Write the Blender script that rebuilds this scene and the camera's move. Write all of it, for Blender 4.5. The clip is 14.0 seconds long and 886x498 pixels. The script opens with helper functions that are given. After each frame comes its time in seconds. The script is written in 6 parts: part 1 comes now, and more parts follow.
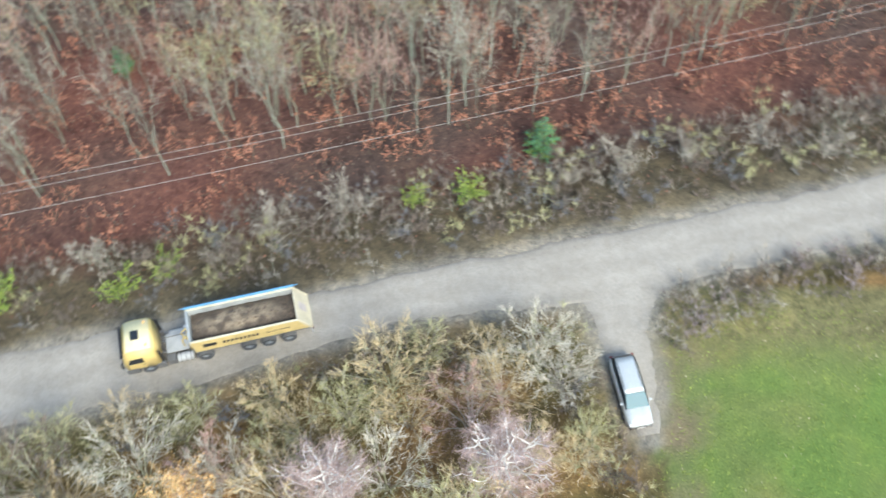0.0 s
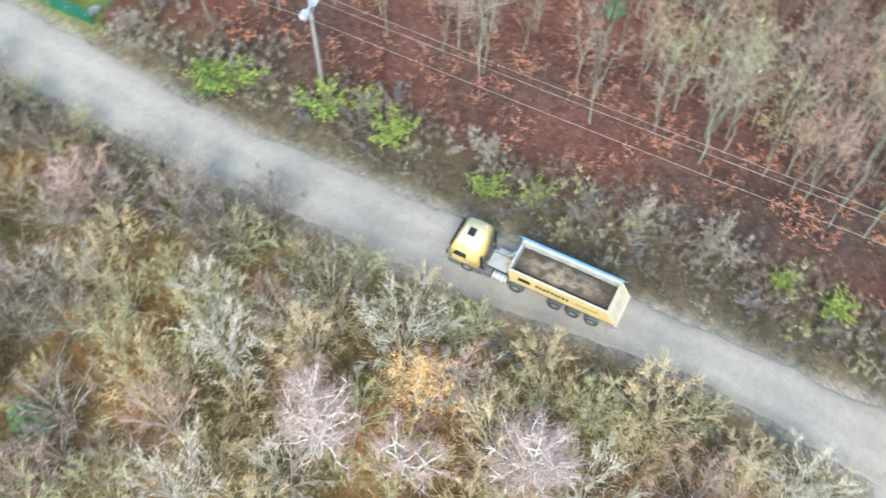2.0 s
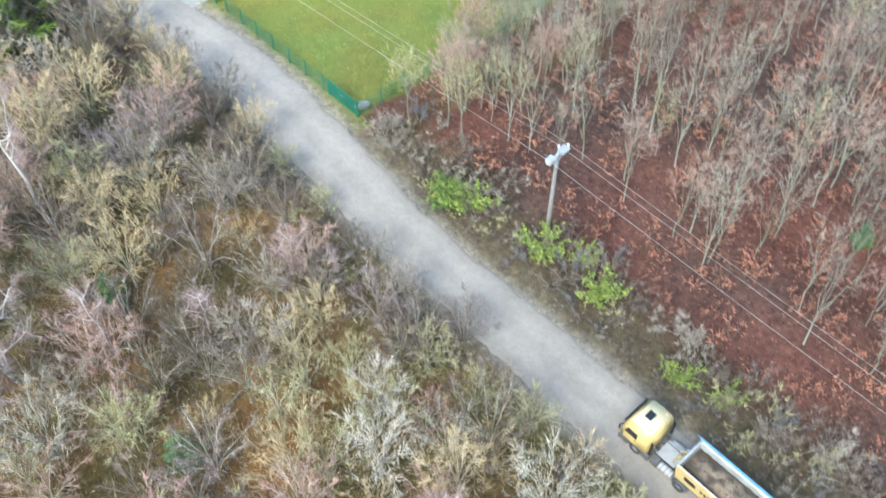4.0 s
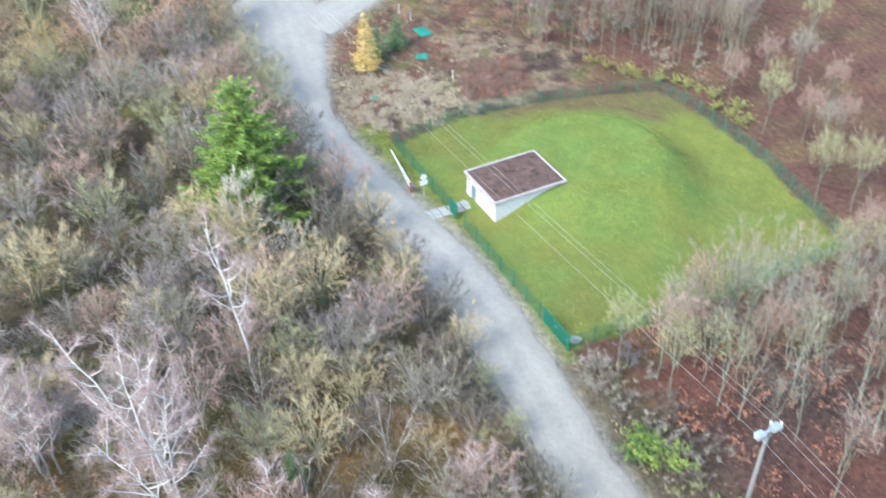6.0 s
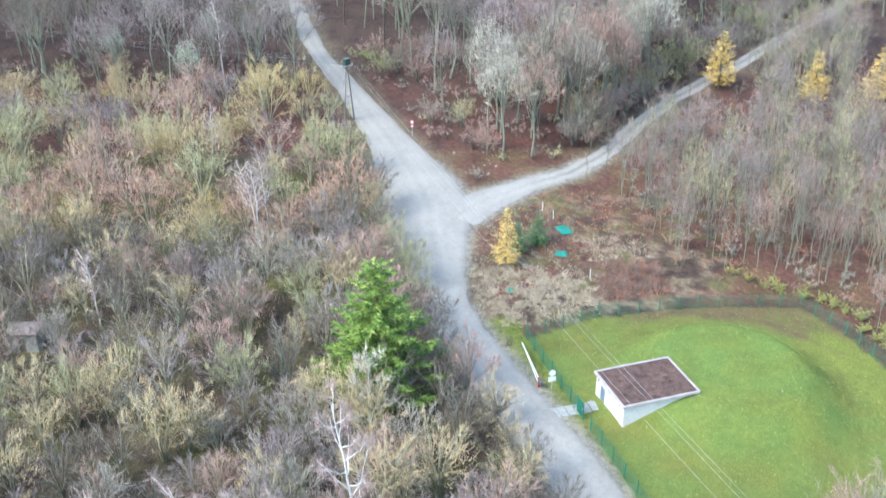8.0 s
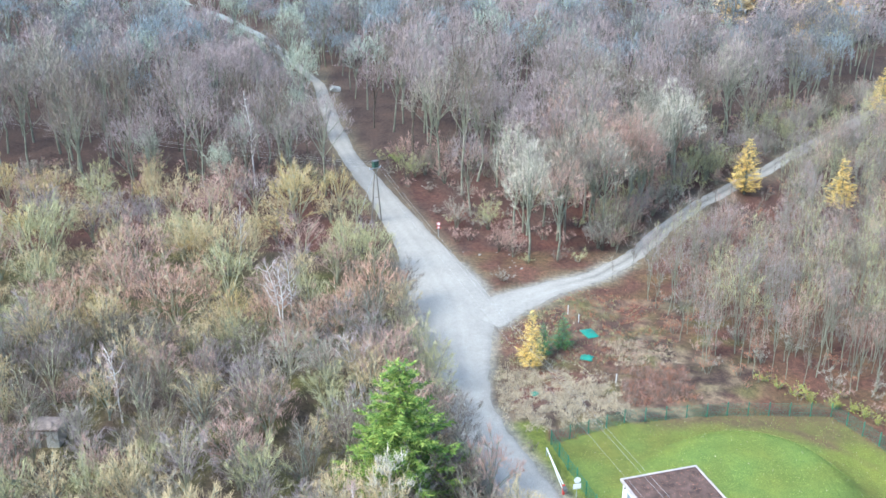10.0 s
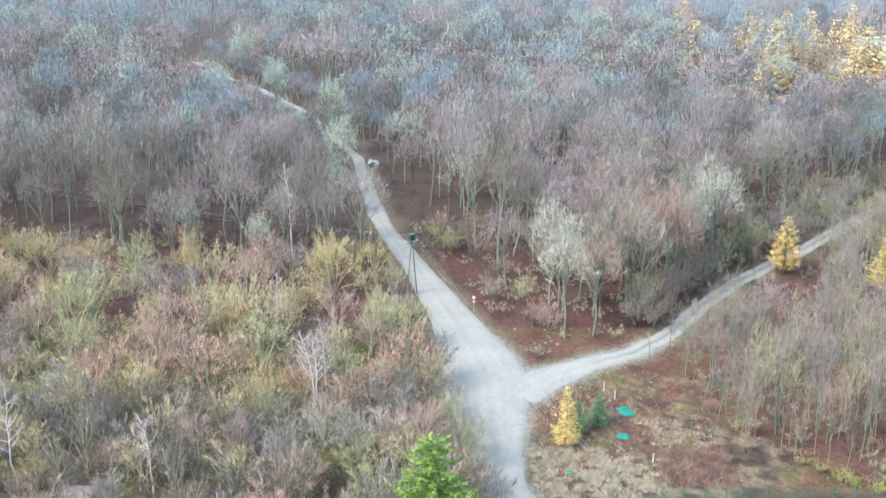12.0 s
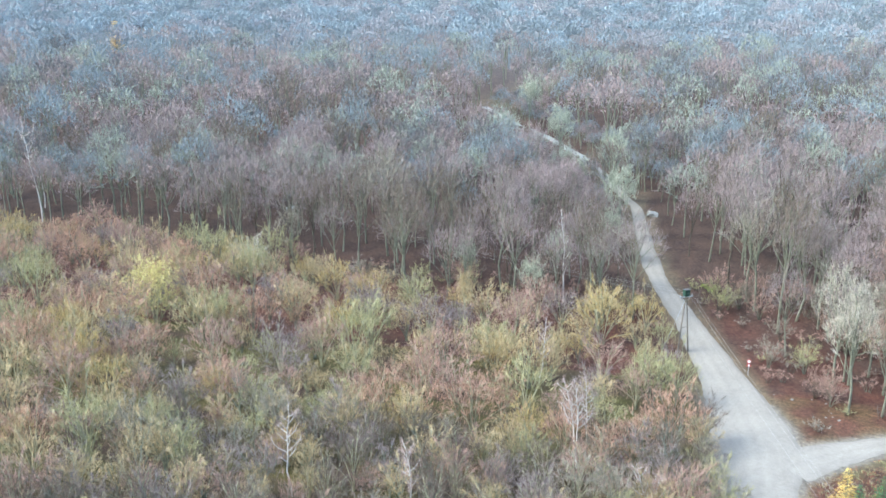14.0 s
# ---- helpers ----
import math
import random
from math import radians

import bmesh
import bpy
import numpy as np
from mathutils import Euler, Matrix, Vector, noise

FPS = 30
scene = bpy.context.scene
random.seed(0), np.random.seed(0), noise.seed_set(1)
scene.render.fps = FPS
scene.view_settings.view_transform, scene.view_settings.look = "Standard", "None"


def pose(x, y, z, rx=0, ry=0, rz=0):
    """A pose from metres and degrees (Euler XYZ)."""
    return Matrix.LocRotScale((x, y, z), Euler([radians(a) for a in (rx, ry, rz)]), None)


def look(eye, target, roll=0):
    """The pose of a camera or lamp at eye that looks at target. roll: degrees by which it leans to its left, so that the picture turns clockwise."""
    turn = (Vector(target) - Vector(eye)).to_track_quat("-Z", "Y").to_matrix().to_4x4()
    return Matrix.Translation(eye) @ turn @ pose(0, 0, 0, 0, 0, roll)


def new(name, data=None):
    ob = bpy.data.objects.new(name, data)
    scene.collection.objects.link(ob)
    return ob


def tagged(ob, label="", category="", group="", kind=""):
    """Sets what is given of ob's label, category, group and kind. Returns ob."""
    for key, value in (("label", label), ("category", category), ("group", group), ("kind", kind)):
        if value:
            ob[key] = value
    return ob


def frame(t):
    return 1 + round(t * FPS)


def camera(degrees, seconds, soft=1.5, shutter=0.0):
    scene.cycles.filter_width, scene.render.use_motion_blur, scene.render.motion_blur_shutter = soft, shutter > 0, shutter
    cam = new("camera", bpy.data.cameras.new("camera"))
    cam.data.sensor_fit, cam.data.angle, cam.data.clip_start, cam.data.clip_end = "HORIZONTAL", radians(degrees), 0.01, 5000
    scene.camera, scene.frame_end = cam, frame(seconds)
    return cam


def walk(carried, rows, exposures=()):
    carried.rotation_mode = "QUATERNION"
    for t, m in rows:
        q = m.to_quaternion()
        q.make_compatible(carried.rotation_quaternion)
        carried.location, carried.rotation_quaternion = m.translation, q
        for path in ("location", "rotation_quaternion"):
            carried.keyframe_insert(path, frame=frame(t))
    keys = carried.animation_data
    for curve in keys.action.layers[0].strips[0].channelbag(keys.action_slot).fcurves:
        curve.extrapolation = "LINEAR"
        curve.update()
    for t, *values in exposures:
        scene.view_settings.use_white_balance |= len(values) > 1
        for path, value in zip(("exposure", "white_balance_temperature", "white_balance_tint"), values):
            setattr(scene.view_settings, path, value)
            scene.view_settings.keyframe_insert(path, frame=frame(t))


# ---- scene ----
cam = camera(48.32, 14.0, soft=1.5, shutter=0.4)
EXPO = [(0.0, 1.55, 6650, 2), (0.5, 1.62, 6650, 2), (1.5, 1.7, 6550, 2), (2.7, 1.7, 6500, 3), (5.0, 1.7, 6150, 3), (7.0, 1.7, 5950, 3), (9.0, 1.74, 5900, 3), (12.0, 1.74, 6150, 2), (14.0, 1.68, 6250, 2)]
EYE = (0.0, 0.0, 62.0)
# seconds, heading, tilt and lean in degrees
PATH = [
    (0.0, 1.54, -60.13, -0.71),
    (0.5, 12.25, -60.33, -0.23),
    (1.0, 20.78, -60.50, 0.10),
    (1.5, 30.04, -60.65, 0.13),
    (2.0, 41.35, -60.83, 0.17),
    (2.5, 49.60, -60.81, 0.34),
    (2.7, 51.76, -60.07, 0.20),
    (4.8, 67.51, -47.13, 0.04),
    (5.0, 69.05, -45.80, -0.10),
    (5.5, 73.63, -42.47, -0.20),
    (6.0, 78.85, -39.19, -0.37),
    (6.5, 84.00, -36.44, -0.35),
    (7.0, 86.60, -33.87, -0.17),
    (7.5, 87.29, -31.05, -0.07),
    (8.0, 87.87, -28.09, 0.03),
    (8.5, 88.50, -25.12, 0.11),
    (9.0, 89.10, -22.43, 0.13),
    (9.2, 89.22, -22.30, 0.13),
    (11.3, 91.08, -20.88, 0.20),
    (11.5, 91.26, -20.05, 0.24),
    (12.0, 91.71, -17.96, 0.29),
    (12.5, 92.44, -15.89, 0.21),
    (13.0, 100.24, -15.21, -0.21),
    (13.5, 106.45, -15.28, -0.04),
    (14.0, 108.13, -15.29, 0.05),
]
walk(cam, [(t, pose(*EYE, 90 + tilt, 0, heading) @ pose(0, 0, 0, 0, 0, lean)) for t, heading, tilt, lean in PATH],
     EXPO)

# ---- sky and sun: a bright overcast day in late autumn ----
world = bpy.data.worlds.new("overcast")
scene.world = world
world.use_nodes = True
wn = world.node_tree
sky = wn.nodes.new("ShaderNodeTexSky")
sky.sky_type, sky.sun_disc = "NISHITA", False
sky.sun_elevation, sky.sun_rotation = radians(38), radians(150)
sky.air_density, sky.dust_density, sky.ozone_density = 1.0, 1.2, 1.0
background = wn.nodes["Background"]
wn.links.new(sky.outputs[0], background.inputs[0])
background.inputs[1].default_value = 0.15
sun_data = bpy.data.lights.new("sun", "SUN")
sun_data.energy, sun_data.angle, sun_data.color = 1.5, radians(25), (1.0, 0.97, 0.92)
sun = new("sun", sun_data)
sun.matrix_basis = look((40, -60, 80), (0, 0, 0))

# ---- materials ----


class Nodes:
    """A material under construction."""

    def __init__(self, name, rough=0.8, metal=0.0):
        self.mat = bpy.data.materials.new(name)
        self.mat.use_nodes = True
        self.tree = self.mat.node_tree
        self.bsdf = self.tree.nodes["Principled BSDF"]
        self.bsdf.inputs["Roughness"].default_value = rough
        self.bsdf.inputs["Metallic"].default_value = metal
        self.coord = self.tree.nodes.new("ShaderNodeTexCoord").outputs["Object"]

    def put(self, a, b):
        self.tree.links.new(a, b)

    def noise(self, scale, detail=4.0, rough=0.6, stretch=None):
        n = self.tree.nodes.new("ShaderNodeTexNoise")
        n.inputs["Scale"].default_value, n.inputs["Detail"].default_value, n.inputs["Roughness"].default_value = scale, detail, rough
        source = self.coord
        if stretch:
            m = self.tree.nodes.new("ShaderNodeMapping")
            m.inputs["Scale"].default_value = stretch
            self.put(source, m.inputs[0])
            source = m.outputs[0]
        self.put(source, n.inputs["Vector"])
        return n.outputs[0]

    def ramp(self, fac, stops):
        n = self.tree.nodes.new("ShaderNodeValToRGB")
        e = n.color_ramp.elements
        while len(e) < len(stops):
            e.new(0.5)
        for el, (pos, col) in zip(e, stops):
            el.position, el.color = pos, (*col, 1) if len(col) == 3 else col
        self.put(fac, n.inputs[0])
        return n.outputs[0]

    def mix(self, a, b, fac=0.5, mode="MIX"):
        n = self.tree.nodes.new("ShaderNodeMix")
        n.data_type, n.blend_type = "RGBA", mode
        for value, slot in ((fac, n.inputs[0]), (a, n.inputs[6]), (b, n.inputs[7])):
            if isinstance(value, bpy.types.NodeSocket):
                self.put(value, slot)
            elif isinstance(value, tuple):
                slot.default_value = (*value, 1)
            else:
                slot.default_value = value
        return n.outputs[2]

    def attribute(self, name):
        n = self.tree.nodes.new("ShaderNodeAttribute")
        n.attribute_name = name
        return n.outputs["Color"]

    def random(self):
        return self.tree.nodes.new("ShaderNodeObjectInfo").outputs["Random"]

    def island(self):
        return self.tree.nodes.new("ShaderNodeNewGeometry").outputs["Random Per Island"]

    def bump(self, fac, strength=0.3, distance=0.05):
        n = self.tree.nodes.new("ShaderNodeBump")
        n.inputs["Strength"].default_value, n.inputs["Distance"].default_value = strength, distance
        self.put(fac, n.inputs["Height"])
        self.put(n.outputs[0], self.bsdf.inputs["Normal"])

    def colour(self, c):
        if isinstance(c, tuple):
            self.bsdf.inputs["Base Color"].default_value = (*c, 1)
        else:
            self.put(c, self.bsdf.inputs["Base Color"])
        return self

    def rough(self, fac, low, high):
        n = self.tree.nodes.new("ShaderNodeMapRange")
        n.inputs[3].default_value, n.inputs[4].default_value = low, high
        self.put(fac, n.inputs[0])
        self.put(n.outputs[0], self.bsdf.inputs["Roughness"])


def shade(c, k):
    return tuple(min(1, v * k) for v in c)


def plain(name, colour, rough=0.6, metal=0.0, scale=6.0, amount=0.18, bump=0.1, coat=0.0):
    """A surface of one colour with wear at two scales."""
    n = Nodes(name, rough, metal)
    big, fine = n.noise(scale * 0.25), n.noise(scale * 5, 6)
    a = n.ramp(big, [(0.3, shade(colour, 1 - amount)), (0.7, shade(colour, 1 + amount * 0.6))])
    n.colour(n.mix(a, n.ramp(fine, [(0.35, (0.78, 0.76, 0.74)), (0.6, (1, 1, 1))]), 0.6, "MULTIPLY"))
    n.rough(fine, max(0.05, rough - 0.12), min(1, rough + 0.12))
    if bump:
        n.bump(fine, bump, 0.01)
    n.bsdf.inputs["Coat Weight"].default_value = coat
    return n.mat


def leafy(name, dark, light, rough=0.7):
    """Leaves, needles and twigs: each one a little different."""
    n = Nodes(name, rough)
    own = n.ramp(n.island(), [(0.0, dark), (1.0, light)])
    n.colour(n.mix(own, n.ramp(n.noise(0.5, 2), [(0.35, (0.82, 0.82, 0.82)), (0.65, (1.1, 1.1, 1.1))]), 0.8, "MULTIPLY"))
    n.bsdf.inputs["Specular IOR Level"].default_value = 0.2
    return n.mat


def bark(name, dark, light, scale=3.0):
    n = Nodes(name, 0.9)
    n.colour(n.ramp(n.noise(scale, 6, 0.7, (1, 1, 0.3)), [(0.3, dark), (0.65, light)]))
    n.bump(n.noise(scale * 6, 5, 0.7, (1, 1, 0.25)), 0.6, 0.03)
    n.bsdf.inputs["Specular IOR Level"].default_value = 0.2
    return n.mat


def birch_bark():
    n = Nodes("birch_bark", 0.7)
    marks = n.noise(2.0, 5, 0.7, (1, 1, 5))
    n.colour(n.ramp(marks, [(0.3, (0.08, 0.07, 0.06)), (0.4, (0.62, 0.58, 0.54)), (0.7, (0.78, 0.75, 0.71))]))
    n.bump(marks, 0.3, 0.02)
    return n.mat


def ground_material():
    """Litter, dry grass and turf: the cover's colour, hazed far out, mottled from leaf size to several metres."""
    n = Nodes("ground_cover", 0.95)
    cover = n.attribute("cover")
    patch = n.ramp(n.noise(0.16, 5, 0.65), [(0.3, (0.62, 0.6, 0.62)), (0.5, (1, 1, 1)), (0.7, (1.3, 1.22, 1.1))])
    clump = n.ramp(n.noise(1.3, 6, 0.8), [(0.32, (0.38, 0.38, 0.4)), (0.5, (1, 1, 1)), (0.68, (1.7, 1.6, 1.45))])
    leaf = n.noise(9.0, 4, 0.8)
    fleck = n.ramp(leaf, [(0.35, (0.55, 0.55, 0.58)), (0.5, (1, 1, 1)), (0.68, (1.6, 1.5, 1.35))])
    c = n.mix(n.mix(cover, patch, 0.8, "MULTIPLY"), clump, 0.75, "MULTIPLY")
    mottled = n.mix(c, fleck, 0.7, "MULTIPLY")
    turf = n.mix(cover, n.ramp(n.noise(0.35, 6, 0.7), [(0.3, (0.78, 0.82, 0.8)), (0.5, (1, 1, 1)), (0.7, (1.28, 1.18, 1.05))]), 0.9, "MULTIPLY")
    turf = n.mix(turf, n.ramp(leaf, [(0.3, (0.6, 0.62, 0.6)), (0.7, (1.4, 1.35, 1.3))]), 0.8, "MULTIPLY")
    n.colour(n.mix(turf, mottled, n.attribute("mottle")))
    n.bump(leaf, 0.9, 0.12)
    n.bsdf.inputs["Specular IOR Level"].default_value = 0.1
    return n.mat


def ridge_material():
    """Wooded ridges kilometres away: crowns too small to tell apart."""
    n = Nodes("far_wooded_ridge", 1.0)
    n.colour(n.mix(n.attribute("cover"), n.ramp(n.noise(0.06, 8, 0.75), [(0.35, (0.84, 0.84, 0.85)), (0.65, (1.1, 1.1, 1.1))]), 0.8, "MULTIPLY"))
    n.bsdf.inputs["Specular IOR Level"].default_value = 0.0
    return n.mat


def soil_material():
    n = Nodes("crumbly_soil", 0.95)
    clod = n.noise(9.0, 8, 0.75)
    c = n.mix(n.attribute("tone"), n.ramp(clod, [(0.35, (0.5, 0.49, 0.48)), (0.65, (1.35, 1.33, 1.3))]), 0.8, "MULTIPLY")
    n.colour(c)
    n.bump(clod, 1.0, 0.08)
    return n.mat


def gravel_material():
    n = Nodes("gravel", 0.95)
    track = n.attribute("track_and_haze")
    patch = n.ramp(n.noise(0.22, 4, 0.6), [(0.35, (0.305, 0.284, 0.256)), (0.65, (0.345, 0.322, 0.292))])
    stone = n.noise(14.0, 5, 0.75)
    c = n.mix(patch, n.ramp(stone, [(0.35, (0.7, 0.7, 0.7)), (0.65, (1.18, 1.17, 1.15))]), 0.8, "MULTIPLY")
    c = n.mix(c, n.ramp(n.noise(1.6, 4, 0.7), [(0.35, (0.88, 0.87, 0.855)), (0.6, (1.04, 1.04, 1.04))]), 0.7, "MULTIPLY")
    n.colour(n.mix(c, track, 1.0, "MULTIPLY"))
    n.bump(stone, 0.5, 0.03)
    n.bsdf.inputs["Specular IOR Level"].default_value = 0.1
    return n.mat


M = {
    "ground": ground_material(),
    "gravel": gravel_material(),
    "birch": birch_bark(),
    "bark": bark("grey_green_bark", (0.12, 0.125, 0.095), (0.28, 0.285, 0.215)),
    "bark_pale": bark("pale_greenish_bark", (0.17, 0.19, 0.145), (0.36, 0.385, 0.31)),
    "bark_dark": bark("dark_bark", (0.06, 0.05, 0.04), (0.16, 0.14, 0.11)),
    "twig_grey": leafy("grey_twigs", (0.28, 0.245, 0.2), (0.42, 0.375, 0.31)),
    "twig_olive": leafy("olive_twigs", (0.31, 0.29, 0.145), (0.5, 0.475, 0.27)),
    "twig_ochre": leafy("ochre_twigs", (0.43, 0.33, 0.18), (0.64, 0.51, 0.31)),
    "twig_pink": leafy("reddish_twigs", (0.36, 0.22, 0.18), (0.52, 0.36, 0.3)),
    "twig_peach": leafy("peach_coloured_twigs", (0.42, 0.24, 0.17), (0.58, 0.38, 0.28)),
    "twig_gold": leafy("golden_olive_twigs", (0.42, 0.31, 0.13), (0.58, 0.45, 0.22)),
    "twig_sage": leafy("sage_coloured_twigs", (0.38, 0.4, 0.31), (0.52, 0.55, 0.44)),
    "twig_silver": leafy("silvery_twigs", (0.42, 0.38, 0.31), (0.58, 0.54, 0.45)),
    "twig_brown": leafy("brown_twigs", (0.14, 0.11, 0.09), (0.25, 0.2, 0.165)),
    # Grey twigs with bluish distance haze mixed into the base colour.
    "twig_far": leafy("hazed_grey_twigs", (0.235, 0.28, 0.305), (0.295, 0.345, 0.375)),
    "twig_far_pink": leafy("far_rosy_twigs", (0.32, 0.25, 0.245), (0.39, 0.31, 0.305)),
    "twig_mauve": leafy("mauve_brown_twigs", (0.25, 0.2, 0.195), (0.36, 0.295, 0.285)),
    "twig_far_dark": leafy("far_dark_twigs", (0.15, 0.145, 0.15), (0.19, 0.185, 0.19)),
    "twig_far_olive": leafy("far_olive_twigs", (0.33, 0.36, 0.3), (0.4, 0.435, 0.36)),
    # Twigs beyond 690 m: haze put into the colour, paler and bluer.
    "twig_distant": leafy("hazed_blue_grey_twigs", (0.31, 0.375, 0.42), (0.38, 0.455, 0.505)),
    "twig_distant_rose": leafy("hazed_rosy_twigs", (0.34, 0.335, 0.355), (0.42, 0.415, 0.44)),
    "twig_rose": leafy("rosy_birch_twigs", (0.34, 0.24, 0.215), (0.5, 0.38, 0.35)),
    "limb_moss": leafy("mossy_grey_green_limbs", (0.29, 0.28, 0.18), (0.46, 0.45, 0.31)),
    "far_canopy": ridge_material(),
    "leaf_rust": leafy("rust_leaves", (0.3, 0.115, 0.07), (0.5, 0.24, 0.155)),
    "leaf_litter": leafy("fallen_brown_leaves", (0.17, 0.075, 0.055), (0.31, 0.15, 0.105)),
    "leaf_yellow": leafy("yellow_needles", (0.62, 0.42, 0.1), (0.92, 0.7, 0.26)),
    "leaf_gold": leafy("golden_needles", (0.66, 0.4, 0.1), (0.9, 0.62, 0.22)),
    # Gold of the far larches, paled with distance haze in the colour.
    "leaf_hazed": leafy("hazed_larch_needles", (0.68, 0.5, 0.25), (0.85, 0.66, 0.4)),
    "leaf_pale": leafy("pale_yellow_leaves", (0.55, 0.47, 0.18), (0.8, 0.72, 0.36)),
    "leaf_orange": leafy("orange_leaves", (0.55, 0.3, 0.1), (0.85, 0.56, 0.27)),
    "leaf_lime": leafy("lime_leaves", (0.2, 0.27, 0.045), (0.44, 0.52, 0.13)),
    "leaf_weed": leafy("yellowing_weed_leaves", (0.26, 0.24, 0.06), (0.48, 0.45, 0.15)),
    "leaf_green": leafy("green_leaves", (0.06, 0.12, 0.03), (0.2, 0.3, 0.08)),
    "needle": leafy("green_needles", (0.07, 0.15, 0.03), (0.24, 0.35, 0.08)),
    "needle_blue": leafy("blue_green_needles", (0.05, 0.17, 0.085), (0.16, 0.34, 0.17)),
    "white_paint": plain("white_render", (0.72, 0.71, 0.69), 0.85, amount=0.1),
    "roof_felt": plain("mossy_roof_felt", (0.125, 0.075, 0.06), 0.95, scale=5, amount=0.6, bump=0.8),
    "roof_brown": plain("weathered_brown_felt", (0.29, 0.23, 0.2), 0.95, scale=5, amount=0.4, bump=0.6),
    "edge_metal": plain("pale_roof_edge", (0.5, 0.44, 0.42), 0.6, amount=0.2),
    "fence_green": plain("green_powder_coat", (0.03, 0.2, 0.13), 0.5),
    "dark_green": plain("dark_green_enamel", (0.02, 0.06, 0.045), 0.5),
    "concrete": plain("pale_concrete", (0.38, 0.38, 0.36), 0.9, amount=0.2, bump=0.3),
    "truck_yellow": plain("dusty_yellow_paint", (0.66, 0.5, 0.19), 0.45, amount=0.1, coat=0.2),
    "tub_yellow": plain("dusty_yellow_steel", (0.6, 0.46, 0.2), 0.6, amount=0.14),
    "tub_cream": plain("dusty_cream_steel", (0.58, 0.52, 0.38), 0.6, amount=0.16),
    # Roof panel of the cab, a paler yellow than its sides.
    "cab_cream": plain("pale_yellow_paint", (0.68, 0.6, 0.36), 0.5, amount=0.1),
    "tub_inside": plain("scuffed_pale_steel", (0.44, 0.46, 0.45), 0.6, 0.2, amount=0.2),
    "tarp_blue": plain("blue_tarpaulin", (0.1, 0.27, 0.45), 0.6),
    "soil": soil_material(),
    "clod": plain("crumbly_clods", (0.13, 0.095, 0.068), 0.95, scale=5, amount=0.4, bump=0.8),
    "chassis": plain("dusty_dark_steel", (0.13, 0.13, 0.13), 0.7),
    "steel": plain("dull_grey_steel", (0.45, 0.46, 0.46), 0.55, 0.25),
    "rubber": plain("dusty_tyre_rubber", (0.075, 0.08, 0.088), 0.95),
    "rim": plain("grey_rim", (0.24, 0.27, 0.3), 0.5, 0.2),
    "black": plain("black_plastic", (0.02, 0.02, 0.022), 0.5),
    "glass": plain("dark_window_glass", (0.02, 0.025, 0.03), 0.08, bump=0, amount=0.0),
    "screen": plain("blue_tinted_windscreen", (0.025, 0.11, 0.14), 0.4, bump=0, amount=0.0),
    "car_paint": plain("silver_car_paint", (0.5, 0.53, 0.54), 0.3, 0.2, amount=0.05, bump=0, coat=0.6),
    "lamp_red": plain("red_lamp_lens", (0.16, 0.03, 0.025), 0.2, bump=0),
    "lamp_white": plain("clear_lamp_lens", (0.7, 0.72, 0.74), 0.15, bump=0),
    "wood": plain("weathered_pole_wood", (0.22, 0.19, 0.16), 0.9, bump=0.4),
    "pole_grey": plain("grey_weathered_pole", (0.27, 0.26, 0.245), 0.9, bump=0.4),
    "galvanised": plain("galvanised_steel", (0.5, 0.54, 0.57), 0.45, 0.4),
    "wire": plain("aluminium_wire", (0.5, 0.48, 0.46), 0.5, 0.3, bump=0),
    "red_paint": plain("red_paint", (0.5, 0.05, 0.04), 0.5),
    "white_gloss": plain("white_gloss_paint", (0.8, 0.8, 0.79), 0.4, amount=0.06),
    "door_blue": plain("grey_blue_door", (0.17, 0.24, 0.32), 0.5),
    "plastic_green": plain("green_plastic_sheet", (0.03, 0.25, 0.18), 0.5),
    "straw": leafy("dry_grass", (0.45, 0.36, 0.24), (0.68, 0.58, 0.43)),
    "grass": leafy("turf_blades", (0.13, 0.18, 0.03), (0.3, 0.36, 0.09)),
    "stone": plain("pale_rubble", (0.3, 0.28, 0.25), 0.9, bump=0.5),
}

# ---- small building helpers ----


def part(name, bm, material, parent, label="", smooth=False):
    me = bpy.data.meshes.new(name)
    bm.to_mesh(me)
    bm.free()
    me.materials.append(M[material])
    if smooth:
        me.shade_smooth()
    ob = new(name, me)
    ob.parent = parent
    return tagged(ob, label)


def share(ob, parent, m):
    """Another object on the same mesh, under parent."""
    o = new(ob.name.split(".")[0], ob.data)
    o.parent, o.matrix_basis = parent, m
    if "label" in ob:
        tagged(o, ob["label"])
    return o


def thing(name, label, category, m=None, group="", kind=""):
    ob = new(name)
    ob.empty_display_size = 0.2
    if m:
        ob.matrix_basis = m
    return tagged(ob, label, category, group, kind)


def box(x0, y0, z0, x1, y1, z1, bevel=0.02, bm=None):
    """A box with rounded edges, added to bm."""
    b = bmesh.new()
    bmesh.ops.create_cube(b, size=1)
    for v in b.verts:
        v.co = Vector(((x0 + x1) / 2 + v.co.x * (x1 - x0), (y0 + y1) / 2 + v.co.y * (y1 - y0), (z0 + z1) / 2 + v.co.z * (z1 - z0)))
    if bevel:
        bmesh.ops.bevel(b, geom=b.edges, offset=bevel, segments=1, affect="EDGES")
    return join(bm, b)


def join(bm, b):
    if bm is None:
        return b
    me = bpy.data.meshes.new("scratch")
    b.to_mesh(me)
    b.free()
    bm.from_mesh(me)
    bpy.data.meshes.remove(me)
    return bm


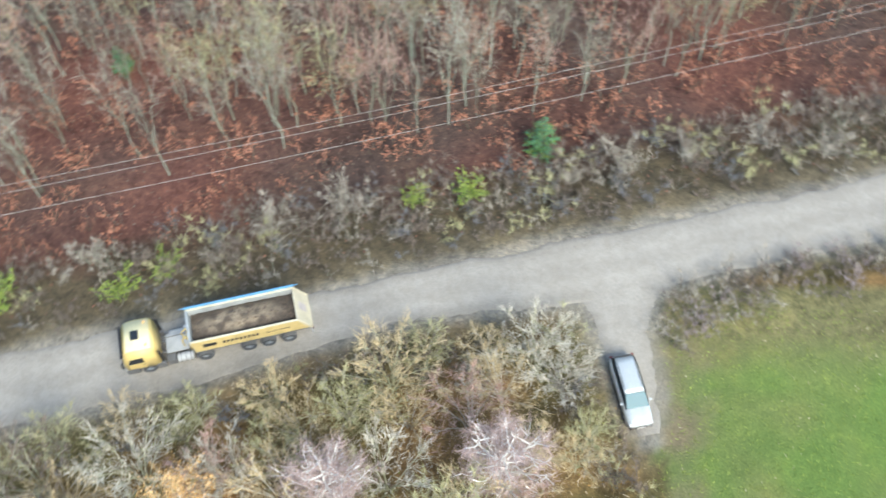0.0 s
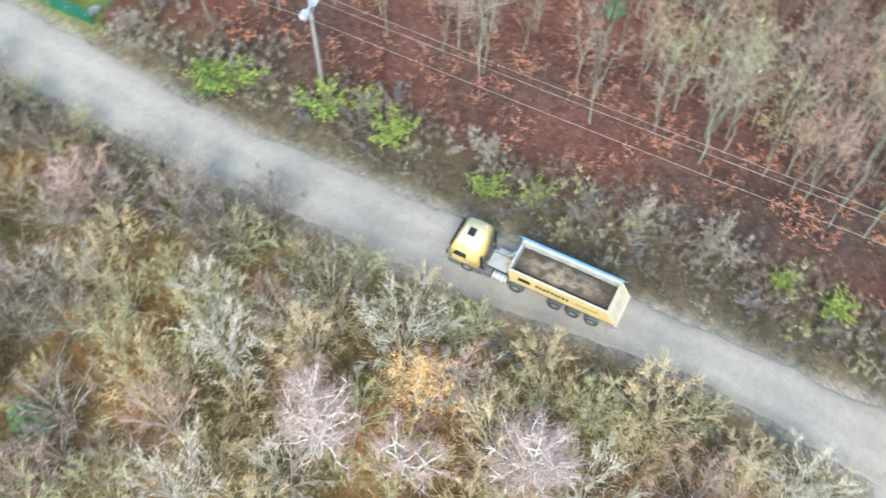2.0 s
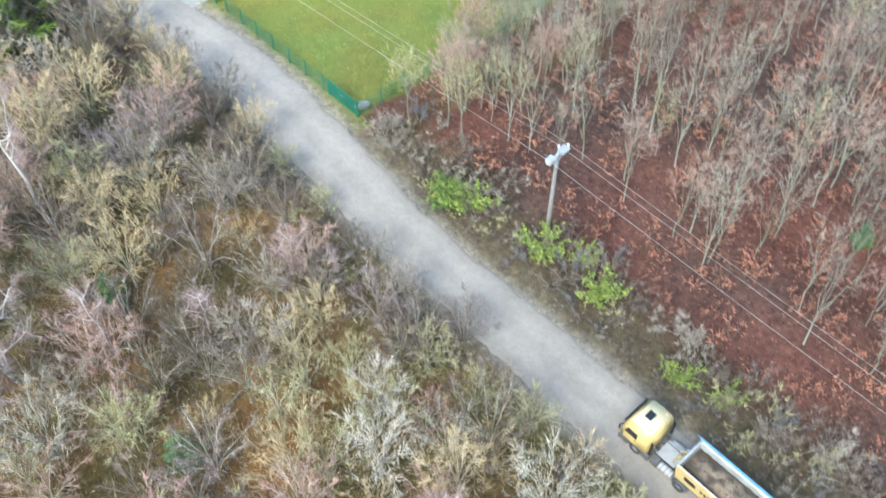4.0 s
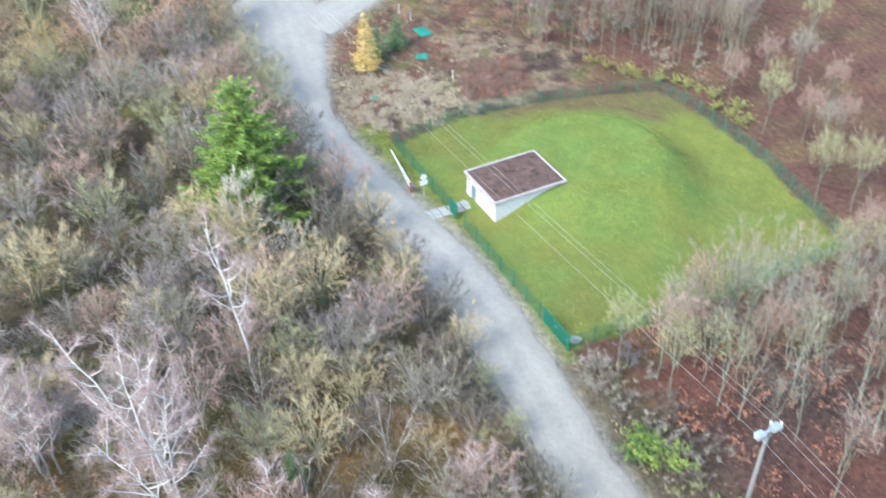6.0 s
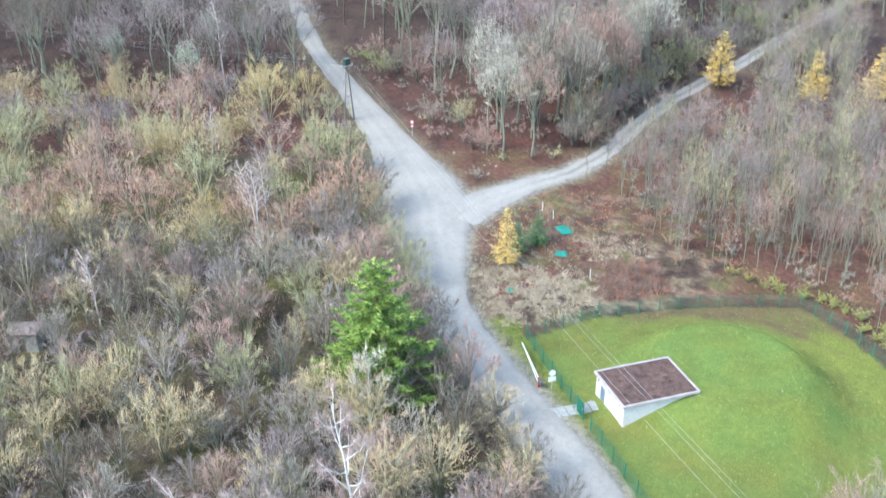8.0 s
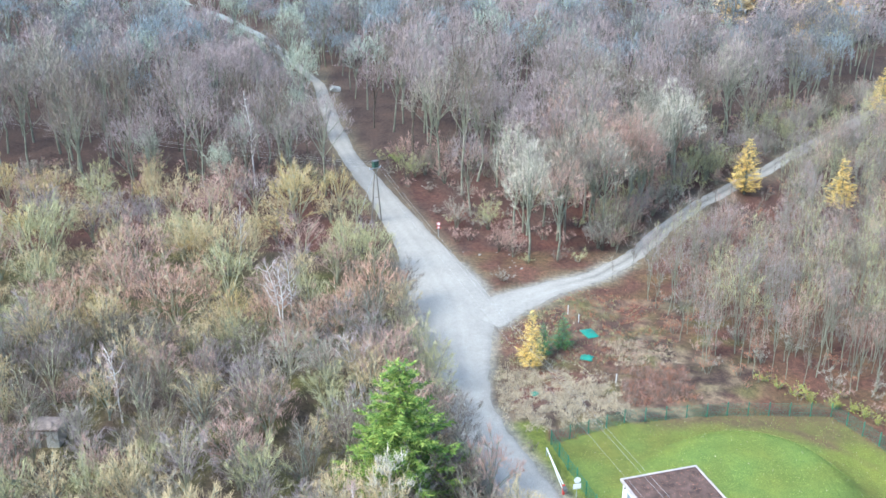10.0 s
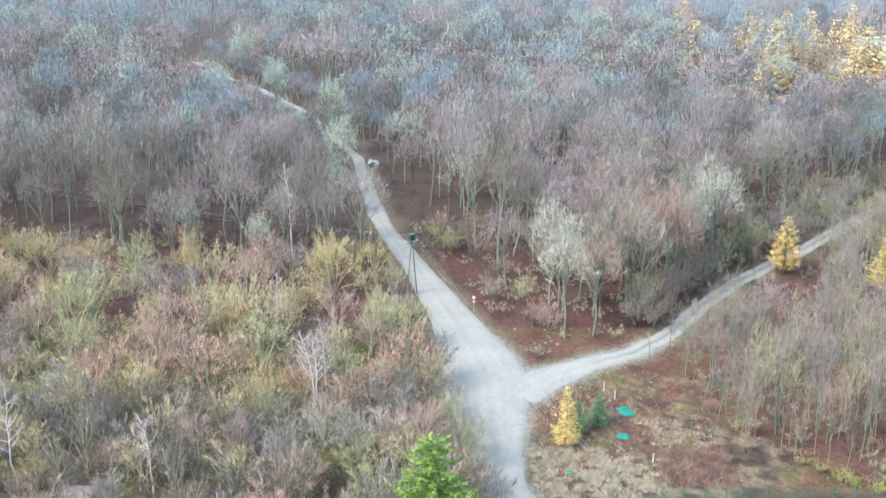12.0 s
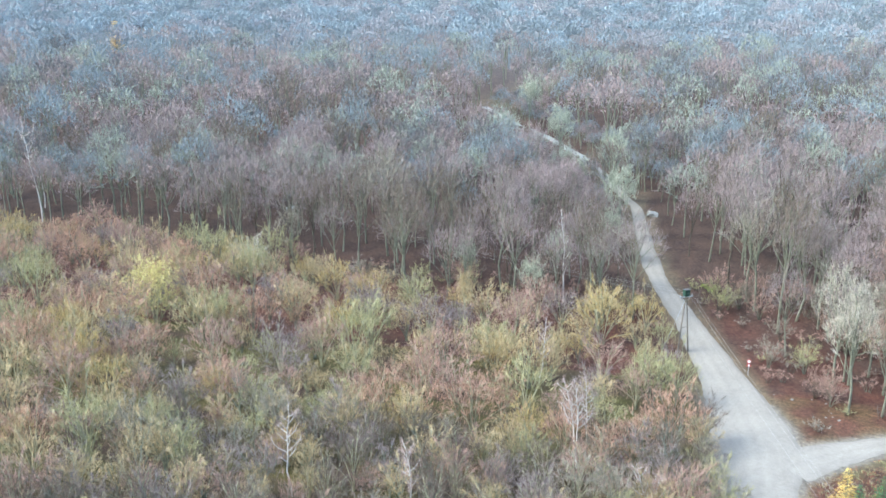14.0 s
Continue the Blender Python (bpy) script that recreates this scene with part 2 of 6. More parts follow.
def rod(a, b, r, sides=6, bm=None, r2=None):
    a, b = Vector(a), Vector(b)
    c = bmesh.new()
    bmesh.ops.create_cone(c, cap_ends=True, segments=sides, radius1=r, radius2=r if r2 is None else r2, depth=(b - a).length)
    c.transform(Matrix.Translation((a + b) / 2) @ (b - a).to_track_quat("Z", "Y").to_matrix().to_4x4())
    return join(bm, c)


def prism(outline, y0, y1, bevel=0.0, bm=None):
    """An outline in x, z carried from y0 to y1."""
    b = bmesh.new()
    lo = [b.verts.new((x, y0, z)) for x, z in outline]
    hi = [b.verts.new((x, y1, z)) for x, z in outline]
    b.faces.new(lo)
    b.faces.new(hi[::-1])
    for i in range(len(lo)):
        j = (i + 1) % len(lo)
        b.faces.new((lo[j], lo[i], hi[i], hi[j]))
    bmesh.ops.recalc_face_normals(b, faces=b.faces)
    if bevel:
        bmesh.ops.bevel(b, geom=b.edges, offset=bevel, segments=2, affect="EDGES")
    return join(bm, b)


# ---- the lie of the land ----
# edges of the gravel road from east to west, as (x, y)
NORTH_EDGE = [(120, 66), (60, 49.5), (32, 42.4), (20, 39.5), (10, 37), (2, 35), (-12, 31.4), (-20, 29.7), (-31, 26.8), (-40, 24.1), (-52, 21.9), (-59, 20.9), (-65, 19.8),
              (-75, 17.0), (-85, 12.9), (-97, 8.3), (-105, 6.6), (-113, 7.2), (-122, 8.4), (-130, 9.0), (-139, 7.1), (-154, 1.3), (-177, -6.7), (-205, -16.6),
              (-221, -20.3), (-274, -31.0), (-300, -41), (-345, -57), (-395, -83), (-425, -103), (-480, -133)]
SOUTH_EDGE = [(120, 58), (60, 43.5), (31, 36.5), (24, 35.3), (17, 33.3), (11, 31.6), (3, 30.6), (-3, 29.8), (-9.5, 27.7), (-15.4, 25.5), (-23.6, 23), (-30, 21.7), (-41, 18.7),
              (-48, 17.0), (-62, 14.3), (-71, 12), (-78, 9.3), (-88, 5.1), (-98, 2.2), (-107, 0.6), (-116, -1.2), (-126, -3.0), (-145, -5.6), (-157, -7.5), (-180, -13.2),
              (-205, -20.9), (-221, -24.6), (-277, -35), (-302, -45), (-348, -62), (-397, -88), (-428, -108), (-482, -138)]
TRACK = [(-126, 6.0, 4.6), (-131, 11.2, 3.6), (-136.5, 18.3, 2.6), (-141, 25.5, 2.0), (-149.5, 33, 1.9), (-160, 39.3, 1.8), (-173.7, 49.3, 1.8), (-184, 58.3, 1.8), (-196.5, 69.6, 1.8), (-213, 83.6, 1.8), (-245, 112, 1.8), (-300, 160, 1.8)]
DRIVE = [(11.4, 33.0, 3.6), (11.4, 30.5, 2.3), (11.7, 28, 1.8), (12.3, 24.5, 1.5), (12.8, 21.8, 0.7)]
COMPOUND = [(-94, 13.0), (-58.4, 22.7), (-62, 38), (-66.5, 54), (-82.2, 52.6), (-93.6, 49.7), (-99.8, 46.6), (-100, 34.4), (-98.4, 22)]
MOUND = (-82.2, 32.0, 15.0, 3.5, 2.7)
HUT = pose(-83.1, 19.0, 0, 0, 0, 16.0)


def at(line, x):
    """y of a line, given from east to west, at x."""
    xs, ys = np.array([p[0] for p in line[::-1]]), np.array([p[1] for p in line[::-1]])
    return np.interp(x, xs, ys)


def inside(x, y, polygon):
    x, y = np.asarray(x, float), np.asarray(y, float)
    hit = np.zeros(x.shape, bool)
    for (x0, y0), (x1, y1) in zip(polygon, polygon[1:] + polygon[:1]):
        if y0 != y1:
            hit ^= ((y0 > y) != (y1 > y)) & (x < (x1 - x0) * (y - y0) / (y1 - y0) + x0)
    return hit


def strip_gap(x, y, rows):
    """Distance outside a track given as rows of x, y, half width."""
    best = np.full(np.shape(x), 1e9)
    for (x0, y0, w0), (x1, y1, w1) in zip(rows, rows[1:]):
        dx, dy = x1 - x0, y1 - y0
        t = np.clip(((x - x0) * dx + (y - y0) * dy) / (dx * dx + dy * dy), 0, 1)
        best = np.minimum(best, np.hypot(x - x0 - t * dx, y - y0 - t * dy) - (w0 + t * (w1 - w0)))
    return best


def road_gap(x, y):
    """Distance outside all the roads; negative on them."""
    x, y = np.asarray(x, float), np.asarray(y, float)
    main = np.maximum(y - at(NORTH_EDGE, x), at(SOUTH_EDGE, x) - y) * 0.94
    return np.minimum(np.minimum(main, strip_gap(x, y, TRACK)), strip_gap(x, y, DRIVE))


def mound_height(x, y):
    """A covered water tank: gentle towards the hut, a steep bank round the back."""
    cx, cy, foot, top, h = MOUND
    dx, dy = np.asarray(x, float) - cx, np.asarray(y, float) - cy
    back = (0.5 + 0.5 * np.cos(np.arctan2(dy, dx) - 2.75)) ** 1.3
    top, foot = top + 7.0 * back, foot - 1.4 * back
    s = np.clip((foot - np.hypot(dx, dy)) / (foot - top), 0, 1)
    return h * s * s * (3 - 2 * s)


def wave(x, y, size, seed):
    """Cheap smooth noise, 0 to 1."""
    g = np.random.RandomState(seed)
    total = np.zeros(np.shape(x))
    for k in range(5):
        a, ph = g.uniform(0, 6.283), g.uniform(0, 6.283)
        f = 6.283 / size * (0.6 + 0.35 * k)
        total = total + np.sin((x * np.cos(a) + y * np.sin(a)) * f + ph + 1.3 * np.sin((y * np.cos(a) - x * np.sin(a)) * f * 0.7 + ph * 2))
    return np.clip(0.5 + total / 6, 0, 1)


def land(x, y):
    """Height of the ground."""
    x, y = np.asarray(x, float), np.asarray(y, float)
    off = np.clip(road_gap(x, y) / 3.0, 0, 1)
    flat = inside(x, y, COMPOUND)
    rough = 0.35 * (wave(x, y, 23, 1) - 0.4) + 0.12 * (wave(x, y, 5, 2) - 0.4)
    return np.where(flat, mound_height(x, y), off * rough) - 0.05


def spread(line, step):
    """Points along a polyline, step apart."""
    pts = np.array(line, float)
    s = np.concatenate([[0], np.cumsum(np.hypot(*np.diff(pts[:, :2], axis=0).T))])
    u = np.linspace(0, s[-1], max(2, int(s[-1] / step)))
    return np.stack([np.interp(u, s, pts[:, k]) for k in range(pts.shape[1])], 1)


def mesh_object(name, verts, faces, mats, index=None, smooth=False):
    me = bpy.data.meshes.new(name)
    verts, faces = np.asarray(verts, float), np.asarray(faces)
    me.vertices.add(len(verts))
    me.vertices.foreach_set("co", verts.ravel())
    n = faces.shape[1]
    me.loops.add(faces.size)
    me.polygons.add(len(faces))
    me.loops.foreach_set("vertex_index", faces.ravel().astype(np.int32))
    me.polygons.foreach_set("loop_start", np.arange(0, faces.size, n, dtype=np.int32))
    for m in mats:
        me.materials.append(M[m])
    if index is not None:
        me.polygons.foreach_set("material_index", np.asarray(index, np.int32))
    me.update(calc_edges=True)
    if smooth:
        me.shade_smooth()
    return new(name, me)


def grid_faces(rows, cols):
    a = np.arange(rows * cols).reshape(rows, cols)
    return np.stack([a[:-1, :-1], a[:-1, 1:], a[1:, 1:], a[1:, :-1]], -1).reshape(-1, 4)


def colour_attribute(ob, name, rgb):
    at_ = ob.data.color_attributes.new(name, "FLOAT_COLOR", "POINT")
    at_.data.foreach_set("color", np.concatenate([rgb, np.ones((len(rgb), 1))], 1).astype(np.float32).ravel())


LITTER, LITTER_DARK, DRY, OLIVE, TURF, MOSS = (np.array(c) for c in (
    (0.135, 0.064, 0.051), (0.085, 0.06, 0.052), (0.26, 0.19, 0.1), (0.18, 0.17, 0.075), (0.158, 0.228, 0.062), (0.18, 0.21, 0.052)))


def blend(a, b, t):
    t = np.clip(t, 0, 1)[:, None]
    return a * (1 - t) + b * t


def ground():
    def axis(lo, hi, step, far):
        grow = step * 1.22 ** np.arange(1, 40)
        out = np.cumsum(grow)
        out = out[out < far]
        return np.concatenate([lo - out[::-1], np.arange(lo, hi, step), hi + out])
    xs, ys = axis(-150, 50, 0.8, 4000), axis(-30, 75, 0.8, 4000)
    X, Y = np.meshgrid(xs, ys)
    x, y = X.ravel(), Y.ravel()
    ob = mesh_object("ground", np.stack([x, y, land(x, y)], 1), grid_faces(len(ys), len(xs)), ["ground"], smooth=True)
    north = y > (at(NORTH_EDGE, x) + at(SOUTH_EDGE, x)) / 2
    gap = road_gap(x, y)
    n1, n2 = wave(x, y, 11, 3), wave(x, y, 31, 4)
    col = np.where(north[:, None], blend(LITTER, LITTER_DARK, n2 * 1.2 - 0.1), blend(np.array((0.115, 0.1, 0.045)), np.array((0.23, 0.145, 0.07)), n1 * 1.5 - 0.3))
    col = np.where((north & (x < -55))[:, None], blend(np.array((0.13, 0.07, 0.055)), DRY * 0.65, n1 * 0.8 - 0.2), col)
    col = np.where((~north & (x < -55))[:, None], blend(LITTER_DARK * 1.2, OLIVE * 0.7, n1), col)
    col = np.where((x < -150)[:, None], blend(LITTER_DARK, blend(LITTER, LITTER_DARK, (-170 - x) / 40), n1), col)
    clearing = north & (x < -97) & (x > -132) & (y < 42)
    n3 = wave(x, y, 5.5, 62)
    rough = blend(blend(LITTER_DARK * 0.9, np.array((0.23, 0.175, 0.12)), n3 * 2.2 - 0.85), LITTER * 1.2, n2 * 1.6 - 0.6)
    col = np.where(clearing[:, None], blend(rough, OLIVE * 0.8, n1 * 1.6 - 0.8), col)
    band = north & (x > -56) & (gap < 9)
    col = np.where(band[:, None], blend(col, np.array((0.088, 0.074, 0.05)), (7.5 - gap) * 0.4 * (0.5 + n1)), col)
    verge = np.clip(1 - (gap - 0.3) / (1.2 + 2.0 * n1), 0, 1)
    col = blend(col, np.array((0.19, 0.165, 0.115)), verge * 0.7)
    field = ~north & (x > 12.5 - 0.12 * (y - 26)) & (y < 33)
    # From 500 m out, the hazy grey of far woods is put into the cover.
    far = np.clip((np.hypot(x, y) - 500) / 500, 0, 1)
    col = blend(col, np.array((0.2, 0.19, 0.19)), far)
    turf = blend(blend(np.array((0.13, 0.2, 0.055)), np.array((0.19, 0.19, 0.08)), n1 * 1.0 - 0.35), np.array((0.17, 0.16, 0.08)), (y - 26) * 0.25 + 0.3 * n2)
    turf = blend(turf, np.array((0.21, 0.175, 0.11)), (17.5 - x) * 0.2 + wave(x, y, 6, 64) - 0.5)
    col = np.where(field[:, None], turf, col)
    yard = inside(x, y, COMPOUND)
    lawn = blend(TURF, MOSS, n1 * 0.9)
    lawn = blend(lawn, MOSS * np.array((0.95, 0.85, 1)), np.clip(1.3 - mound_height(x, y), 0, 1) * (0.3 + 0.6 * n1))
    far_out = np.hypot(x - MOUND[0], y - MOUND[1])
    back = np.clip(0.35 + 0.9 * np.cos(np.arctan2(y - MOUND[1], x - MOUND[0]) - 2.4), 0, 1)
    beyond = np.clip((far_out - 15.2 + 1.0 * n1) / 1.0, 0, 1) * np.clip((back - 0.6) * 4, 0, 1)
    lawn = blend(lawn, blend(np.array((0.15, 0.115, 0.065)), np.array((0.19, 0.215, 0.055)), 0.75 + (x + 93) * 0.12 + 0.8 * (n1 - 0.5) - 0.5 * (np.abs(far_out - 17) < 0.5)), beyond)
    col = np.where(yard[:, None], lawn, col)
    strip = north & ~yard & (x > -98) & (x < -57) & (y < 13.0 + (x + 94) * 0.2725 + 0.3)
    col = np.where(strip[:, None], blend(MOSS * 0.85, np.array((0.24, 0.22, 0.15)), 1.2 - gap / 1.6), col)
    orange = np.clip(1 - np.hypot(x + 15, y - 13.5) / 6.5, 0, 1) + np.clip(1 - np.hypot(x + 34, y - 6) / 6, 0, 1)
    col = np.where((~north & ~field)[:, None], blend(col, np.array((0.3, 0.155, 0.06)), orange * (0.5 + n1)), col)
    dust = np.clip(1 - (gap - 0.1) / (0.35 + 0.8 * wave(x, y, 6, 61)), 0, 1)
    col = blend(col, np.array((0.27, 0.255, 0.225)), np.where((x > -146) & ~yard, dust * 0.85, 0))
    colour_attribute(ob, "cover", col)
    even = np.where(yard | (field & (y < 29)), 0.25, 1.0)
    colour_attribute(ob, "mottle", np.repeat(even[:, None], 3, 1))
    return tagged(ob, "autumn ground of leaf litter, dry grass and turf", "ground", kind="structure")


def ribbon(name, left, right, across, label, lift, ruts=0.0):
    """A gravel surface between two edges, with ragged sides and paler wheel tracks."""
    u = np.linspace(0, 1, across)
    g = np.random.RandomState(len(left))
    n = len(left)
    wob = lambda: np.convolve(g.normal(0, 1, n + 8), np.ones(5) / 5, "same")[4:-4] * 0.28 + g.normal(0, 0.09, n)
    mid = right - left
    wide = np.hypot(*mid.T)[:, None]
    left, right = left + mid / wide * wob()[:, None], right + mid / wide * wob()[:, None]
    P = left[:, None, :] * (1 - u)[None, :, None] + right[:, None, :] * u[None, :, None]
    crown = lift + 0.05 * (1 - (2 * u - 1) ** 2) - 0.1 * (np.abs(2 * u - 1) > 0.985)
    z = np.broadcast_to(crown[None, :], (n, across)) + 0.015 * wave(P[..., 0], P[..., 1], 3, 9)
    ob = mesh_object(name, np.concatenate([P, z[..., None]], -1).reshape(-1, 3), grid_faces(n, across), ["gravel"], smooth=True)
    d = np.abs(u[None, :] - 0.5) * wide
    track = np.exp(-((d - 1.0) / 0.55) ** 2) + 0.5 * np.exp(-((d - 2.6) / 0.5) ** 2)
    edge = np.clip(1.1 - (0.5 - np.abs(u[None, :] - 0.5)) * wide / 1.0, 0, 1)
    tone = 0.93 + 0.08 * track - 0.16 * edge - ruts * np.exp(-(d / 0.45) ** 2) * np.clip((np.arange(n)[:, None] - 16) / 8, 0, 1)
    # Gravel lighter and more neutral westwards, easing off beyond x = -170.
    west_pale = np.interp(P[..., 0].ravel(), (-300, -170, -90, -20), (0, 0.8, 1, 0.25))
    rgb = tone.reshape(-1, 1) * blend(np.array((1.0, 0.98, 0.945)), np.array((1.2, 1.2, 1.2)), west_pale)
    # Far bend turned bluish white: distance haze put into the gravel colour.
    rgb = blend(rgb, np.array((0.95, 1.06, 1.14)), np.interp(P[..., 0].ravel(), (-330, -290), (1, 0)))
    colour_attribute(ob, "track_and_haze", rgb)
    return tagged(ob, label, "road", kind="structure")


def strip_edges(rows, step=1.0):
    p = spread(rows, step)
    d = np.gradient(p[:, :2], axis=0)
    nrm = np.stack([-d[:, 1], d[:, 0]], 1) / np.hypot(*d.T)[:, None]
    return p[:, :2] - nrm * p[:, 2:], p[:, :2] + nrm * p[:, 2:]


ground()
xs = np.concatenate([np.arange(120, -150, -0.7), np.arange(-150, -481, -2.0)])
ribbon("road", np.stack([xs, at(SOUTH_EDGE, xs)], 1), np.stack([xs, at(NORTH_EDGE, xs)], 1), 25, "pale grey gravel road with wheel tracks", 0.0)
ribbon("road_track", *strip_edges(TRACK), 9, "narrow pale gravel forest track joining the road", -0.015, 0.3)
ribbon("road_drive", *strip_edges(DRIVE, 0.35), 9, "dusty gravel side turning off the road", -0.02)

# ---- trees and bushes ----


class Wood:
    """Vertices and triangles of branches, twigs and leaves; slot 0 is bark, 1 twigs or leaves, 2 a second leaf tone."""

    def __init__(self, seed):
        self.g = np.random.RandomState(seed)
        self.v, self.f, self.s, self.count = [], [], [], 0

    def add(self, verts, faces, slot):
        self.v.append(verts)
        self.f.append(faces + self.count)
        self.s.append(np.full(len(faces), slot))
        self.count += len(verts)

    def limb(self, pts, r0, r1, sides, slot=0):
        pts = np.asarray(pts, float)
        n = len(pts)
        d = np.gradient(pts, axis=0)
        d /= np.linalg.norm(d, axis=1)[:, None]
        a = np.cross(d, (0.31, 0.87, 0.12) if abs(d[0, 2]) > 0.5 else (0, 0, 1))
        a /= np.linalg.norm(a, axis=1)[:, None]
        b = np.cross(d, a)
        ang = np.arange(sides) * 2 * np.pi / sides
        r = np.linspace(r0, r1, n)[:, None, None]
        ring = pts[:, None] + r * (np.cos(ang)[None, :, None] * a[:, None] + np.sin(ang)[None, :, None] * b[:, None])
        i = np.arange(n - 1)[:, None] * sides
        j = np.arange(sides)[None]
        k = (j + 1) % sides
        q = np.stack([i + j, i + k, i + sides + k, i + sides + j], -1).reshape(-1, 4)
        self.add(ring.reshape(-1, 3), np.concatenate([q[:, [0, 1, 2]], q[:, [0, 2, 3]]]), slot)

    def twigs(self, base, tip, r, slot=1):
        """Tapering twigs; where there are many they are thin blades, turned every way."""
        base, tip = np.asarray(base, float), np.asarray(tip, float)
        d = tip - base
        d /= np.linalg.norm(d, axis=1)[:, None] + 1e-9
        a = np.cross(d, self.g.normal(size=d.shape))
        a /= np.linalg.norm(a, axis=1)[:, None] + 1e-9
        n = len(base)
        if n >= 200:
            a = unit(np.cross(d, np.array([0, 0, 1.0]) + self.g.normal(0, 0.55, d.shape)))
            v = np.stack([base - a * r * 1.2, base + a * r * 1.2, tip], 1).reshape(-1, 3)
            self.add(v, np.arange(n)[:, None] * 3 + np.array([[0, 1, 2]]), slot)
            return
        b = np.cross(d, a)
        ring = [base + r * (math.cos(t) * a + math.sin(t) * b) for t in (0, 2.1, 4.2)]
        v = np.stack([*ring, tip], 1).reshape(-1, 3)
        o = np.arange(n)[:, None] * 4
        self.add(v, np.concatenate([o + np.array([[0, 1, 3]]), o + np.array([[1, 2, 3]]), o + np.array([[2, 0, 3]])]), slot)

    def leaves(self, at_, size, slot=1, droop=0.0):
        """Small folded leaves, four triangles each, round the given places."""
        n = len(at_)
        a = self.g.normal(size=(n, 3))
        a /= np.linalg.norm(a, axis=1)[:, None]
        b = np.cross(a, self.g.normal(size=(n, 3)))
        b /= np.linalg.norm(b, axis=1)[:, None]
        c = np.cross(a, b)
        s = size * self.g.uniform(0.6, 1.3, (n, 1))
        v = np.stack([at_ - a * s, at_ + b * s * 0.6 + c * s * 0.25, at_ + a * s, at_ - b * s * 0.6 + c * s * 0.25, at_ - c * s * 0.2], 1).reshape(-1, 3)
        o = np.arange(n)[:, None] * 5
        f = np.concatenate([o + np.array([[k, (k + 1) % 4, 4]]) for k in range(4)])
        if n >= 60:
            v = v.reshape(-1, 5, 3)[:, :4].reshape(-1, 3)
            o = np.arange(n)[:, None] * 4
            f = np.concatenate([o + np.array([[0, 1, 2]]), o + np.array([[0, 2, 3]])])
        self.add(v, f, slot)

    def done(self):
        return np.concatenate(self.v), np.concatenate(self.f), np.concatenate(self.s)


def unit(v):
    return v / (np.linalg.norm(v, axis=-1, keepdims=True) + 1e-9)


def bare_tree(seed, height, trunk=0.16, base=0.35, wide=2.4, limbs=14, twigs=420, length=1.1, thick=0.022, stems=1, lean=0.5, rise=0.8, sides=5, wander=0.12, fine=True, forks=3, thick_limb=1.0, spray=0.6, up=0.45):
    """A leafless tree: tapered trunk, curved limbs, forks and a haze of twigs."""
    w = Wood(seed)
    g = w.g
    anchors, outward = [], []
    for s in range(stems):
        h = height * g.uniform(0.85, 1.0) if s else height
        tilt = g.normal(0, lean * (1.0 if stems == 1 else 2.6), 2) * height / 10
        t = np.linspace(0, 1, 7 if fine else 4)
        axis = np.stack([tilt[0] * t ** 1.3, tilt[1] * t ** 1.3, h * t - 0.15], 1)
        axis[1:, :2] += np.cumsum(g.normal(0, wander * height / 20, (len(t) - 1, 2)), 0)
        r = trunk * (1 if stems == 1 else 0.6)
        w.limb(axis, r, r * 0.12, sides + 1 if stems == 1 else sides)
        for k in range(max(3, limbs // stems)):
            u = base + (0.97 - base) * ((k + g.uniform(0.2, 0.8)) / max(3, limbs // stems))
            p0 = np.array([np.interp(u, t, axis[:, i]) for i in range(3)])
            az = k * 2.4 + g.uniform(-0.5, 0.5)
            out = np.array([math.cos(az), math.sin(az), 0])
            reach = wide * (1 - ((u - base) / (1.02 - base)) ** 1.6 * 0.75) * g.uniform(0.7, 1.15)
            up = rise * g.uniform(0.6, 1.3)
            q = np.linspace(0, 1, 5 if fine else 3)[:, None]
            curve = p0 + out * reach * q + np.array([0, 0, 1]) * reach * up * (q * 0.55 + q ** 2 * 0.5)
            curve[1:] += np.cumsum(g.normal(0, 0.07 * reach, (len(q) - 1, 3)), 0)
            lr = (r * (1 - u) * 0.5 + 0.022) * thick_limb
            w.limb(curve, lr, 0.012, 4 if fine else 3)
            ends = [curve]
            for j in range(forks):
                fu = g.uniform(0.3, 0.9)
                f0 = np.array([np.interp(fu, q[:, 0], curve[:, i]) for i in range(3)])
                way = unit(out + g.normal(0, 0.7, 3) + np.array([0, 0, 0.7 * rise]))
                L = reach * (1 - fu * 0.5) * g.uniform(0.4, 0.7)
                fc = f0 + way * L * q + np.array([0, 0, 0.15 * L]) * q ** 2
                if fine:
                    w.limb(fc[::2], lr * 0.5, 0.008, 3)
                else:
                    w.twigs(fc[:1], fc[-1:], lr * 0.6, 0)
                ends.append(fc)
            for e in ends:
                anchors.append(e[1:])
                outward.append(np.repeat(unit(e[1:] - axis[len(t) // 2])[None], 1, 0)[0])
        anchors.append(axis[-2:])
        outward.append(np.tile((0, 0, 1.0), (2, 1)))
    anchors, outward = np.concatenate(anchors), np.concatenate(outward)
    pick = g.randint(0, len(anchors), twigs)
    b = anchors[pick] + g.normal(0, 0.14, (twigs, 3))
    way = unit(outward[pick] * 0.7 + g.normal(0, spray, (twigs, 3)) + np.array([0, 0, up * rise]))
    w.twigs(b, b + way * length * g.uniform(0.4, 1.2, (twigs, 1)), thick)
    return w


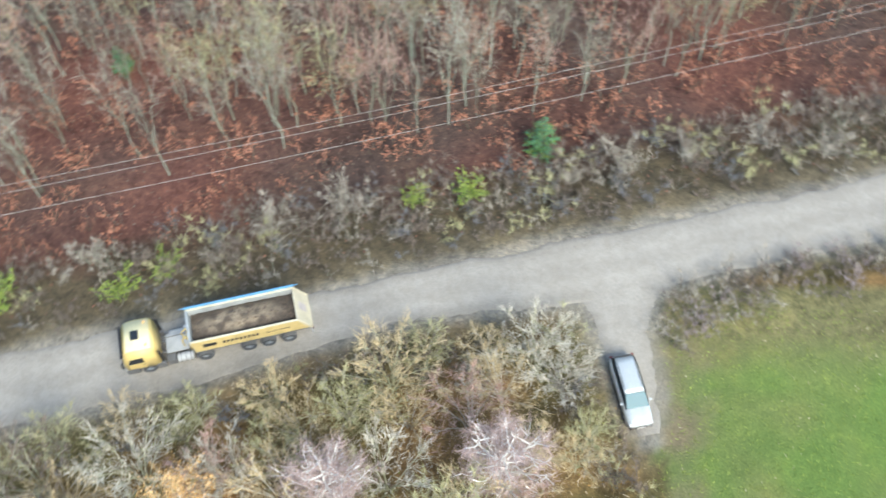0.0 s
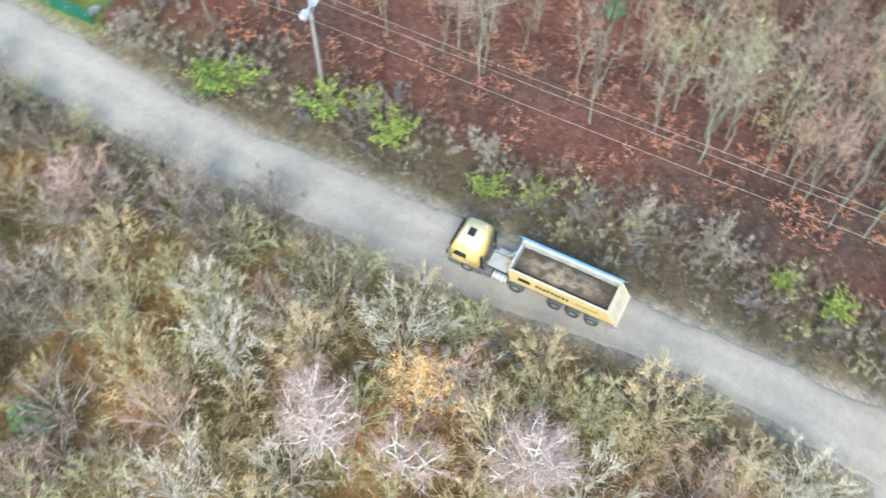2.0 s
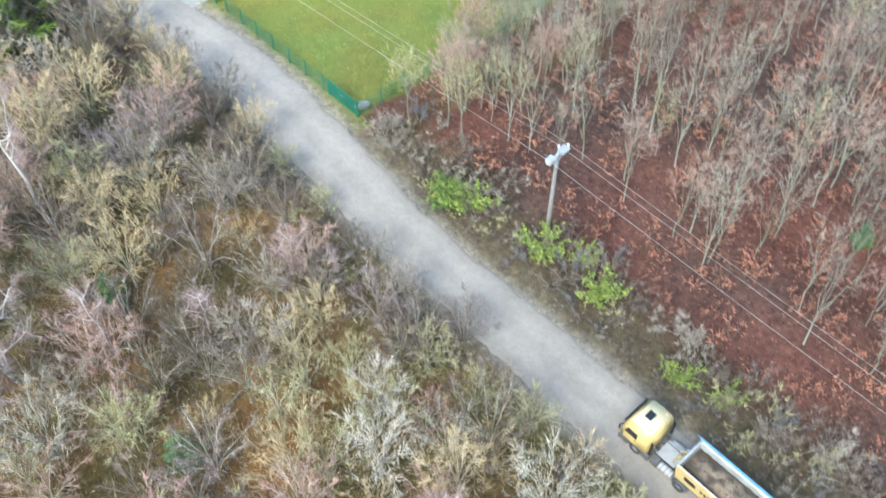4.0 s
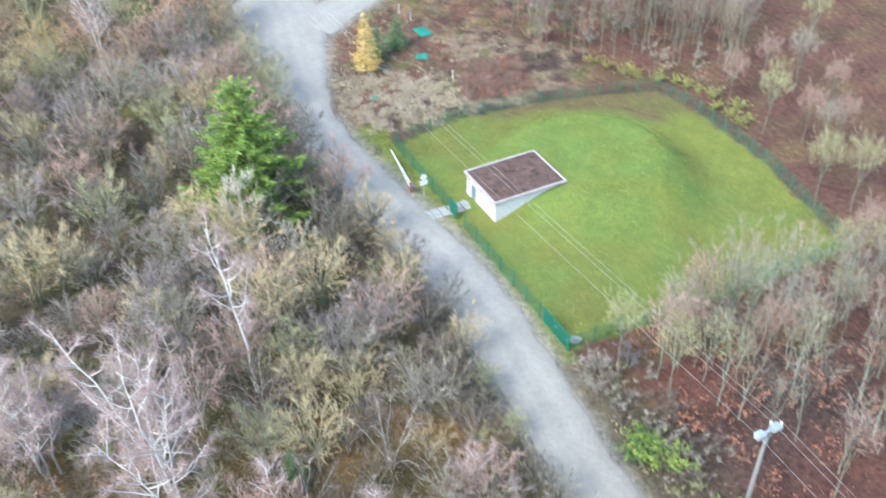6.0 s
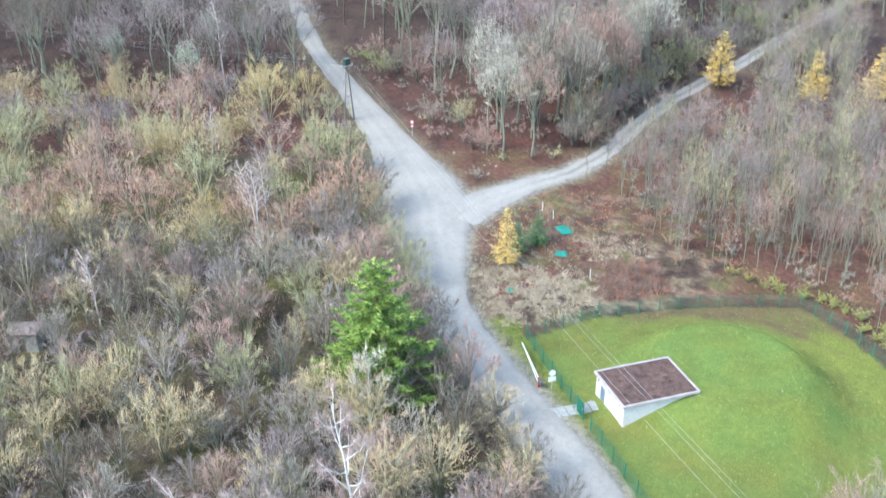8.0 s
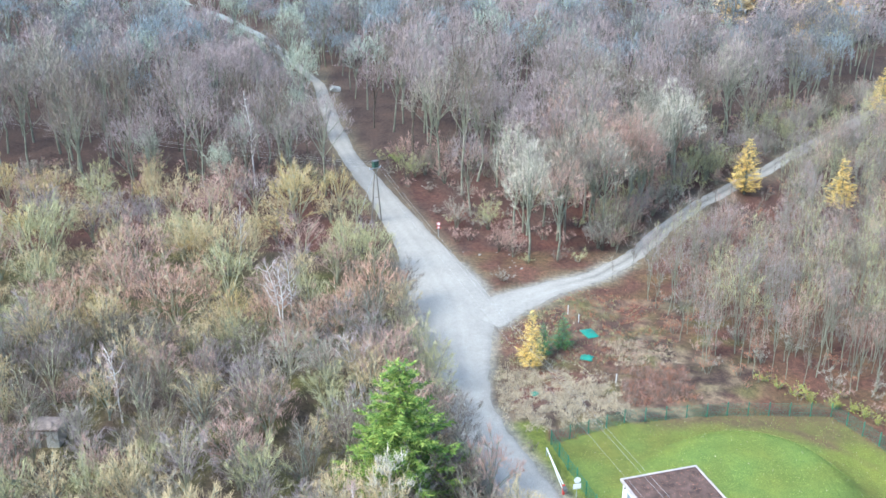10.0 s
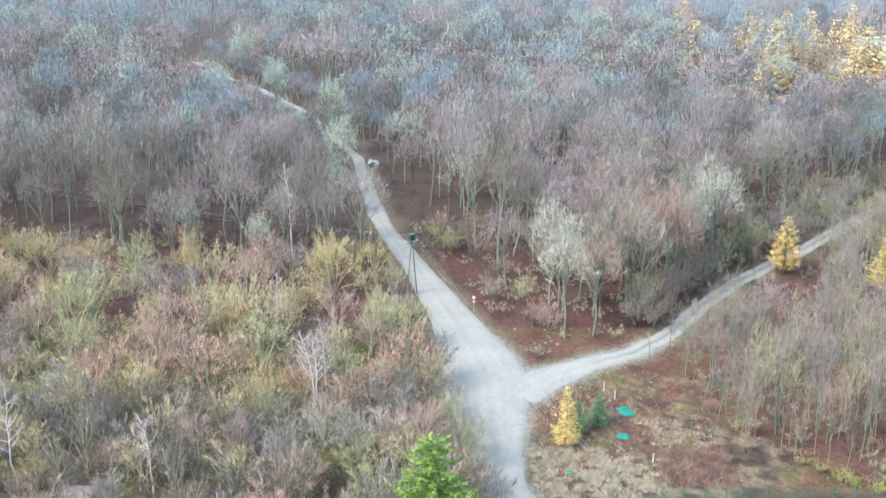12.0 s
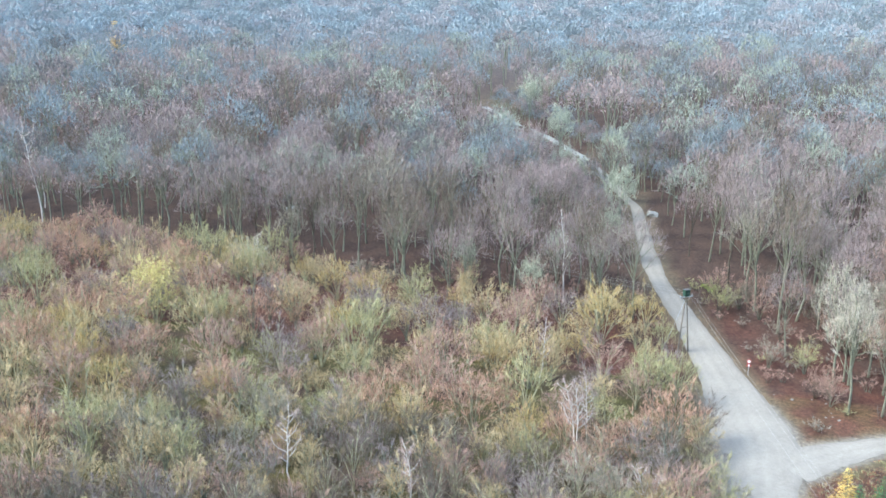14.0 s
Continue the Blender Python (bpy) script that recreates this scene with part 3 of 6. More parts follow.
def dome_tree(seed, height, radius, n, length, thick, stems=3, base=0.25, limbs=9, trunk=0.08, flat=0.75, spray=0.45, lumps=13, leaves=0, size=0.1):
    """A bare tree or tall shrub with a rounded, lumpy crown: stems fan out into limbs, and fine twigs point outwards all over it."""
    w = Wood(seed)
    g = w.g
    foot = np.array([0, 0, height * base])
    high = height * (1 - base)
    az = np.arange(lumps) * 2.4 + g.uniform(-0.4, 0.4, lumps)
    u = (np.arange(lumps) + 0.5) / lumps
    up = u ** 0.8
    spread_ = np.sqrt(np.clip(1 - (up * 0.93) ** 2, 0, 1)) * g.uniform(0.65, 1.1, lumps)
    mid = foot + np.stack([np.cos(az) * spread_ * radius * 0.78, np.sin(az) * spread_ * radius * 0.78, up * high * g.uniform(0.7, 0.95, lumps)], 1)
    for s in range(stems):
        a = s * 6.283 / stems + g.uniform(-0.5, 0.5)
        out = 0.0 if stems == 1 else 0.32
        top = np.array([math.cos(a) * radius * out, math.sin(a) * radius * out, height * 0.8])
        q = np.linspace(0, 1, 4)[:, None]
        axis = top * np.concatenate([q ** 1.2, q ** 1.2, q], 1)
        axis[1:, :2] += g.normal(0, 0.03 * height, (3, 2))
        axis[0, 2] = -0.15
        w.limb(axis, trunk, trunk * 0.25, 5 if stems == 1 else 3)
        for k in range(s, min(limbs, lumps), stems):
            t = g.uniform(0.25, 0.6)
            p0 = np.array([np.interp(t, q[:, 0], axis[:, i]) for i in range(3)])
            bend = (p0 + mid[k]) / 2 + np.array([0, 0, -0.08 * height]) + g.normal(0, 0.05 * radius, 3)
            w.limb([p0, bend, mid[k]], trunk * 0.5, trunk * 0.12, 3)
    i = g.randint(0, lumps, n)
    puff = g.normal(0, 1, (n, 3))
    p = mid[i] + puff * np.array([0.3, 0.3, 0.26 * flat]) * radius
    way = unit(unit(p - foot * 0.6) * 0.8 + puff * 0.25 + g.normal(0, spray, (n, 3)) + np.array([0, 0, 0.35]))
    w.twigs(p, p + way * length * g.uniform(0.5, 1.3, (n, 1)), thick)
    if leaves:
        j = g.randint(0, n, leaves)
        w.leaves(p[j] + way[j] * length * g.uniform(0, 1.2, (leaves, 1)) + g.normal(0, 0.12, (leaves, 3)), size, 2)
    return w


def fan_tree(seed, height, radius, foot=0.0, stems=9, side=6, twigs=7, length=0.8, thick=0.015, trunk=0.08, girth=0.05, flat=0.4, bend=1.5, loose=0.42, tip=0.3, shell=500, core=0.68):
    """A bare broad crown: limbs fan out from the foot or from the top of a trunk, each set with side branches that end in sprays of twigs."""
    w = Wood(seed)
    g = w.g
    low = foot * height
    head = np.array([*g.normal(0, 0.05 * low, 2), low])
    if foot:
        mid = head * 0.5 + np.array([*g.normal(0, 0.012 * height, 2), 0])
        w.limb([(0, 0, -0.2), mid, head, head + np.array([*g.normal(0, 0.04 * height, 2), height * 0.25])], trunk, trunk * 0.35, 5)
    q = np.linspace(0, 1, 5)[:, None]
    base, way, far = [], [], []
    for k in range(stems):
        a = k * 2.4 + g.uniform(-0.45, 0.45)
        out = math.sqrt((k + 0.5) / stems) * g.uniform(0.8, 1.15)
        high = (height - low) * (1 - flat * out * out) * g.uniform(0.82, 1.05)
        away = np.array([math.cos(a), math.sin(a), 0])
        c = head + away * (0.12 * (not foot) + radius * out * q ** bend) + np.array([0, 0, 1]) * high * (1.3 * q - 0.3 * q * q)
        if foot:
            c[:, 2] += g.uniform(-0.12, 0.1) * height * (1 - q[:, 0])
        c[1:] += np.cumsum(g.normal(0, 0.022 * high, (4, 3)), 0)
        if not foot:
            c[0, 2] = -0.15
        w.limb(c, girth * g.uniform(0.8, 1.15), girth * 0.22, 3)
        t = np.concatenate([g.uniform(tip, 1.0, side), [0.95, 1.0]])
        p = np.stack([np.interp(t, q[:, 0], c[:, i]) for i in range(3)], 1)
        along = unit(np.gradient(c, axis=0))
        d = np.stack([np.interp(t, q[:, 0], along[:, i]) for i in range(3)], 1)
        d = unit(d * 0.9 + away * 0.3 + g.normal(0, 0.5, d.shape) + np.array([0, 0, 0.12]))
        base.append(p)
        way.append(d)
        far.append(high * g.uniform(0.17, 0.34, len(t)) * (1.1 - 0.55 * t))
    base, way, far = np.concatenate(base), np.concatenate(way), np.concatenate(far)[:, None]
    w.twigs(base, base + way * far, girth * 0.48, 0)
    m = np.repeat(np.arange(len(base)), twigs)
    p = base[m] + way[m] * far[m] * g.uniform(0.15, 1.0, (len(m), 1)) + g.normal(0, 0.02 * radius, (len(m), 3))
    d = unit(way[m] + g.normal(0, loose, p.shape) + np.array([0, 0, 0.22]))
    w.twigs(p, p + d * length * g.uniform(0.45, 1.25, (len(m), 1)), thick)
    # the rounded outer haze, in uneven lobes
    a, out = g.uniform(0, 6.283, shell), np.sqrt(g.uniform(0, 1.05, shell))
    lobe = 0.86 + 0.14 * np.sin(a * 5 + seed) * np.sin(out * 7 + seed * 2)
    dome = np.stack([radius * out * np.cos(a), radius * out * np.sin(a), (height - low) * np.sqrt(np.clip(1.1 - (1 - (1 - flat) ** 2) * out * out, 0.05, 1)) * lobe], 1)
    p = head + dome * g.uniform(core, 1.0, (shell, 1)) ** np.array([[0.7, 0.7, 1.0]])
    d = unit(unit(dome) * 0.9 + g.normal(0, loose * 1.2, p.shape) + np.array([0, 0, 0.3]))
    w.twigs(p - d * length * 0.4, p + d * length * g.uniform(0.1, 0.8, (shell, 1)), thick)
    return w


def birch_tree(seed, height, lean, wide=3.2, clear=0.4, limbs=13, twigs=11, stems=(), rise=0.9, trunk=0.17):
    """A white birch: a bent trunk leaning as given, ascending limbs, drooping fine twigs; stems are further leans from the same foot."""
    w = Wood(seed)
    g = w.g
    base, way, far = [], [], []
    for n, (lx, ly, share_) in enumerate(((*lean, 1.0), *stems)):
        h = height * share_
        t = np.linspace(0, 1, 8)[:, None]
        axis = np.concatenate([lx * t ** 1.5, ly * t ** 1.5, h * t - 0.15 * (t < 0.01)], 1)
        axis[1:, :2] += np.cumsum(g.normal(0, 0.012 * h, (7, 2)), 0)
        w.limb(axis, trunk * share_, 0.025, 6)
        for k in range(limbs):
            u = clear + (0.97 - clear) * (k + g.uniform(0.1, 0.9)) / limbs
            p0 = np.array([np.interp(u, t[:, 0], axis[:, i]) for i in range(3)])
            a = k * 2.4 + n + g.uniform(-0.5, 0.5)
            away = np.array([math.cos(a), math.sin(a), 0])
            reach = wide * share_ * (1.15 - u) ** 0.6 * g.uniform(0.65, 1.15)
            q = np.linspace(0, 1, 5)[:, None]
            c = p0 + away * reach * q ** 0.9 + np.array([0, 0, 1]) * reach * rise * g.uniform(0.7, 1.3) * (0.5 * q + 0.6 * q * q)
            c[1:] += np.cumsum(g.normal(0, 0.05 * reach, (4, 3)), 0)
            w.limb(c, 0.045 + trunk * 0.42 * (1 - u), 0.018, 4)
            s = np.concatenate([g.uniform(0.25, 1, 6), [1.0]])
            p = np.stack([np.interp(s, q[:, 0], c[:, i]) for i in range(3)], 1)
            d = unit(away * 0.7 + g.normal(0, 0.5, p.shape) + np.array([0, 0, 0.6]))
            base.append(p)
            way.append(d)
            far.append(reach * g.uniform(0.25, 0.5, len(s)))
    base, way, far = np.concatenate(base), np.concatenate(way), np.concatenate(far)[:, None]
    w.twigs(base, base + way * far, 0.03, 0)
    m = np.repeat(np.arange(len(base)), twigs)
    p = base[m] + way[m] * far[m] * g.uniform(0.2, 1.0, (len(m), 1)) + g.normal(0, 0.12, (len(m), 3))
    d = unit(way[m] * 0.6 + g.normal(0, 0.6, p.shape))
    w.twigs(p, p + d * g.uniform(0.4, 1.2, (len(m), 1)), 0.013)
    return w


def conifer(seed, height, wide, tiers, n, thick=0.03, length=0.7, trunk=0.15, base=0.06, second=0.3, droop=0.25, full=0.8, uneven=0.6):
    """A needle tree: tiers of boughs, each set on both sides with drooping sprays."""
    w = Wood(seed)
    g = w.g
    w.limb([(0, 0, -0.1), (0.05, 0.03, height * 0.5), (0, 0, height)], trunk, 0.02, 6)
    pts, ways = [], []
    for k in range(tiers):
        u = base + (0.99 - base) * ((k + g.uniform(-0.3, 0.3)) / tiers)
        reach = wide * (1.05 - u) ** full * (0.55 + 0.45 * min(1, (u - base) * 6 + 0.4))
        m = int(5 + 4 * (1 - u))
        for j in range(m):
            a = j * 6.283 / m + k * 1.7 + g.uniform(-0.4, 0.4)
            L = reach * g.uniform(uneven, 1.15)
            out = np.array([math.cos(a), math.sin(a), 0])
            q = np.linspace(0, 1, 4)[:, None]
            c = np.array([0, 0, u * height]) + out * L * q + np.array([0, 0, 1]) * L * (-droop * q + 0.3 * q ** 2)
            w.limb(c, 0.04, 0.01, 3)
            cnt = max(4, int(n * L / (wide * tiers * 3.6)))
            t = g.uniform(0.12, 1.0, cnt)
            p = np.stack([np.interp(t, q[:, 0], c[:, i]) for i in range(3)], 1) + g.normal(0, 0.07, (cnt, 3))
            side = np.cross(out, (0, 0, 1)) * np.where(g.uniform(size=(cnt, 1)) < 0.5, -1, 1)
            pts.append(p)
            ways.append(unit(out * 0.7 + side * g.uniform(0.2, 1.0, (cnt, 1)) + g.normal(0, 0.25, (cnt, 3)) + np.array([0, 0, 0.05])) * length * g.uniform(0.5, 1.2, (cnt, 1)) * (0.5 + 0.6 * (1 - u)))
    p, d = np.concatenate(pts), np.concatenate(ways)
    two = g.uniform(size=len(p)) < second
    w.twigs(p[~two], p[~two] + d[~two], thick, 1)
    w.twigs(p[two], p[two] + d[two], thick, 2)
    return w


def bush(seed, height, wide, twigs=260, leaves=0, size=0.09, thick=0.018, upright=0.7, second=0.3, n=16, bends=5):
    """A many-stemmed bush of arching shoots, bare or in leaf."""
    w = Wood(seed)
    g = w.g
    az, out = g.uniform(0, 6.283, n), g.uniform(0.1, 1.0, n) ** 0.7
    spots = []
    for k in range(n):
        d = np.array([math.cos(az[k]), math.sin(az[k]), 0])
        q = np.linspace(0, 1, bends)[:, None]
        h = height * g.uniform(0.6, 1.0) * (1 - 0.35 * out[k])
        c = d * wide * (0.12 + out[k] * (q * 0.5 + q ** 2 * 0.45)) + np.array([0, 0, 1]) * h * (1.4 * q - 0.4 * q ** 2)
        c[1:] += np.cumsum(g.normal(0, 0.06 * height * 0.4, (bends - 1, 3)), 0)
        c[0, 2] = -0.1
        w.limb(c, 0.035 if height > 2 else 0.02, 0.008, 3)
        spots.append(c[1:])
    spots = np.concatenate(spots)
    i = g.randint(0, len(spots), twigs)
    b = spots[i] + g.normal(0, 0.1 * wide * 0.4, (twigs, 3))
    b[:, 2] = np.maximum(b[:, 2], 0.05)
    way = unit(g.normal(0, 0.6, (twigs, 3)) + b * np.array([0.35, 0.35, 0]) / wide + np.array([0, 0, upright]))
    tip = b + way * height * 0.28 * g.uniform(0.4, 1.2, (twigs, 1))
    w.twigs(b, tip, thick, 1 if not leaves else 0)
    if leaves:
        j = g.randint(0, twigs, leaves)
        p = b[j] + (tip[j] - b[j]) * g.uniform(0.2, 1.1, (leaves, 1)) + g.normal(0, 0.07 * wide * 0.5, (leaves, 3))
        p[:, 2] = np.maximum(p[:, 2], 0.06)
        two = g.uniform(size=leaves) < second
        w.leaves(p[~two], size, 1)
        w.leaves(p[two], size, 2)
    return w


def wood_meshes(w, names):
    """One mesh for the bark and one for the crown."""
    v, f, s = w.done()
    out = []
    for slots in ((0,), (1, 2)):
        keep = np.isin(s, slots)
        if not keep.any():
            out.append(None)
            continue
        ff = f[keep]
        used, inv = np.unique(ff.ravel(), return_inverse=True)
        me = bpy.data.meshes.new("trunk" if slots == (0,) else "crown")
        me.from_pydata(v[used].tolist(), [], inv.reshape(-1, 3).tolist())
        for k in slots:
            if k < len(names):
                me.materials.append(M[names[k]])
        me.polygons.foreach_set("material_index", (s[keep] - slots[0]).astype(np.int32))
        if slots == (0,):
            me.shade_smooth()
        out.append(me)
    return out


def plant(name, meshes, label, category, x, y, scale=1.0, turn=0.0, group="", stretch=1.0, sink=0.0, crown="crown", stem="trunk"):
    root = thing(name, label, category, pose(x, y, float(land(x, y)) - sink, 0, 0, turn) @ Matrix.Diagonal((scale, scale, scale * stretch, 1)), group)
    for me, n in zip(meshes, (stem, crown)):
        if me:
            o = new(n, me)
            o.parent = root
    return root


def scatter(name, kinds, spots, seed, label, category):
    """Many plants in one object, for woods that nobody could count. kinds: (wood, its material names); spots: x, y, kind, scale."""
    g = np.random.RandomState(seed)
    mats = []
    V, F, S, n = [], [], [], 0
    cache = [k[0].done() for k in kinds]
    x, y, kind, scale = (np.asarray(a) for a in spots)
    z = land(x, y)
    for i in range(len(x)):
        v, f, s = cache[kind[i]]
        names = kinds[kind[i]][1]
        names = [c if isinstance(c, str) else c[g.randint(len(c))] for c in names]
        slots = []
        for c in names:
            if c not in mats:
                mats.append(c)
            slots.append(mats.index(c))
        a = g.uniform(0, 6.283)
        c_, s_ = math.cos(a) * scale[i], math.sin(a) * scale[i]
        P = np.empty_like(v)
        P[:, 0] = v[:, 0] * c_ - v[:, 1] * s_ + x[i]
        P[:, 1] = v[:, 0] * s_ + v[:, 1] * c_ + y[i]
        P[:, 2] = v[:, 2] * scale[i] * g.uniform(0.88, 1.12) + z[i]
        V.append(P)
        F.append(f + n)
        S.append(np.array(slots)[np.minimum(s, len(slots) - 1)])
        n += len(v)
    ob = mesh_object(name, np.concatenate(V), np.concatenate(F), mats, np.concatenate(S))
    return tagged(ob, label, category, kind="stuff")


def sow(x0, x1, y0, y1, gap, seed, keep):
    """Uneven positions about gap apart, where keep(x, y) holds."""
    g = np.random.RandomState(seed)
    X, Y = np.meshgrid(np.arange(x0, x1, gap), np.arange(y0, y1, gap))
    x = X.ravel() + g.uniform(-0.48, 0.48, X.size) * gap
    y = Y.ravel() + g.uniform(-0.48, 0.48, X.size) * gap
    k = keep(x, y)
    return x[k], y[k]


LINE_Y = lambda x: np.interp(x, (-165, -39.7, 120), (-10.5, 30.8, 79))


def north_of(x, y):
    return y > (at(NORTH_EDGE, x) + at(SOUTH_EDGE, x)) / 2


def hole(x, y):
    """Open patches: the yard, the turning field and the cleared ground by the fork."""
    yard = inside(x, y, [(-97, 10), (-55, 20.5), (-60, 38), (-66, 57), (-85, 56), (-101, 51), (-105.5, 37)])
    field = ~north_of(x, y) & (x > 11.5 - 0.12 * (y - 26)) & (y < 34)
    clear = north_of(x, y) & (x < -96) & (x > -138) & (y < 35 + (x + 100) * 0.12) & (y > 0)
    hut_ = (np.abs(y + 43.2) < 2.2) & (np.abs(x + 94) < 2.2)
    return yard | field | clear | hut_


def tall_north(x, y):
    return north_of(x, y) & (y > LINE_Y(x) + np.interp(x, (-25, 0), (5.5, 3.5))) & (road_gap(x, y) > 5) & ~hole(x, y)


def south_wood(x, y):
    return ~north_of(x, y) & (road_gap(x, y) > 1.6) & ~hole(x, y)


def open_view(x, y):
    """The stretch of land that lies open: near ground to the north, ever farther out towards the south-west."""
    a = np.degrees(np.arctan2(y, x)) % 360
    r = np.hypot(x, y)
    near = np.interp(a, (40, 60, 135, 150, 165, 180, 195, 210, 235), (26, 13, 8, 8, 8, 10, 16, 36, 90))
    return (r < 14) | ((r > near) & (a > 30) & (a < 232))


g = np.random.RandomState(7)
PALE = ["twig_grey", "twig_mauve", "twig_ochre", "twig_olive", "twig_brown", "twig_pink", "twig_mauve", "twig_brown", "twig_ochre", "twig_brown"]
pole = [fan_tree(10 + k, 12.0 + k % 3, 1.9 + 0.15 * (k % 4), 0.26 + 0.05 * (k % 3), 6, 5, 6, 0.95, 0.013, trunk=0.08, girth=0.032, flat=0.5, bend=1.0, shell=150) for k in range(7)]
thicket = [fan_tree(30 + k, 5.2, 2.9, 0.0, 10, 7, 9, 0.65, 0.016, girth=0.055, flat=0.5, shell=430) for k in range(7)]
tall_thicket = [fan_tree(40 + k, 6.4, 2.6, 0.14, 10, 7, 9, 0.7, 0.016, trunk=0.1, girth=0.058, flat=0.4, shell=430) for k in range(4)]
mid_thicket = [fan_tree(90 + k, 7.4, 3.3, 0.08 * (k % 3), 11, 7, 9, 0.8, 0.02, trunk=0.13, girth=0.075, flat=0.5, shell=480) for k in range(6)]
far_thicket = [fan_tree(45 + k, 8.0, 4.2, 0.06 * (k % 2), 10, 5, 8, 0.85, 0.027, trunk=0.15, girth=0.085, flat=0.55, bend=1.3, shell=620) for k in range(7)]
scrub = [bush(50 + k, 2.2, 1.9, 260, thick=0.017, n=7, bends=3) for k in range(4)]
rust = [bush(60 + k, 2.6, 1.6, 40, 190, 0.08, n=4, bends=3) for k in range(3)]
tall = [fan_tree(70 + k, 23, 6.0, 0.4, 11, 5, 8, 1.2, 0.032, trunk=0.25, girth=0.1, flat=0.65, bend=0.95, shell=900, core=0.75) for k in range(6)]
tall_far = [fan_tree(75 + k, 23, 6.4, 0.42, 7, 4, 6, 1.2, 0.055, trunk=0.25, girth=0.11, flat=0.7, bend=0.95, shell=700, core=0.8) for k in range(6)]


def choice(n, kinds):
    return g.randint(0, kinds, n)


def heading(x, y):
    return np.degrees(np.arctan2(y, x)) % 360


def old_wood(x, y):
    """The tall wood: beyond the thicket, and between the road and the forest track."""
    beyond = x < -174 - np.clip(-y - 60, 0, 90) * 0.3
    wedge = north_of(x, y) & (x < -139)
    return beyond | wedge


def road_room(x, y):
    """How tall trees may stand, 0 to 1, in the thin low wood before the road's far bend."""
    a, r = heading(x, y), np.hypot(x, y)
    bend = np.interp(a, (188.0, 189.7, 190.9, 193.3, 195.5), (340, 360, 381, 421, 482))
    return np.where((a > 188.8) & (a < 196) & (r < bend + 5), np.clip((1 - r / bend) * 2.85, 0, 1), 1.0)


def track_side(x, y):
    """Metres to the right of the forest track."""
    return (y - np.interp(x, (-300, -213, -184, -160, -149.5, -136.5, -126), (160, 83.6, 58.3, 39.3, 33, 18.3, 6))) 


def behind_lawn(x, y):
    """A strip of open litter round the back of the fenced lawn."""
    return inside(x, y, [(-58, 52), (-66, 60), (-86, 60), (-101, 55), (-110, 38), (-100, 30), (-70, 45)])


def larch_room(x, y):
    """Open ground before and round the two larches in the young wood."""
    r = np.hypot(x, y)
    return (np.abs(heading(x, y) - 156.5) < 1.3) & (np.abs(r - 177) < 13) | (np.abs(heading(x, y) - 153.2) < 1.5) & (np.abs(r - 182) < 13)


# the young wood north of the power line
x, y = sow(-60, 75, 22, 110, 2.4, 1, lambda x, y: tall_north(x, y) & open_view(x, y) & (x > -57 - (y - 22) * 0.35) & (y < 82 + x * 0.25) & (np.random.RandomState(66).uniform(0, 1, np.shape(x)) > np.interp(x, (-25, -5), (0.4, 0.1))))
scatter("north_wood", [(t, [["bark", "bark", "bark_pale"], ["twig_grey", "twig_pink", "twig_brown", "twig_grey", "twig_olive"]]) for t in pole],
        (x, y, choice(len(x), 7), g.uniform(0.62, 1.0, len(x))), 2, "leafless young beech wood with grey-green stems", "woodland")
x, y = sow(-330, -55, 15, 190, 2.9, 3, lambda x, y: tall_north(x, y) & ~behind_lawn(x, y) & ~((x > -57 - (y - 22) * 0.35)) & (track_side(x, y) > 3.5) & (y < 60 - (x + 100) * 0.35) & (x > -235) & (heading(x, y) > 150) & ((np.abs(heading(x, y) - 161.7) > 2.4) | (np.abs(np.hypot(x, y) - 172) > 20)) & ~larch_room(x, y))
scatter("yard_wood", [(t, [["bark"], ["twig_mauve", "twig_brown", "twig_mauve", "twig_pink", "twig_brown", "twig_olive"]]) for t in pole],
        (x, y, choice(len(x), 7), g.uniform(0.7, 1.1, len(x))), 4, "leafless young wood behind the fenced lawn", "woodland")
x, y = sow(-240, -55, 15, 150, 3.6, 33, lambda x, y: tall_north(x, y) & (x < -62 - (y - 22) * 0.35) & (track_side(x, y) > 3) & (y < 60 - (x + 100) * 0.35) & (heading(x, y) > 150))
scatter("yard_wood_brush", [(t, [["bark"], c]) for t, c in zip(scrub + rust, (["twig_pink", "twig_grey", "twig_brown"],) * 4 + (["leaf_rust"],) * 3)],
        (x, y, choice(len(x), 7), g.uniform(0.5, 1.2, len(x))), 34, "rosy brush and rusty saplings under the young wood", "brush")
# the dense thicket south of the road, nearest stretch first
x, y = sow(-62, 14, -45, 34, 3.3, 5, lambda x, y: south_wood(x, y) & open_view(x, y) & (road_gap(x, y) > 1.7) & (strip_gap(x, y, DRIVE) > 3.6))
east = x + g.normal(0, 4, len(x)) > -30
for name, here, seed, tips, label in (
        ("south_thicket", east, 6, ["twig_silver", "twig_olive", "twig_ochre", "twig_olive", "twig_silver", "twig_pink", "twig_olive", "twig_ochre"], "dense bare thicket of olive, ochre and silvery shoots"),
        ("bend_thicket", ~east, 17, ["twig_brown", "twig_ochre", "twig_brown", "twig_grey", "twig_olive", "twig_brown", "twig_mauve", "twig_pink"], "dense bare thicket of grey and brown shoots")):
    n = int(here.sum())
    kind = np.where(g.uniform(size=n) < 0.3, 7 + choice(n, 4), choice(n, 7))
    scatter(name, [(t, [["limb_moss", "twig_silver", "twig_grey", "limb_moss"], tips]) for t in thicket + tall_thicket],
            (x[here], y[here], kind, np.minimum(g.uniform(0.6, 1.25, n), 0.3 + 0.2 * road_gap(x[here], y[here]))), seed, label, "thicket")
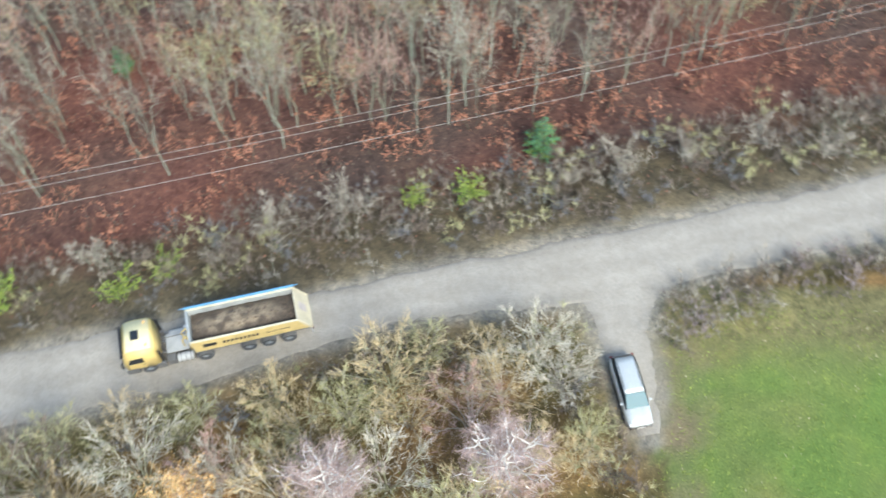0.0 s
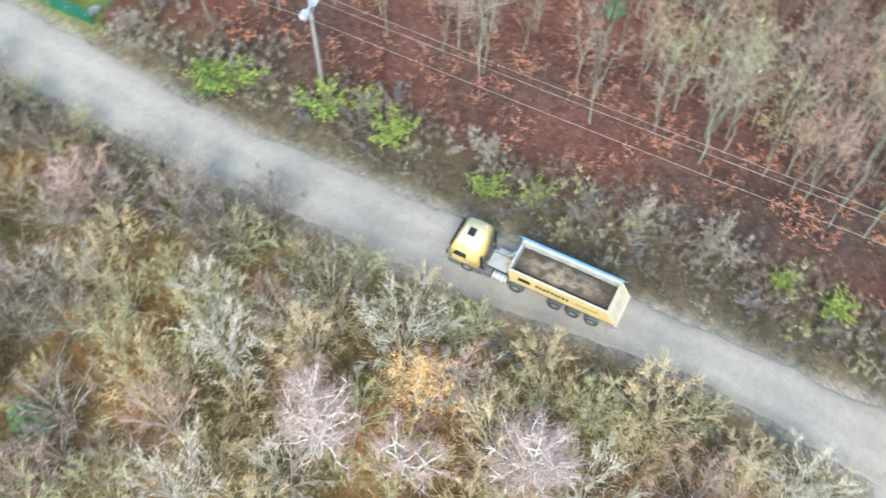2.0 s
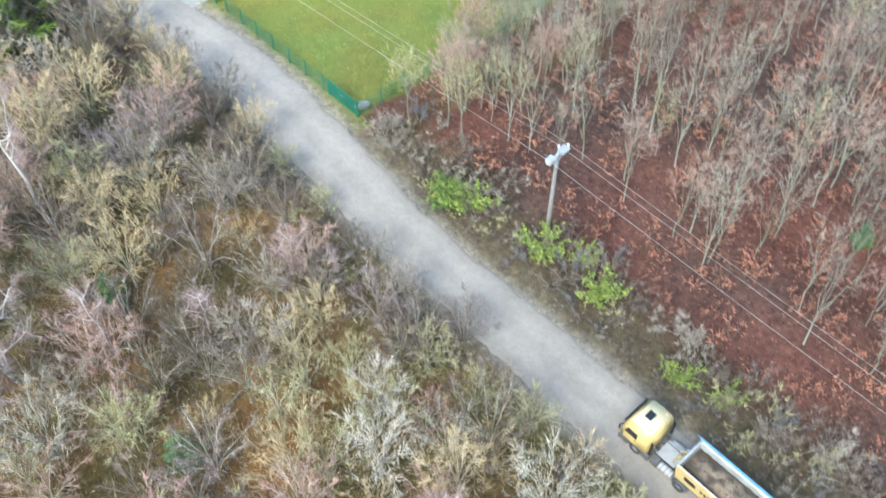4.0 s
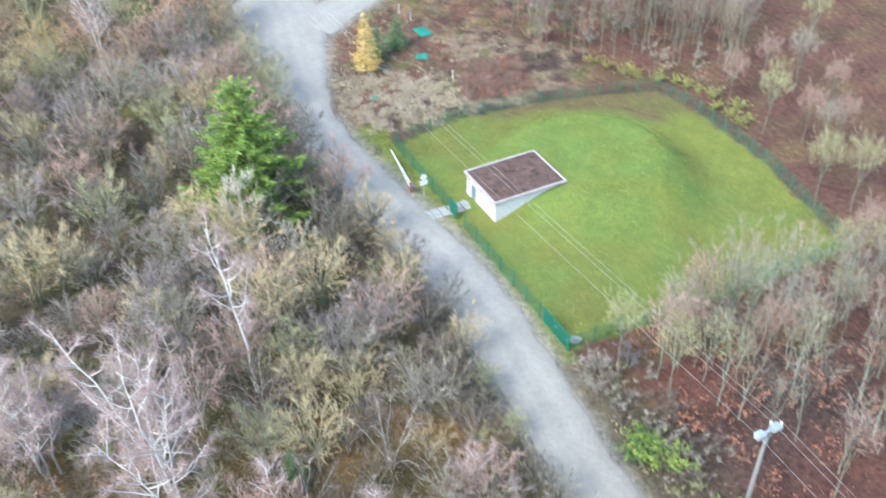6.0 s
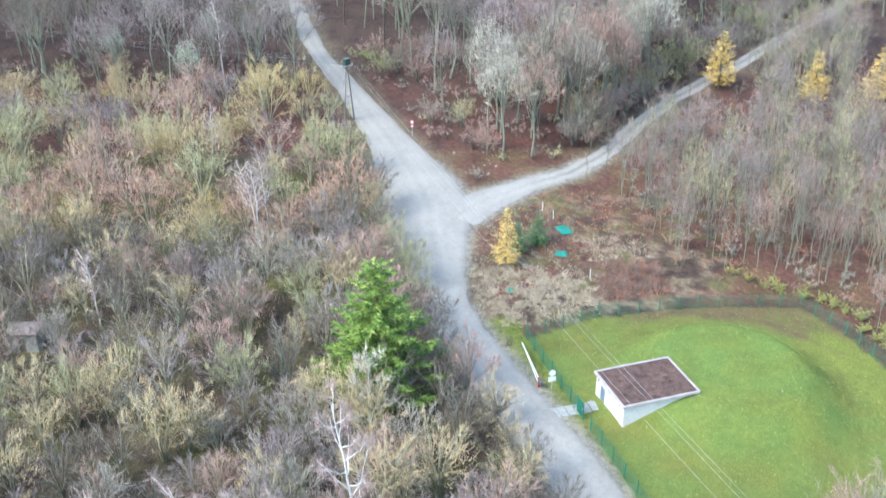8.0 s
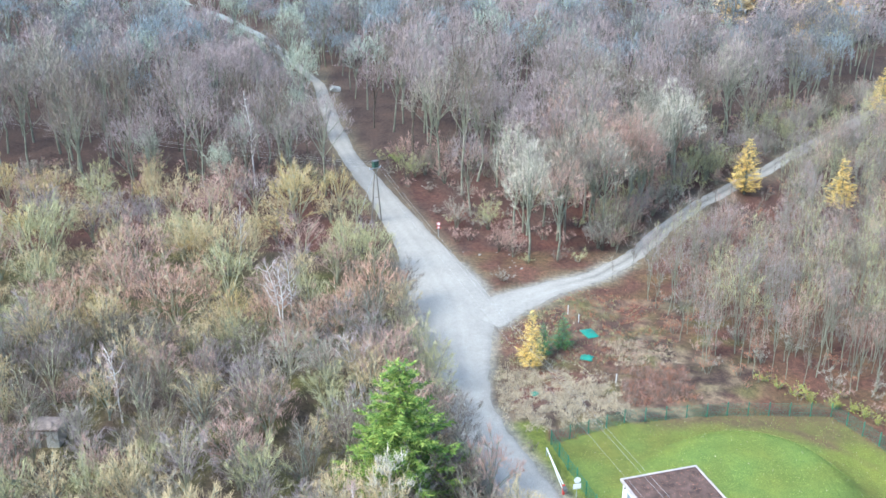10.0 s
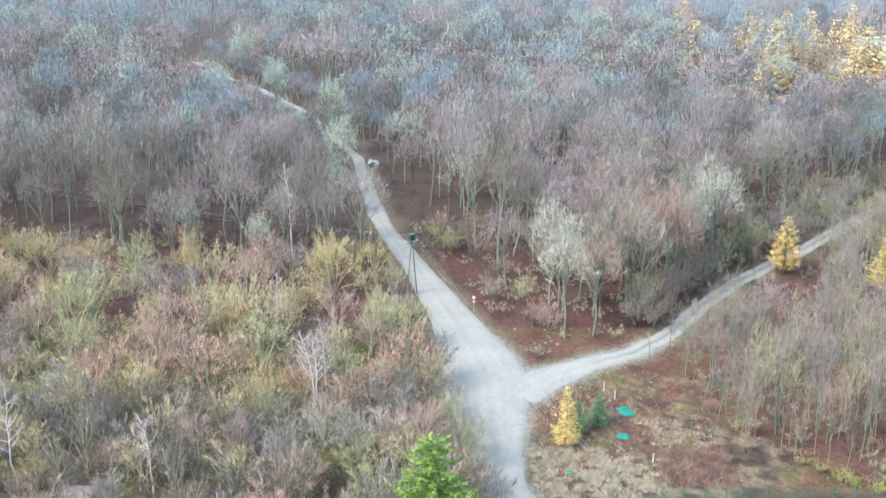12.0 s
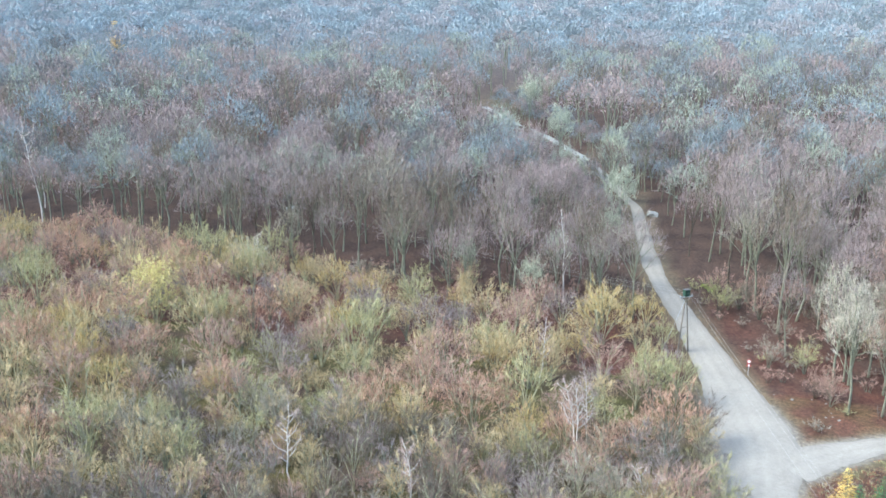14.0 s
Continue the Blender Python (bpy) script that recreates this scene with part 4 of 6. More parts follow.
x, y = sow(-116, -60, -80, 20, 4.2, 15, lambda x, y: south_wood(x, y) & open_view(x, y) & (road_gap(x, y) > 2.8))
scatter("roadside_thicket", [(t, [["limb_moss", "bark_pale", "bark", "limb_moss"], PALE]) for t in mid_thicket],
        (x, y, choice(len(x), 6), g.uniform(0.6, 1.2, len(x))), 16, "dense bare thicket of grey and ochre shoots", "thicket")
x, y = sow(-215, -116, -190, 8, 6.4, 25, lambda x, y: south_wood(x, y) & open_view(x, y) & (road_gap(x, y) > 3) & ~old_wood(x, y) & (heading(x, y) < 228))
x2, y2 = sow(-112, -60, -130, -79, 5.2, 26, lambda x, y: open_view(x, y) & (heading(x, y) < 232))
x, y = np.concatenate([x, x2]), np.concatenate([y, y2])
scatter("far_thicket", [(t, [["limb_moss", "bark", "limb_moss"], ["twig_ochre", "twig_pink", "twig_peach", "twig_olive", "twig_pink", "twig_mauve", "twig_gold", "twig_ochre", "twig_peach", "twig_olive"]]) for t in far_thicket],
        (x, y, choice(len(x), 7), 0.6 + 0.8 * g.uniform(0, 1, len(x)) ** 1.4), 26, "colourful bare thicket of rosy, ochre and olive shoots", "thicket")
# taller growth that hangs over the road's south edge
x = np.concatenate([np.arange(-34, -78, -5.0), np.arange(-79, -131, -3.6)]) + g.uniform(-1, 1, 9 + 15)
y = at(SOUTH_EDGE, x) - g.uniform(0.8, 2.0, len(x))
scatter("verge_trees", [(t, [["limb_moss", "bark", "twig_grey"], ["twig_pink", "twig_ochre", "twig_grey", "twig_brown", "twig_olive"]]) for t in mid_thicket],
        (x, y, choice(len(x), 6), g.uniform(0.6, 1.0, len(x)) * np.interp(x, (-80, -60), (1.0, 0.75))), 18, "bare bushy trees overhanging the gravel road", "thicket")
# low scrub along both sides of the road
x, y = sow(-100, 70, 0, 75, 1.45, 7, lambda x, y: open_view(x, y) & (road_gap(x, y) > 0.8) & (road_gap(x, y) < np.where(north_of(x, y), 7.0, 4)) & ~hole(x, y) & (wave(x, y, 9, 12) > 0.18))
scatter("roadside_scrub", [(t, [["bark", "bark_dark"], ["twig_grey", "twig_brown", "twig_brown", "twig_olive", "twig_brown", "twig_far_dark", "twig_brown"]]) for t in scrub],
        (x, y, choice(len(x), 4), g.uniform(0.6, 1.1, len(x)) * np.clip(road_gap(x, y) / 2.5, 0.5, 1)), 8, "low brown and olive scrub along the gravel road", "scrub")
x, y = sow(14.5, 60, 28, 50, 1.2, 21, lambda x, y: ~north_of(x, y) & (road_gap(x, y) > 0.5) & (road_gap(x, y) < 3.4))
scatter("field_hedge", [(t, [["bark_dark"], ["twig_brown", "twig_grey", "twig_mauve", "twig_grey", "twig_brown"]]) for t in scrub],
        (x, y, choice(len(x), 4), g.uniform(0.6, 1.0, len(x))), 22, "grey frost-nipped brush between road and field", "brush")
x, y = sow(-70, 70, 18, 85, 2.5, 23, lambda x, y: north_of(x, y) & open_view(x, y) & (road_gap(x, y) > 6.5) & ~hole(x, y) & (wave(x, y, 13, 14) > 0.27) & (y < LINE_Y(x) + 40))
scatter("rust_saplings", [(t, [["bark_dark"], ["leaf_rust"], ["leaf_rust"]]) for t in rust],
        (x, y, choice(len(x), 3), g.uniform(0.6, 1.3, len(x))), 24, "young beech saplings with rust-brown leaves", "saplings")
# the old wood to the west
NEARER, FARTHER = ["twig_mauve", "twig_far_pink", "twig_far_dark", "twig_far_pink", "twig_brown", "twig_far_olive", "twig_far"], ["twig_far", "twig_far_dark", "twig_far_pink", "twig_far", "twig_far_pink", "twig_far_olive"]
x, y = sow(-312, -136, -225, 170, 8.3, 9, lambda x, y: (np.hypot(x, y) < 318) & (road_gap(x, y) > np.where(x > -290, 6.0, 3.5)) & (road_room(x, y) > 0.2) & ((track_side(x, y) < -4) | (x < -228) & (track_side(x, y) > 5)) & old_wood(x, y) & (heading(x, y) < 227) & (y > -0.9 * x - 470))
r = np.hypot(x, y)
kind = np.where(r < 235, choice(len(x), 6), 6 + choice(len(x), 6))
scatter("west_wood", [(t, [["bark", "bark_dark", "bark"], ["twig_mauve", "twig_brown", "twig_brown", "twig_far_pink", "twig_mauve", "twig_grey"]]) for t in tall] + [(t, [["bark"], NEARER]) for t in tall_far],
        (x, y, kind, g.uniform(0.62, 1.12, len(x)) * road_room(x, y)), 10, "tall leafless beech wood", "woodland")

# brush between the trunks at the edge of the old wood
x, y = sow(-250, -128, -150, 112, 3.9, 27, lambda x, y: (road_gap(x, y) > 2.2) & (track_side(x, y) < -3) & (x < -128) & (old_wood(x, y) | (north_of(x, y) & (x < -132))) & (x > np.where(y > 20, -250, -205) + np.abs(y) * 0.1) & (wave(x, y, 16, 65) > 0.35) & (heading(x, y) < 225))
scatter("wood_edge_brush", [(t, [["bark", "bark_dark"], ["twig_pink", "twig_grey", "twig_brown", "twig_pink", "twig_olive"]]) for t in scrub[:2] + thicket[:1]],
        (x, y, choice(len(x), 3), g.uniform(0.7, 1.3, len(x))), 28, "rosy and grey brush under the edge of the old wood", "brush")

# brush and young trees that close in on the forest track
x, y = sow(-262, -150, 30, 150, 3.1, 29, lambda x, y: (np.abs(track_side(x, y) + 6.5) < 4.5) & (np.hypot(x + 180, y - 59.6) > 4.5))
kind = np.random.RandomState(37).randint(0, 6, len(x))
scatter("track_brush", [(t, [["bark", "limb_moss"], ["twig_mauve", "twig_pink", "twig_grey", "twig_olive", "twig_brown"]]) for t in scrub[:3] + mid_thicket[:3]],
        (x, y, kind, np.random.RandomState(38).uniform(0.6, 1.1, len(x)) * np.clip((np.abs(track_side(x, y)) - 0.5) / 5, 0.4, 1)), 39, "rosy brush and young trees beside the forest track", "brush")


far_tree = [fan_tree(80 + k, 23, 7.4, 0.45, 3, 1, 3, 1.2, 0.11, trunk=0.3, girth=0.14, flat=0.75, bend=0.9, shell=400, core=0.84) for k in range(6)]
distant_tree = [fan_tree(180 + k, 22, 7.8, 0.55, 1, 0, 1, 1.6, 0.24, trunk=0.3, girth=0.14, flat=0.75, bend=0.9, shell=260, core=0.88) for k in range(4)]
t, r = [], 312.0
while r < 1450:
    step = 13.2 * (r / 316) ** 0.6
    k = np.arange(147, 229, math.degrees(step / r))
    t.append(np.stack([np.radians(k + g.uniform(-0.45, 0.45, len(k)) * math.degrees(step / r)), r + g.uniform(-0.45, 0.45, len(k)) * step], 1))
    r += step
t, r = np.concatenate(t).T
x, y = r * np.cos(t), r * np.sin(t)
k = (road_gap(x, y) > 4.5) & (road_room(x, y) > 0.2)
x, y = x[k], y[k]
r = np.hypot(x, y)
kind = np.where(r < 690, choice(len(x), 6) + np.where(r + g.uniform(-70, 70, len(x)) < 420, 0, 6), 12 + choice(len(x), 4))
# The farther crowns take the twig colours that carry the haze.
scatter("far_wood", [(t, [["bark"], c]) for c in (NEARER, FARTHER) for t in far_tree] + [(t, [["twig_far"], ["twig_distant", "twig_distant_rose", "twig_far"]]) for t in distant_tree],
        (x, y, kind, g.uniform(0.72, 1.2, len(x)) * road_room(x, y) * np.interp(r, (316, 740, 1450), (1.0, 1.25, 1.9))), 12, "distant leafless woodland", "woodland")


x = np.repeat(np.arange(-300, -490, -3.2), 3) + g.uniform(-2, 2, 180)
y = at(NORTH_EDGE, x) + np.tile((3.5, 8.5, 14.5), 60) + g.uniform(-2, 2, 180)
scatter("bend_brush", [(t, [["bark"], ["twig_far_dark", "twig_far_pink", "twig_far"]]) for t in far_tree],
        (x, y, choice(len(x), 6), g.uniform(0.25, 0.5, len(x))), 13, "low dark brush behind the far bend of the road", "brush")


def distant_woods():
    """Wooded ridges out to the horizon, crown beside crown; distance haze is in the colour."""
    rows, cols = 190, 420
    t = np.radians(np.linspace(140, 236, cols))
    r = 1350 * 1.0055 ** np.arange(rows)
    T, R = np.meshgrid(t, r)
    x, y = R * np.cos(T), R * np.sin(T)
    I, J = np.meshgrid(np.arange(rows), np.arange(cols), indexing="ij")
    g_ = np.random.RandomState(33)
    cell = 4
    n, m = rows // cell + 3, cols // cell + 3
    ci, cj = (np.arange(n)[:, None] + g_.uniform(0, 1, (n, m))) * cell, (np.arange(m)[None] + g_.uniform(0, 1, (n, m))) * cell
    size, tone = g_.uniform(0.7, 1.25, (n, m)), g_.uniform(0, 1, (n, m))
    top, own = np.full(I.shape, -1.0), np.zeros(I.shape)
    for a in (-1, 0, 1):
        for b in (-1, 0, 1):
            p, q = np.clip(I // cell + a, 0, n - 1), np.clip(J // cell + b, 0, m - 1)
            d = np.hypot(I - ci[p, q], J - cj[p, q]) / (cell * 0.85 * size[p, q])
            h = np.sqrt(np.clip(1 - d * d, 0, 1)) * size[p, q]
            own = np.where(h > top, tone[p, q], own)
            top = np.maximum(top, h)
    ridge = np.clip((R - 1300) / 1500, 0, 1) * (20 + 45 * wave(x, y, 1700, 31))
    z = 12 + ridge + R / 1350 * (9 * top + g_.normal(0, 3.0, R.shape))
    z[0] = 2
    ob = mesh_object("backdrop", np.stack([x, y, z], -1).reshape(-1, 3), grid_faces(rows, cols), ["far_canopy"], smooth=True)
    own = own.ravel()
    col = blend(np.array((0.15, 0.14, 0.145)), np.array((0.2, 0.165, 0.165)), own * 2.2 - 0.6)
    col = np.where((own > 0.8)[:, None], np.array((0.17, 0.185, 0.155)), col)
    # Crown tones blend to blue-grey farther out: haze put into the colour.
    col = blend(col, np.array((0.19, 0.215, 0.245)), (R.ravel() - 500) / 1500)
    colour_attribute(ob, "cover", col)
    return tagged(ob, "pale wooded ridges with distance haze in their colour", "distant woods", kind="structure")


distant_woods()

# undergrowth
w = Wood(77)
x, y = sow(-62, 14, -30, 34, 0.75, 31, lambda x, y: ~north_of(x, y) & (road_gap(x, y) > 0.5) & ~hole(x, y) & open_view(x, y) & (wave(x, y, 4, 41) > 0.25))
b = np.stack([x, y, land(x, y)], 1)
b = np.repeat(b, 2, 0) + g.normal(0, 0.2, (2 * len(b), 3)) * np.array([1, 1, 0])
w.twigs(b, b + unit(g.normal(0, 0.7, b.shape) + np.array([0, 0, 0.8])) * g.uniform(0.3, 0.9, (len(b), 1)), 0.022, 0)
q = b[::2] + g.normal(0, 0.3, (len(b[::2]), 3)) * np.array([1, 1, 0]) + np.array([0, 0, 0.12])
w.leaves(q[::5], 0.08, 1)
w.leaves(q[2::5], 0.08, 2)
v, f, s = w.done()
tagged(mesh_object("undergrowth", v, f, ["straw", "leaf_lime", "leaf_orange"], s), "dry stalks and scattered leaves under the thicket", "undergrowth", kind="stuff")
w = Wood(78)
x, y = sow(-62, 60, 18, 78, 0.62, 32, lambda x, y: north_of(x, y) & open_view(x, y) & ~hole(x, y) & (road_gap(x, y) > 2))
q = np.stack([x, y, land(x, y) + 0.05], 1)
w.leaves(q[::2], 0.12, 0)
w.leaves(q[1::2], 0.1, 1)
v, f, s = w.done()
tagged(mesh_object("leaf_litter", v, f, ["leaf_litter", "twig_brown"], s), "fallen rust-brown leaves on the wood's floor", "leaf litter", kind="stuff")


def turf(name, x, y, size, label, seed):
    """Blades of short grass in a few tones."""
    w = Wood(seed)
    b = np.stack([x, y, land(x, y) - 0.01], 1)
    b = np.repeat(b, 3, 0) + np.concatenate([w.g.normal(0, 0.1, (len(x) * 3, 2)), np.zeros((len(x) * 3, 1))], 1)
    tip = b + unit(w.g.normal(0, 0.6, b.shape) + np.array([0, 0, 0.8])) * size * w.g.uniform(0.5, 1.4, (len(b), 1))
    tone = w.g.uniform(size=len(b))
    for k, (lo, hi) in enumerate(((0, 0.82), (0.82, 0.97), (0.97, 1.0))):
        pick = (tone >= lo) & (tone < hi)
        w.twigs(b[pick], tip[pick], 0.03, k)
    v, f, s = w.done()
    return tagged(mesh_object(name, v, f, ["grass", "leaf_lime", "straw"], s), label, "grass", kind="stuff")


x, y = sow(-100, -57, 12, 53, 0.36, 35, lambda x, y: inside(x, y, COMPOUND) & (wave(x, y, 6, 63) > 0.25))
turf("lawn_grass", x, y, 0.13, "short bright green grass on the fenced mound", 36)
x, y = sow(13, 40, 10, 31, 0.4, 37, lambda x, y: ~north_of(x, y) & hole(x, y) & (road_gap(x, y) > 0.6))
turf("field_grass", x, y, 0.2, "muted green grass with dry stalks on the field", 38)

# ---- the lorry ----


def wheel(parent, x, y, r, wide, out):
    """Tyre, rim and hub, facing out along y."""
    b = bmesh.new()
    prof = [(r * 0.55, -0.5), (r * 0.93, -0.5), (r, -0.38), (r, 0.38), (r * 0.93, 0.5), (r * 0.55, 0.5)]
    n = 20
    rings = [[b.verts.new((math.cos(k * 6.2832 / n) * q, w * wide, math.sin(k * 6.2832 / n) * q)) for k in range(n)] for q, w in prof]
    for a, c in zip(rings, rings[1:] + rings[:1]):
        for k in range(n):
            b.faces.new((a[k], a[(k + 1) % n], c[(k + 1) % n], c[k]))
    bmesh.ops.recalc_face_normals(b, faces=b.faces)
    holder = part("wheel", rod((0, -wide * 0.3, 0), (0, wide * 0.3, 0), r * 0.3, 10), "chassis", parent)
    holder.matrix_basis = pose(x, y, r)
    part("tyre", b, "rubber", holder, "dusty black tyre", True)
    rim = rod((0, out * wide * 0.18, 0), (0, out * wide * 0.3, 0), r * 0.56, 18)
    rod((0, out * wide * 0.3, 0), (0, out * wide * 0.46, 0), r * 0.24, 12, rim, r * 0.17)
    for k in range(8):
        a = k * 0.785
        rod((math.cos(a) * r * 0.37, out * wide * 0.3, math.sin(a) * r * 0.37), (math.cos(a) * r * 0.37, out * wide * 0.36, math.sin(a) * r * 0.37), r * 0.05, 6, rim)
    part("rim", rim, "rim", holder, "grey steel rim with wheel nuts")
    return holder


def mudguard(parent, x, y0, y1, r, span):
    b = bmesh.new()
    n = 10
    rows = []
    for k in range(n + 1):
        a = math.pi / 2 - span + 2 * span * k / n
        rows.append([b.verts.new((x + math.cos(a) * q, y, r * 0.85 + math.sin(a) * q)) for y, q in ((y0, r + 0.1), (y1, r + 0.1), (y1, r + 0.14), (y0, r + 0.14))])
    for a, c in zip(rows, rows[1:]):
        for k in range(4):
            b.faces.new((a[k], a[(k + 1) % 4], c[(k + 1) % 4], c[k]))
    b.faces.new(rows[0])
    b.faces.new(rows[-1][::-1])
    bmesh.ops.recalc_face_normals(b, faces=b.faces)
    part("mudguard", b, "chassis", parent, "dusty dark plastic mudguard")


def lettering(words, size, m, material, parent):
    """Raised letters in the built-in font, as one mesh."""
    curve = bpy.data.curves.new("lettering", "FONT")
    curve.body, curve.size, curve.extrude = words, size, 0.004
    ob = new("scratch", curve)
    me = bpy.data.meshes.new_from_object(ob)
    bpy.data.objects.remove(ob)
    me.materials.clear()
    me.materials.append(M[material])
    o = new("lettering", me)
    o.parent, o.matrix_basis = parent, m
    return tagged(o, "black painted letters")


def lorry():
    """Tractor and tipping semi-trailer; x runs backwards from the bumper, negative, y to its left."""
    d = Vector((-0.968, -0.252, 0))
    turn = math.degrees(math.atan2(d.y, d.x))
    left = Vector((0.252, -0.968, 0))
    front = Vector((-20.45, 25.75, 0)) - left * 1.2 + d * 1.44
    t = thing("tipper_lorry", "dusty yellow tipper lorry with semi-trailer loaded with dark soil", "truck", pose(front.x, front.y, 0.03, 0, 0, turn))
    # cab
    shell = prism([(0.0, 0.75), (-0.02, 1.75), (-0.22, 2.72), (-0.55, 3.28), (-1.3, 3.42), (-2.2, 3.3), (-2.42, 2.95), (-2.42, 0.95), (-2.05, 0.75)], -1.22, 1.22, 0.13)
    cab = part("cab", shell, "truck_yellow", t, "yellow driver's cab", True)
    part("windscreen", prism([(0.03, 1.78), (-0.02, 1.78), (-0.22, 2.62), (-0.17, 2.62)], -1.08, 1.08, 0.01), "glass", cab, "dark raked windscreen")
    part("sun_visor", prism([(0.0, 2.62), (-0.2, 2.74), (-0.22, 2.7), (-0.02, 2.56)], -1.08, 1.08, 0.01), "black", cab, "dark sun visor")
    part("roof_panel", prism([(-0.5, 3.3), (-0.6, 3.34), (-1.3, 3.455), (-2.15, 3.34), (-2.2, 3.29)], -1.09, 1.09, 0.02), "cab_cream", cab, "pale cream-yellow cab roof", True)
    hatch = part("roof_hatch", box(-1.5, -0.34, 3.4, -0.95, 0.34, 3.5, 0.03), "black", cab, "dark tinted roof hatch")
    part("pane", box(-1.45, -0.29, 3.49, -1.0, 0.29, 3.515, 0.01), "glass", hatch)
    for s in (-1, 1):
        door = part("door", box(-1.45, s * 1.195, 1.05, -0.3, s * 1.245, 2.5, 0.02), "truck_yellow", cab)
        part("side_window", prism([(-0.33, 1.78), (-1.38, 1.78), (-1.38, 2.45), (-0.55, 2.45)], s * 1.235, s * 1.262, 0.008), "glass", door, "dark side window")
        part("handle", box(-1.4, s * 1.24, 1.5, -1.2, s * 1.275, 1.56, 0.01), "black", door)
        part("side_deflector", prism([(-2.42, 1.2), (-2.62, 1.2), (-2.62, 2.7), (-2.42, 2.95)], s * 1.18, s * 1.15, 0.01), "black", cab, "black side air deflector")
        arm = part("mirror", box(-0.04, s * 1.38 - 0.1, 1.8, 0.06, s * 1.38 + 0.1, 2.35, 0.04), "black", cab)
        part("mirror_arm", rod((-0.05, s * 1.16, 2.3), (0.0, s * 1.34, 2.25), 0.025, 6), "black", arm)
        part("headlamp", box(-0.02, s * 0.92 - 0.2, 0.62, 0.05, s * 0.92 + 0.2, 0.86, 0.03), "lamp_white", cab, "clear headlamp")
        part("entry_step", box(-0.85, s * 1.05, 0.4, -0.1, s * 1.26, 1.0, 0.03), "chassis", cab, "dusty dark entry steps")
        part("skirt", box(-2.6, s * 1.08, 0.42, -2.0, s * 1.26, 1.05, 0.02), "chassis", cab, "dark side skirt")
        part("beacon", rod((-1.9, s * 0.85, 3.32), (-1.9, s * 0.85, 3.52), 0.08, 10), "leaf_orange", cab, "orange roof beacon")
    part("bumper", box(-0.5, -1.24, 0.32, 0.06, 1.24, 0.78, 0.07), "chassis", cab, "dark grey bumper")
    part("grille", box(-0.02, -0.75, 0.85, 0.04, 0.75, 1.55, 0.02), "black", cab, "black radiator grille")
    # chassis
    beam = box(-6.6, -0.45, 0.75, -1.8, -0.33, 1.02, 0.015)
    box(-6.6, 0.33, 0.75, -1.8, 0.45, 1.02, 0.015, beam)
    for k in range(5):
        box(-2.4 - k, -0.4, 0.8, -2.28 - k, 0.4, 0.95, 0.01, beam)
    part("tractor_frame", beam, "chassis", t)
    part("deck_plate", box(-4.25, -0.78, 1.03, -2.75, 0.62, 1.09, 0.01), "steel", t, "grey chequer deck plate")
    part("battery_box", box(-3.3, 0.65, 0.45, -2.7, 1.2, 1.0, 0.03), "chassis", t)
    tank = part("fuel_tank", rod((-4.45, 0.92, 0.72), (-3.4, 0.92, 0.72), 0.32, 16), "steel", t, "ribbed silver fuel tank")
    for k in range(3):
        part("strap", rod((-3.6 - k * 0.33, 0.92, 0.72), (-3.65 - k * 0.33, 0.92, 0.72), 0.335, 16), "chassis", tank)
    part("air_tank", rod((-4.4, -0.92, 0.72), (-3.0, -0.92, 0.72), 0.3, 16), "steel", t, "silver air tank")
    part("coupling", rod((-5.2, 0, 1.02), (-5.2, 0, 1.2), 0.55, 20), "chassis", t)
    ladder = rod((-4.42, 0.1, 1.1), (-4.42, 0.1, 2.9), 0.045)
    for y in (0.1, 0.65):
        rod((-4.42, y, 1.1), (-4.42, y, 3.0), 0.045, 6, ladder)
        rod((-4.42, y, 3.0), (-4.1, y, 2.6), 0.045, 6, ladder)
        rod((-4.1, y, 2.6), (-4.1, y, 1.6), 0.045, 6, ladder)
    for k in range(6):
        rod((-4.42, 0.1, 1.3 + k * 0.28), (-4.42, 0.65, 1.3 + k * 0.28), 0.022, 6, ladder)
    part("ladder", ladder, "truck_yellow", t, "yellow access ladder")
    part("tipping_ram", rod((-4.4, -0.25, 1.2), (-4.4, -0.25, 2.7), 0.13, 12), "steel", t, "grey hydraulic ram")
    part("hose", rod((-2.95, -0.3, 1.6), (-4.4, -0.45, 1.35), 0.03), "chassis", t)
    # trailer frame
    beam = box(-12.3, -0.62, 1.0, -4.7, -0.48, 1.25, 0.015)
    box(-12.3, 0.48, 1.0, -4.7, 0.62, 1.25, 0.015, beam)
    for k in range(7):
        box(-5.2 - k * 1.15, -0.5, 1.02, -5.08 - k * 1.15, 0.5, 1.18, 0.01, beam)
    part("trailer_frame", beam, "chassis", t)
    # tub: outer skin, then a lining, with a leaning tailgate
    out = [(-4.62, 3.05), (-11.75, 3.05), (-12.5, 1.68), (-4.75, 1.58)]
    for s in (-1, 1):
        wall = part("tub_side", prism(out, s * 1.2, s * 1.28, 0.012), "tub_yellow", t, "pale yellow steel tub side")
        part("lining", prism([(-4.72, 3.0), (-11.68, 3.0), (-12.35, 1.7), (-4.8, 1.6)], s * 1.13, s * 1.198, 0.0), "tub_inside", wall, "scuffed pale inner wall")
        part("rim_rail", box(-11.78, s * 1.17, 3.0, -4.6, s * 1.31, 3.1, 0.02), "tub_cream", wall, "cream rim rail")
        part("lower_rail", prism([(-4.8, 1.42), (-12.5, 1.52), (-12.5, 1.66), (-4.8, 1.56)], s * 1.14, s * 1.25, 0.01), "chassis", wall)
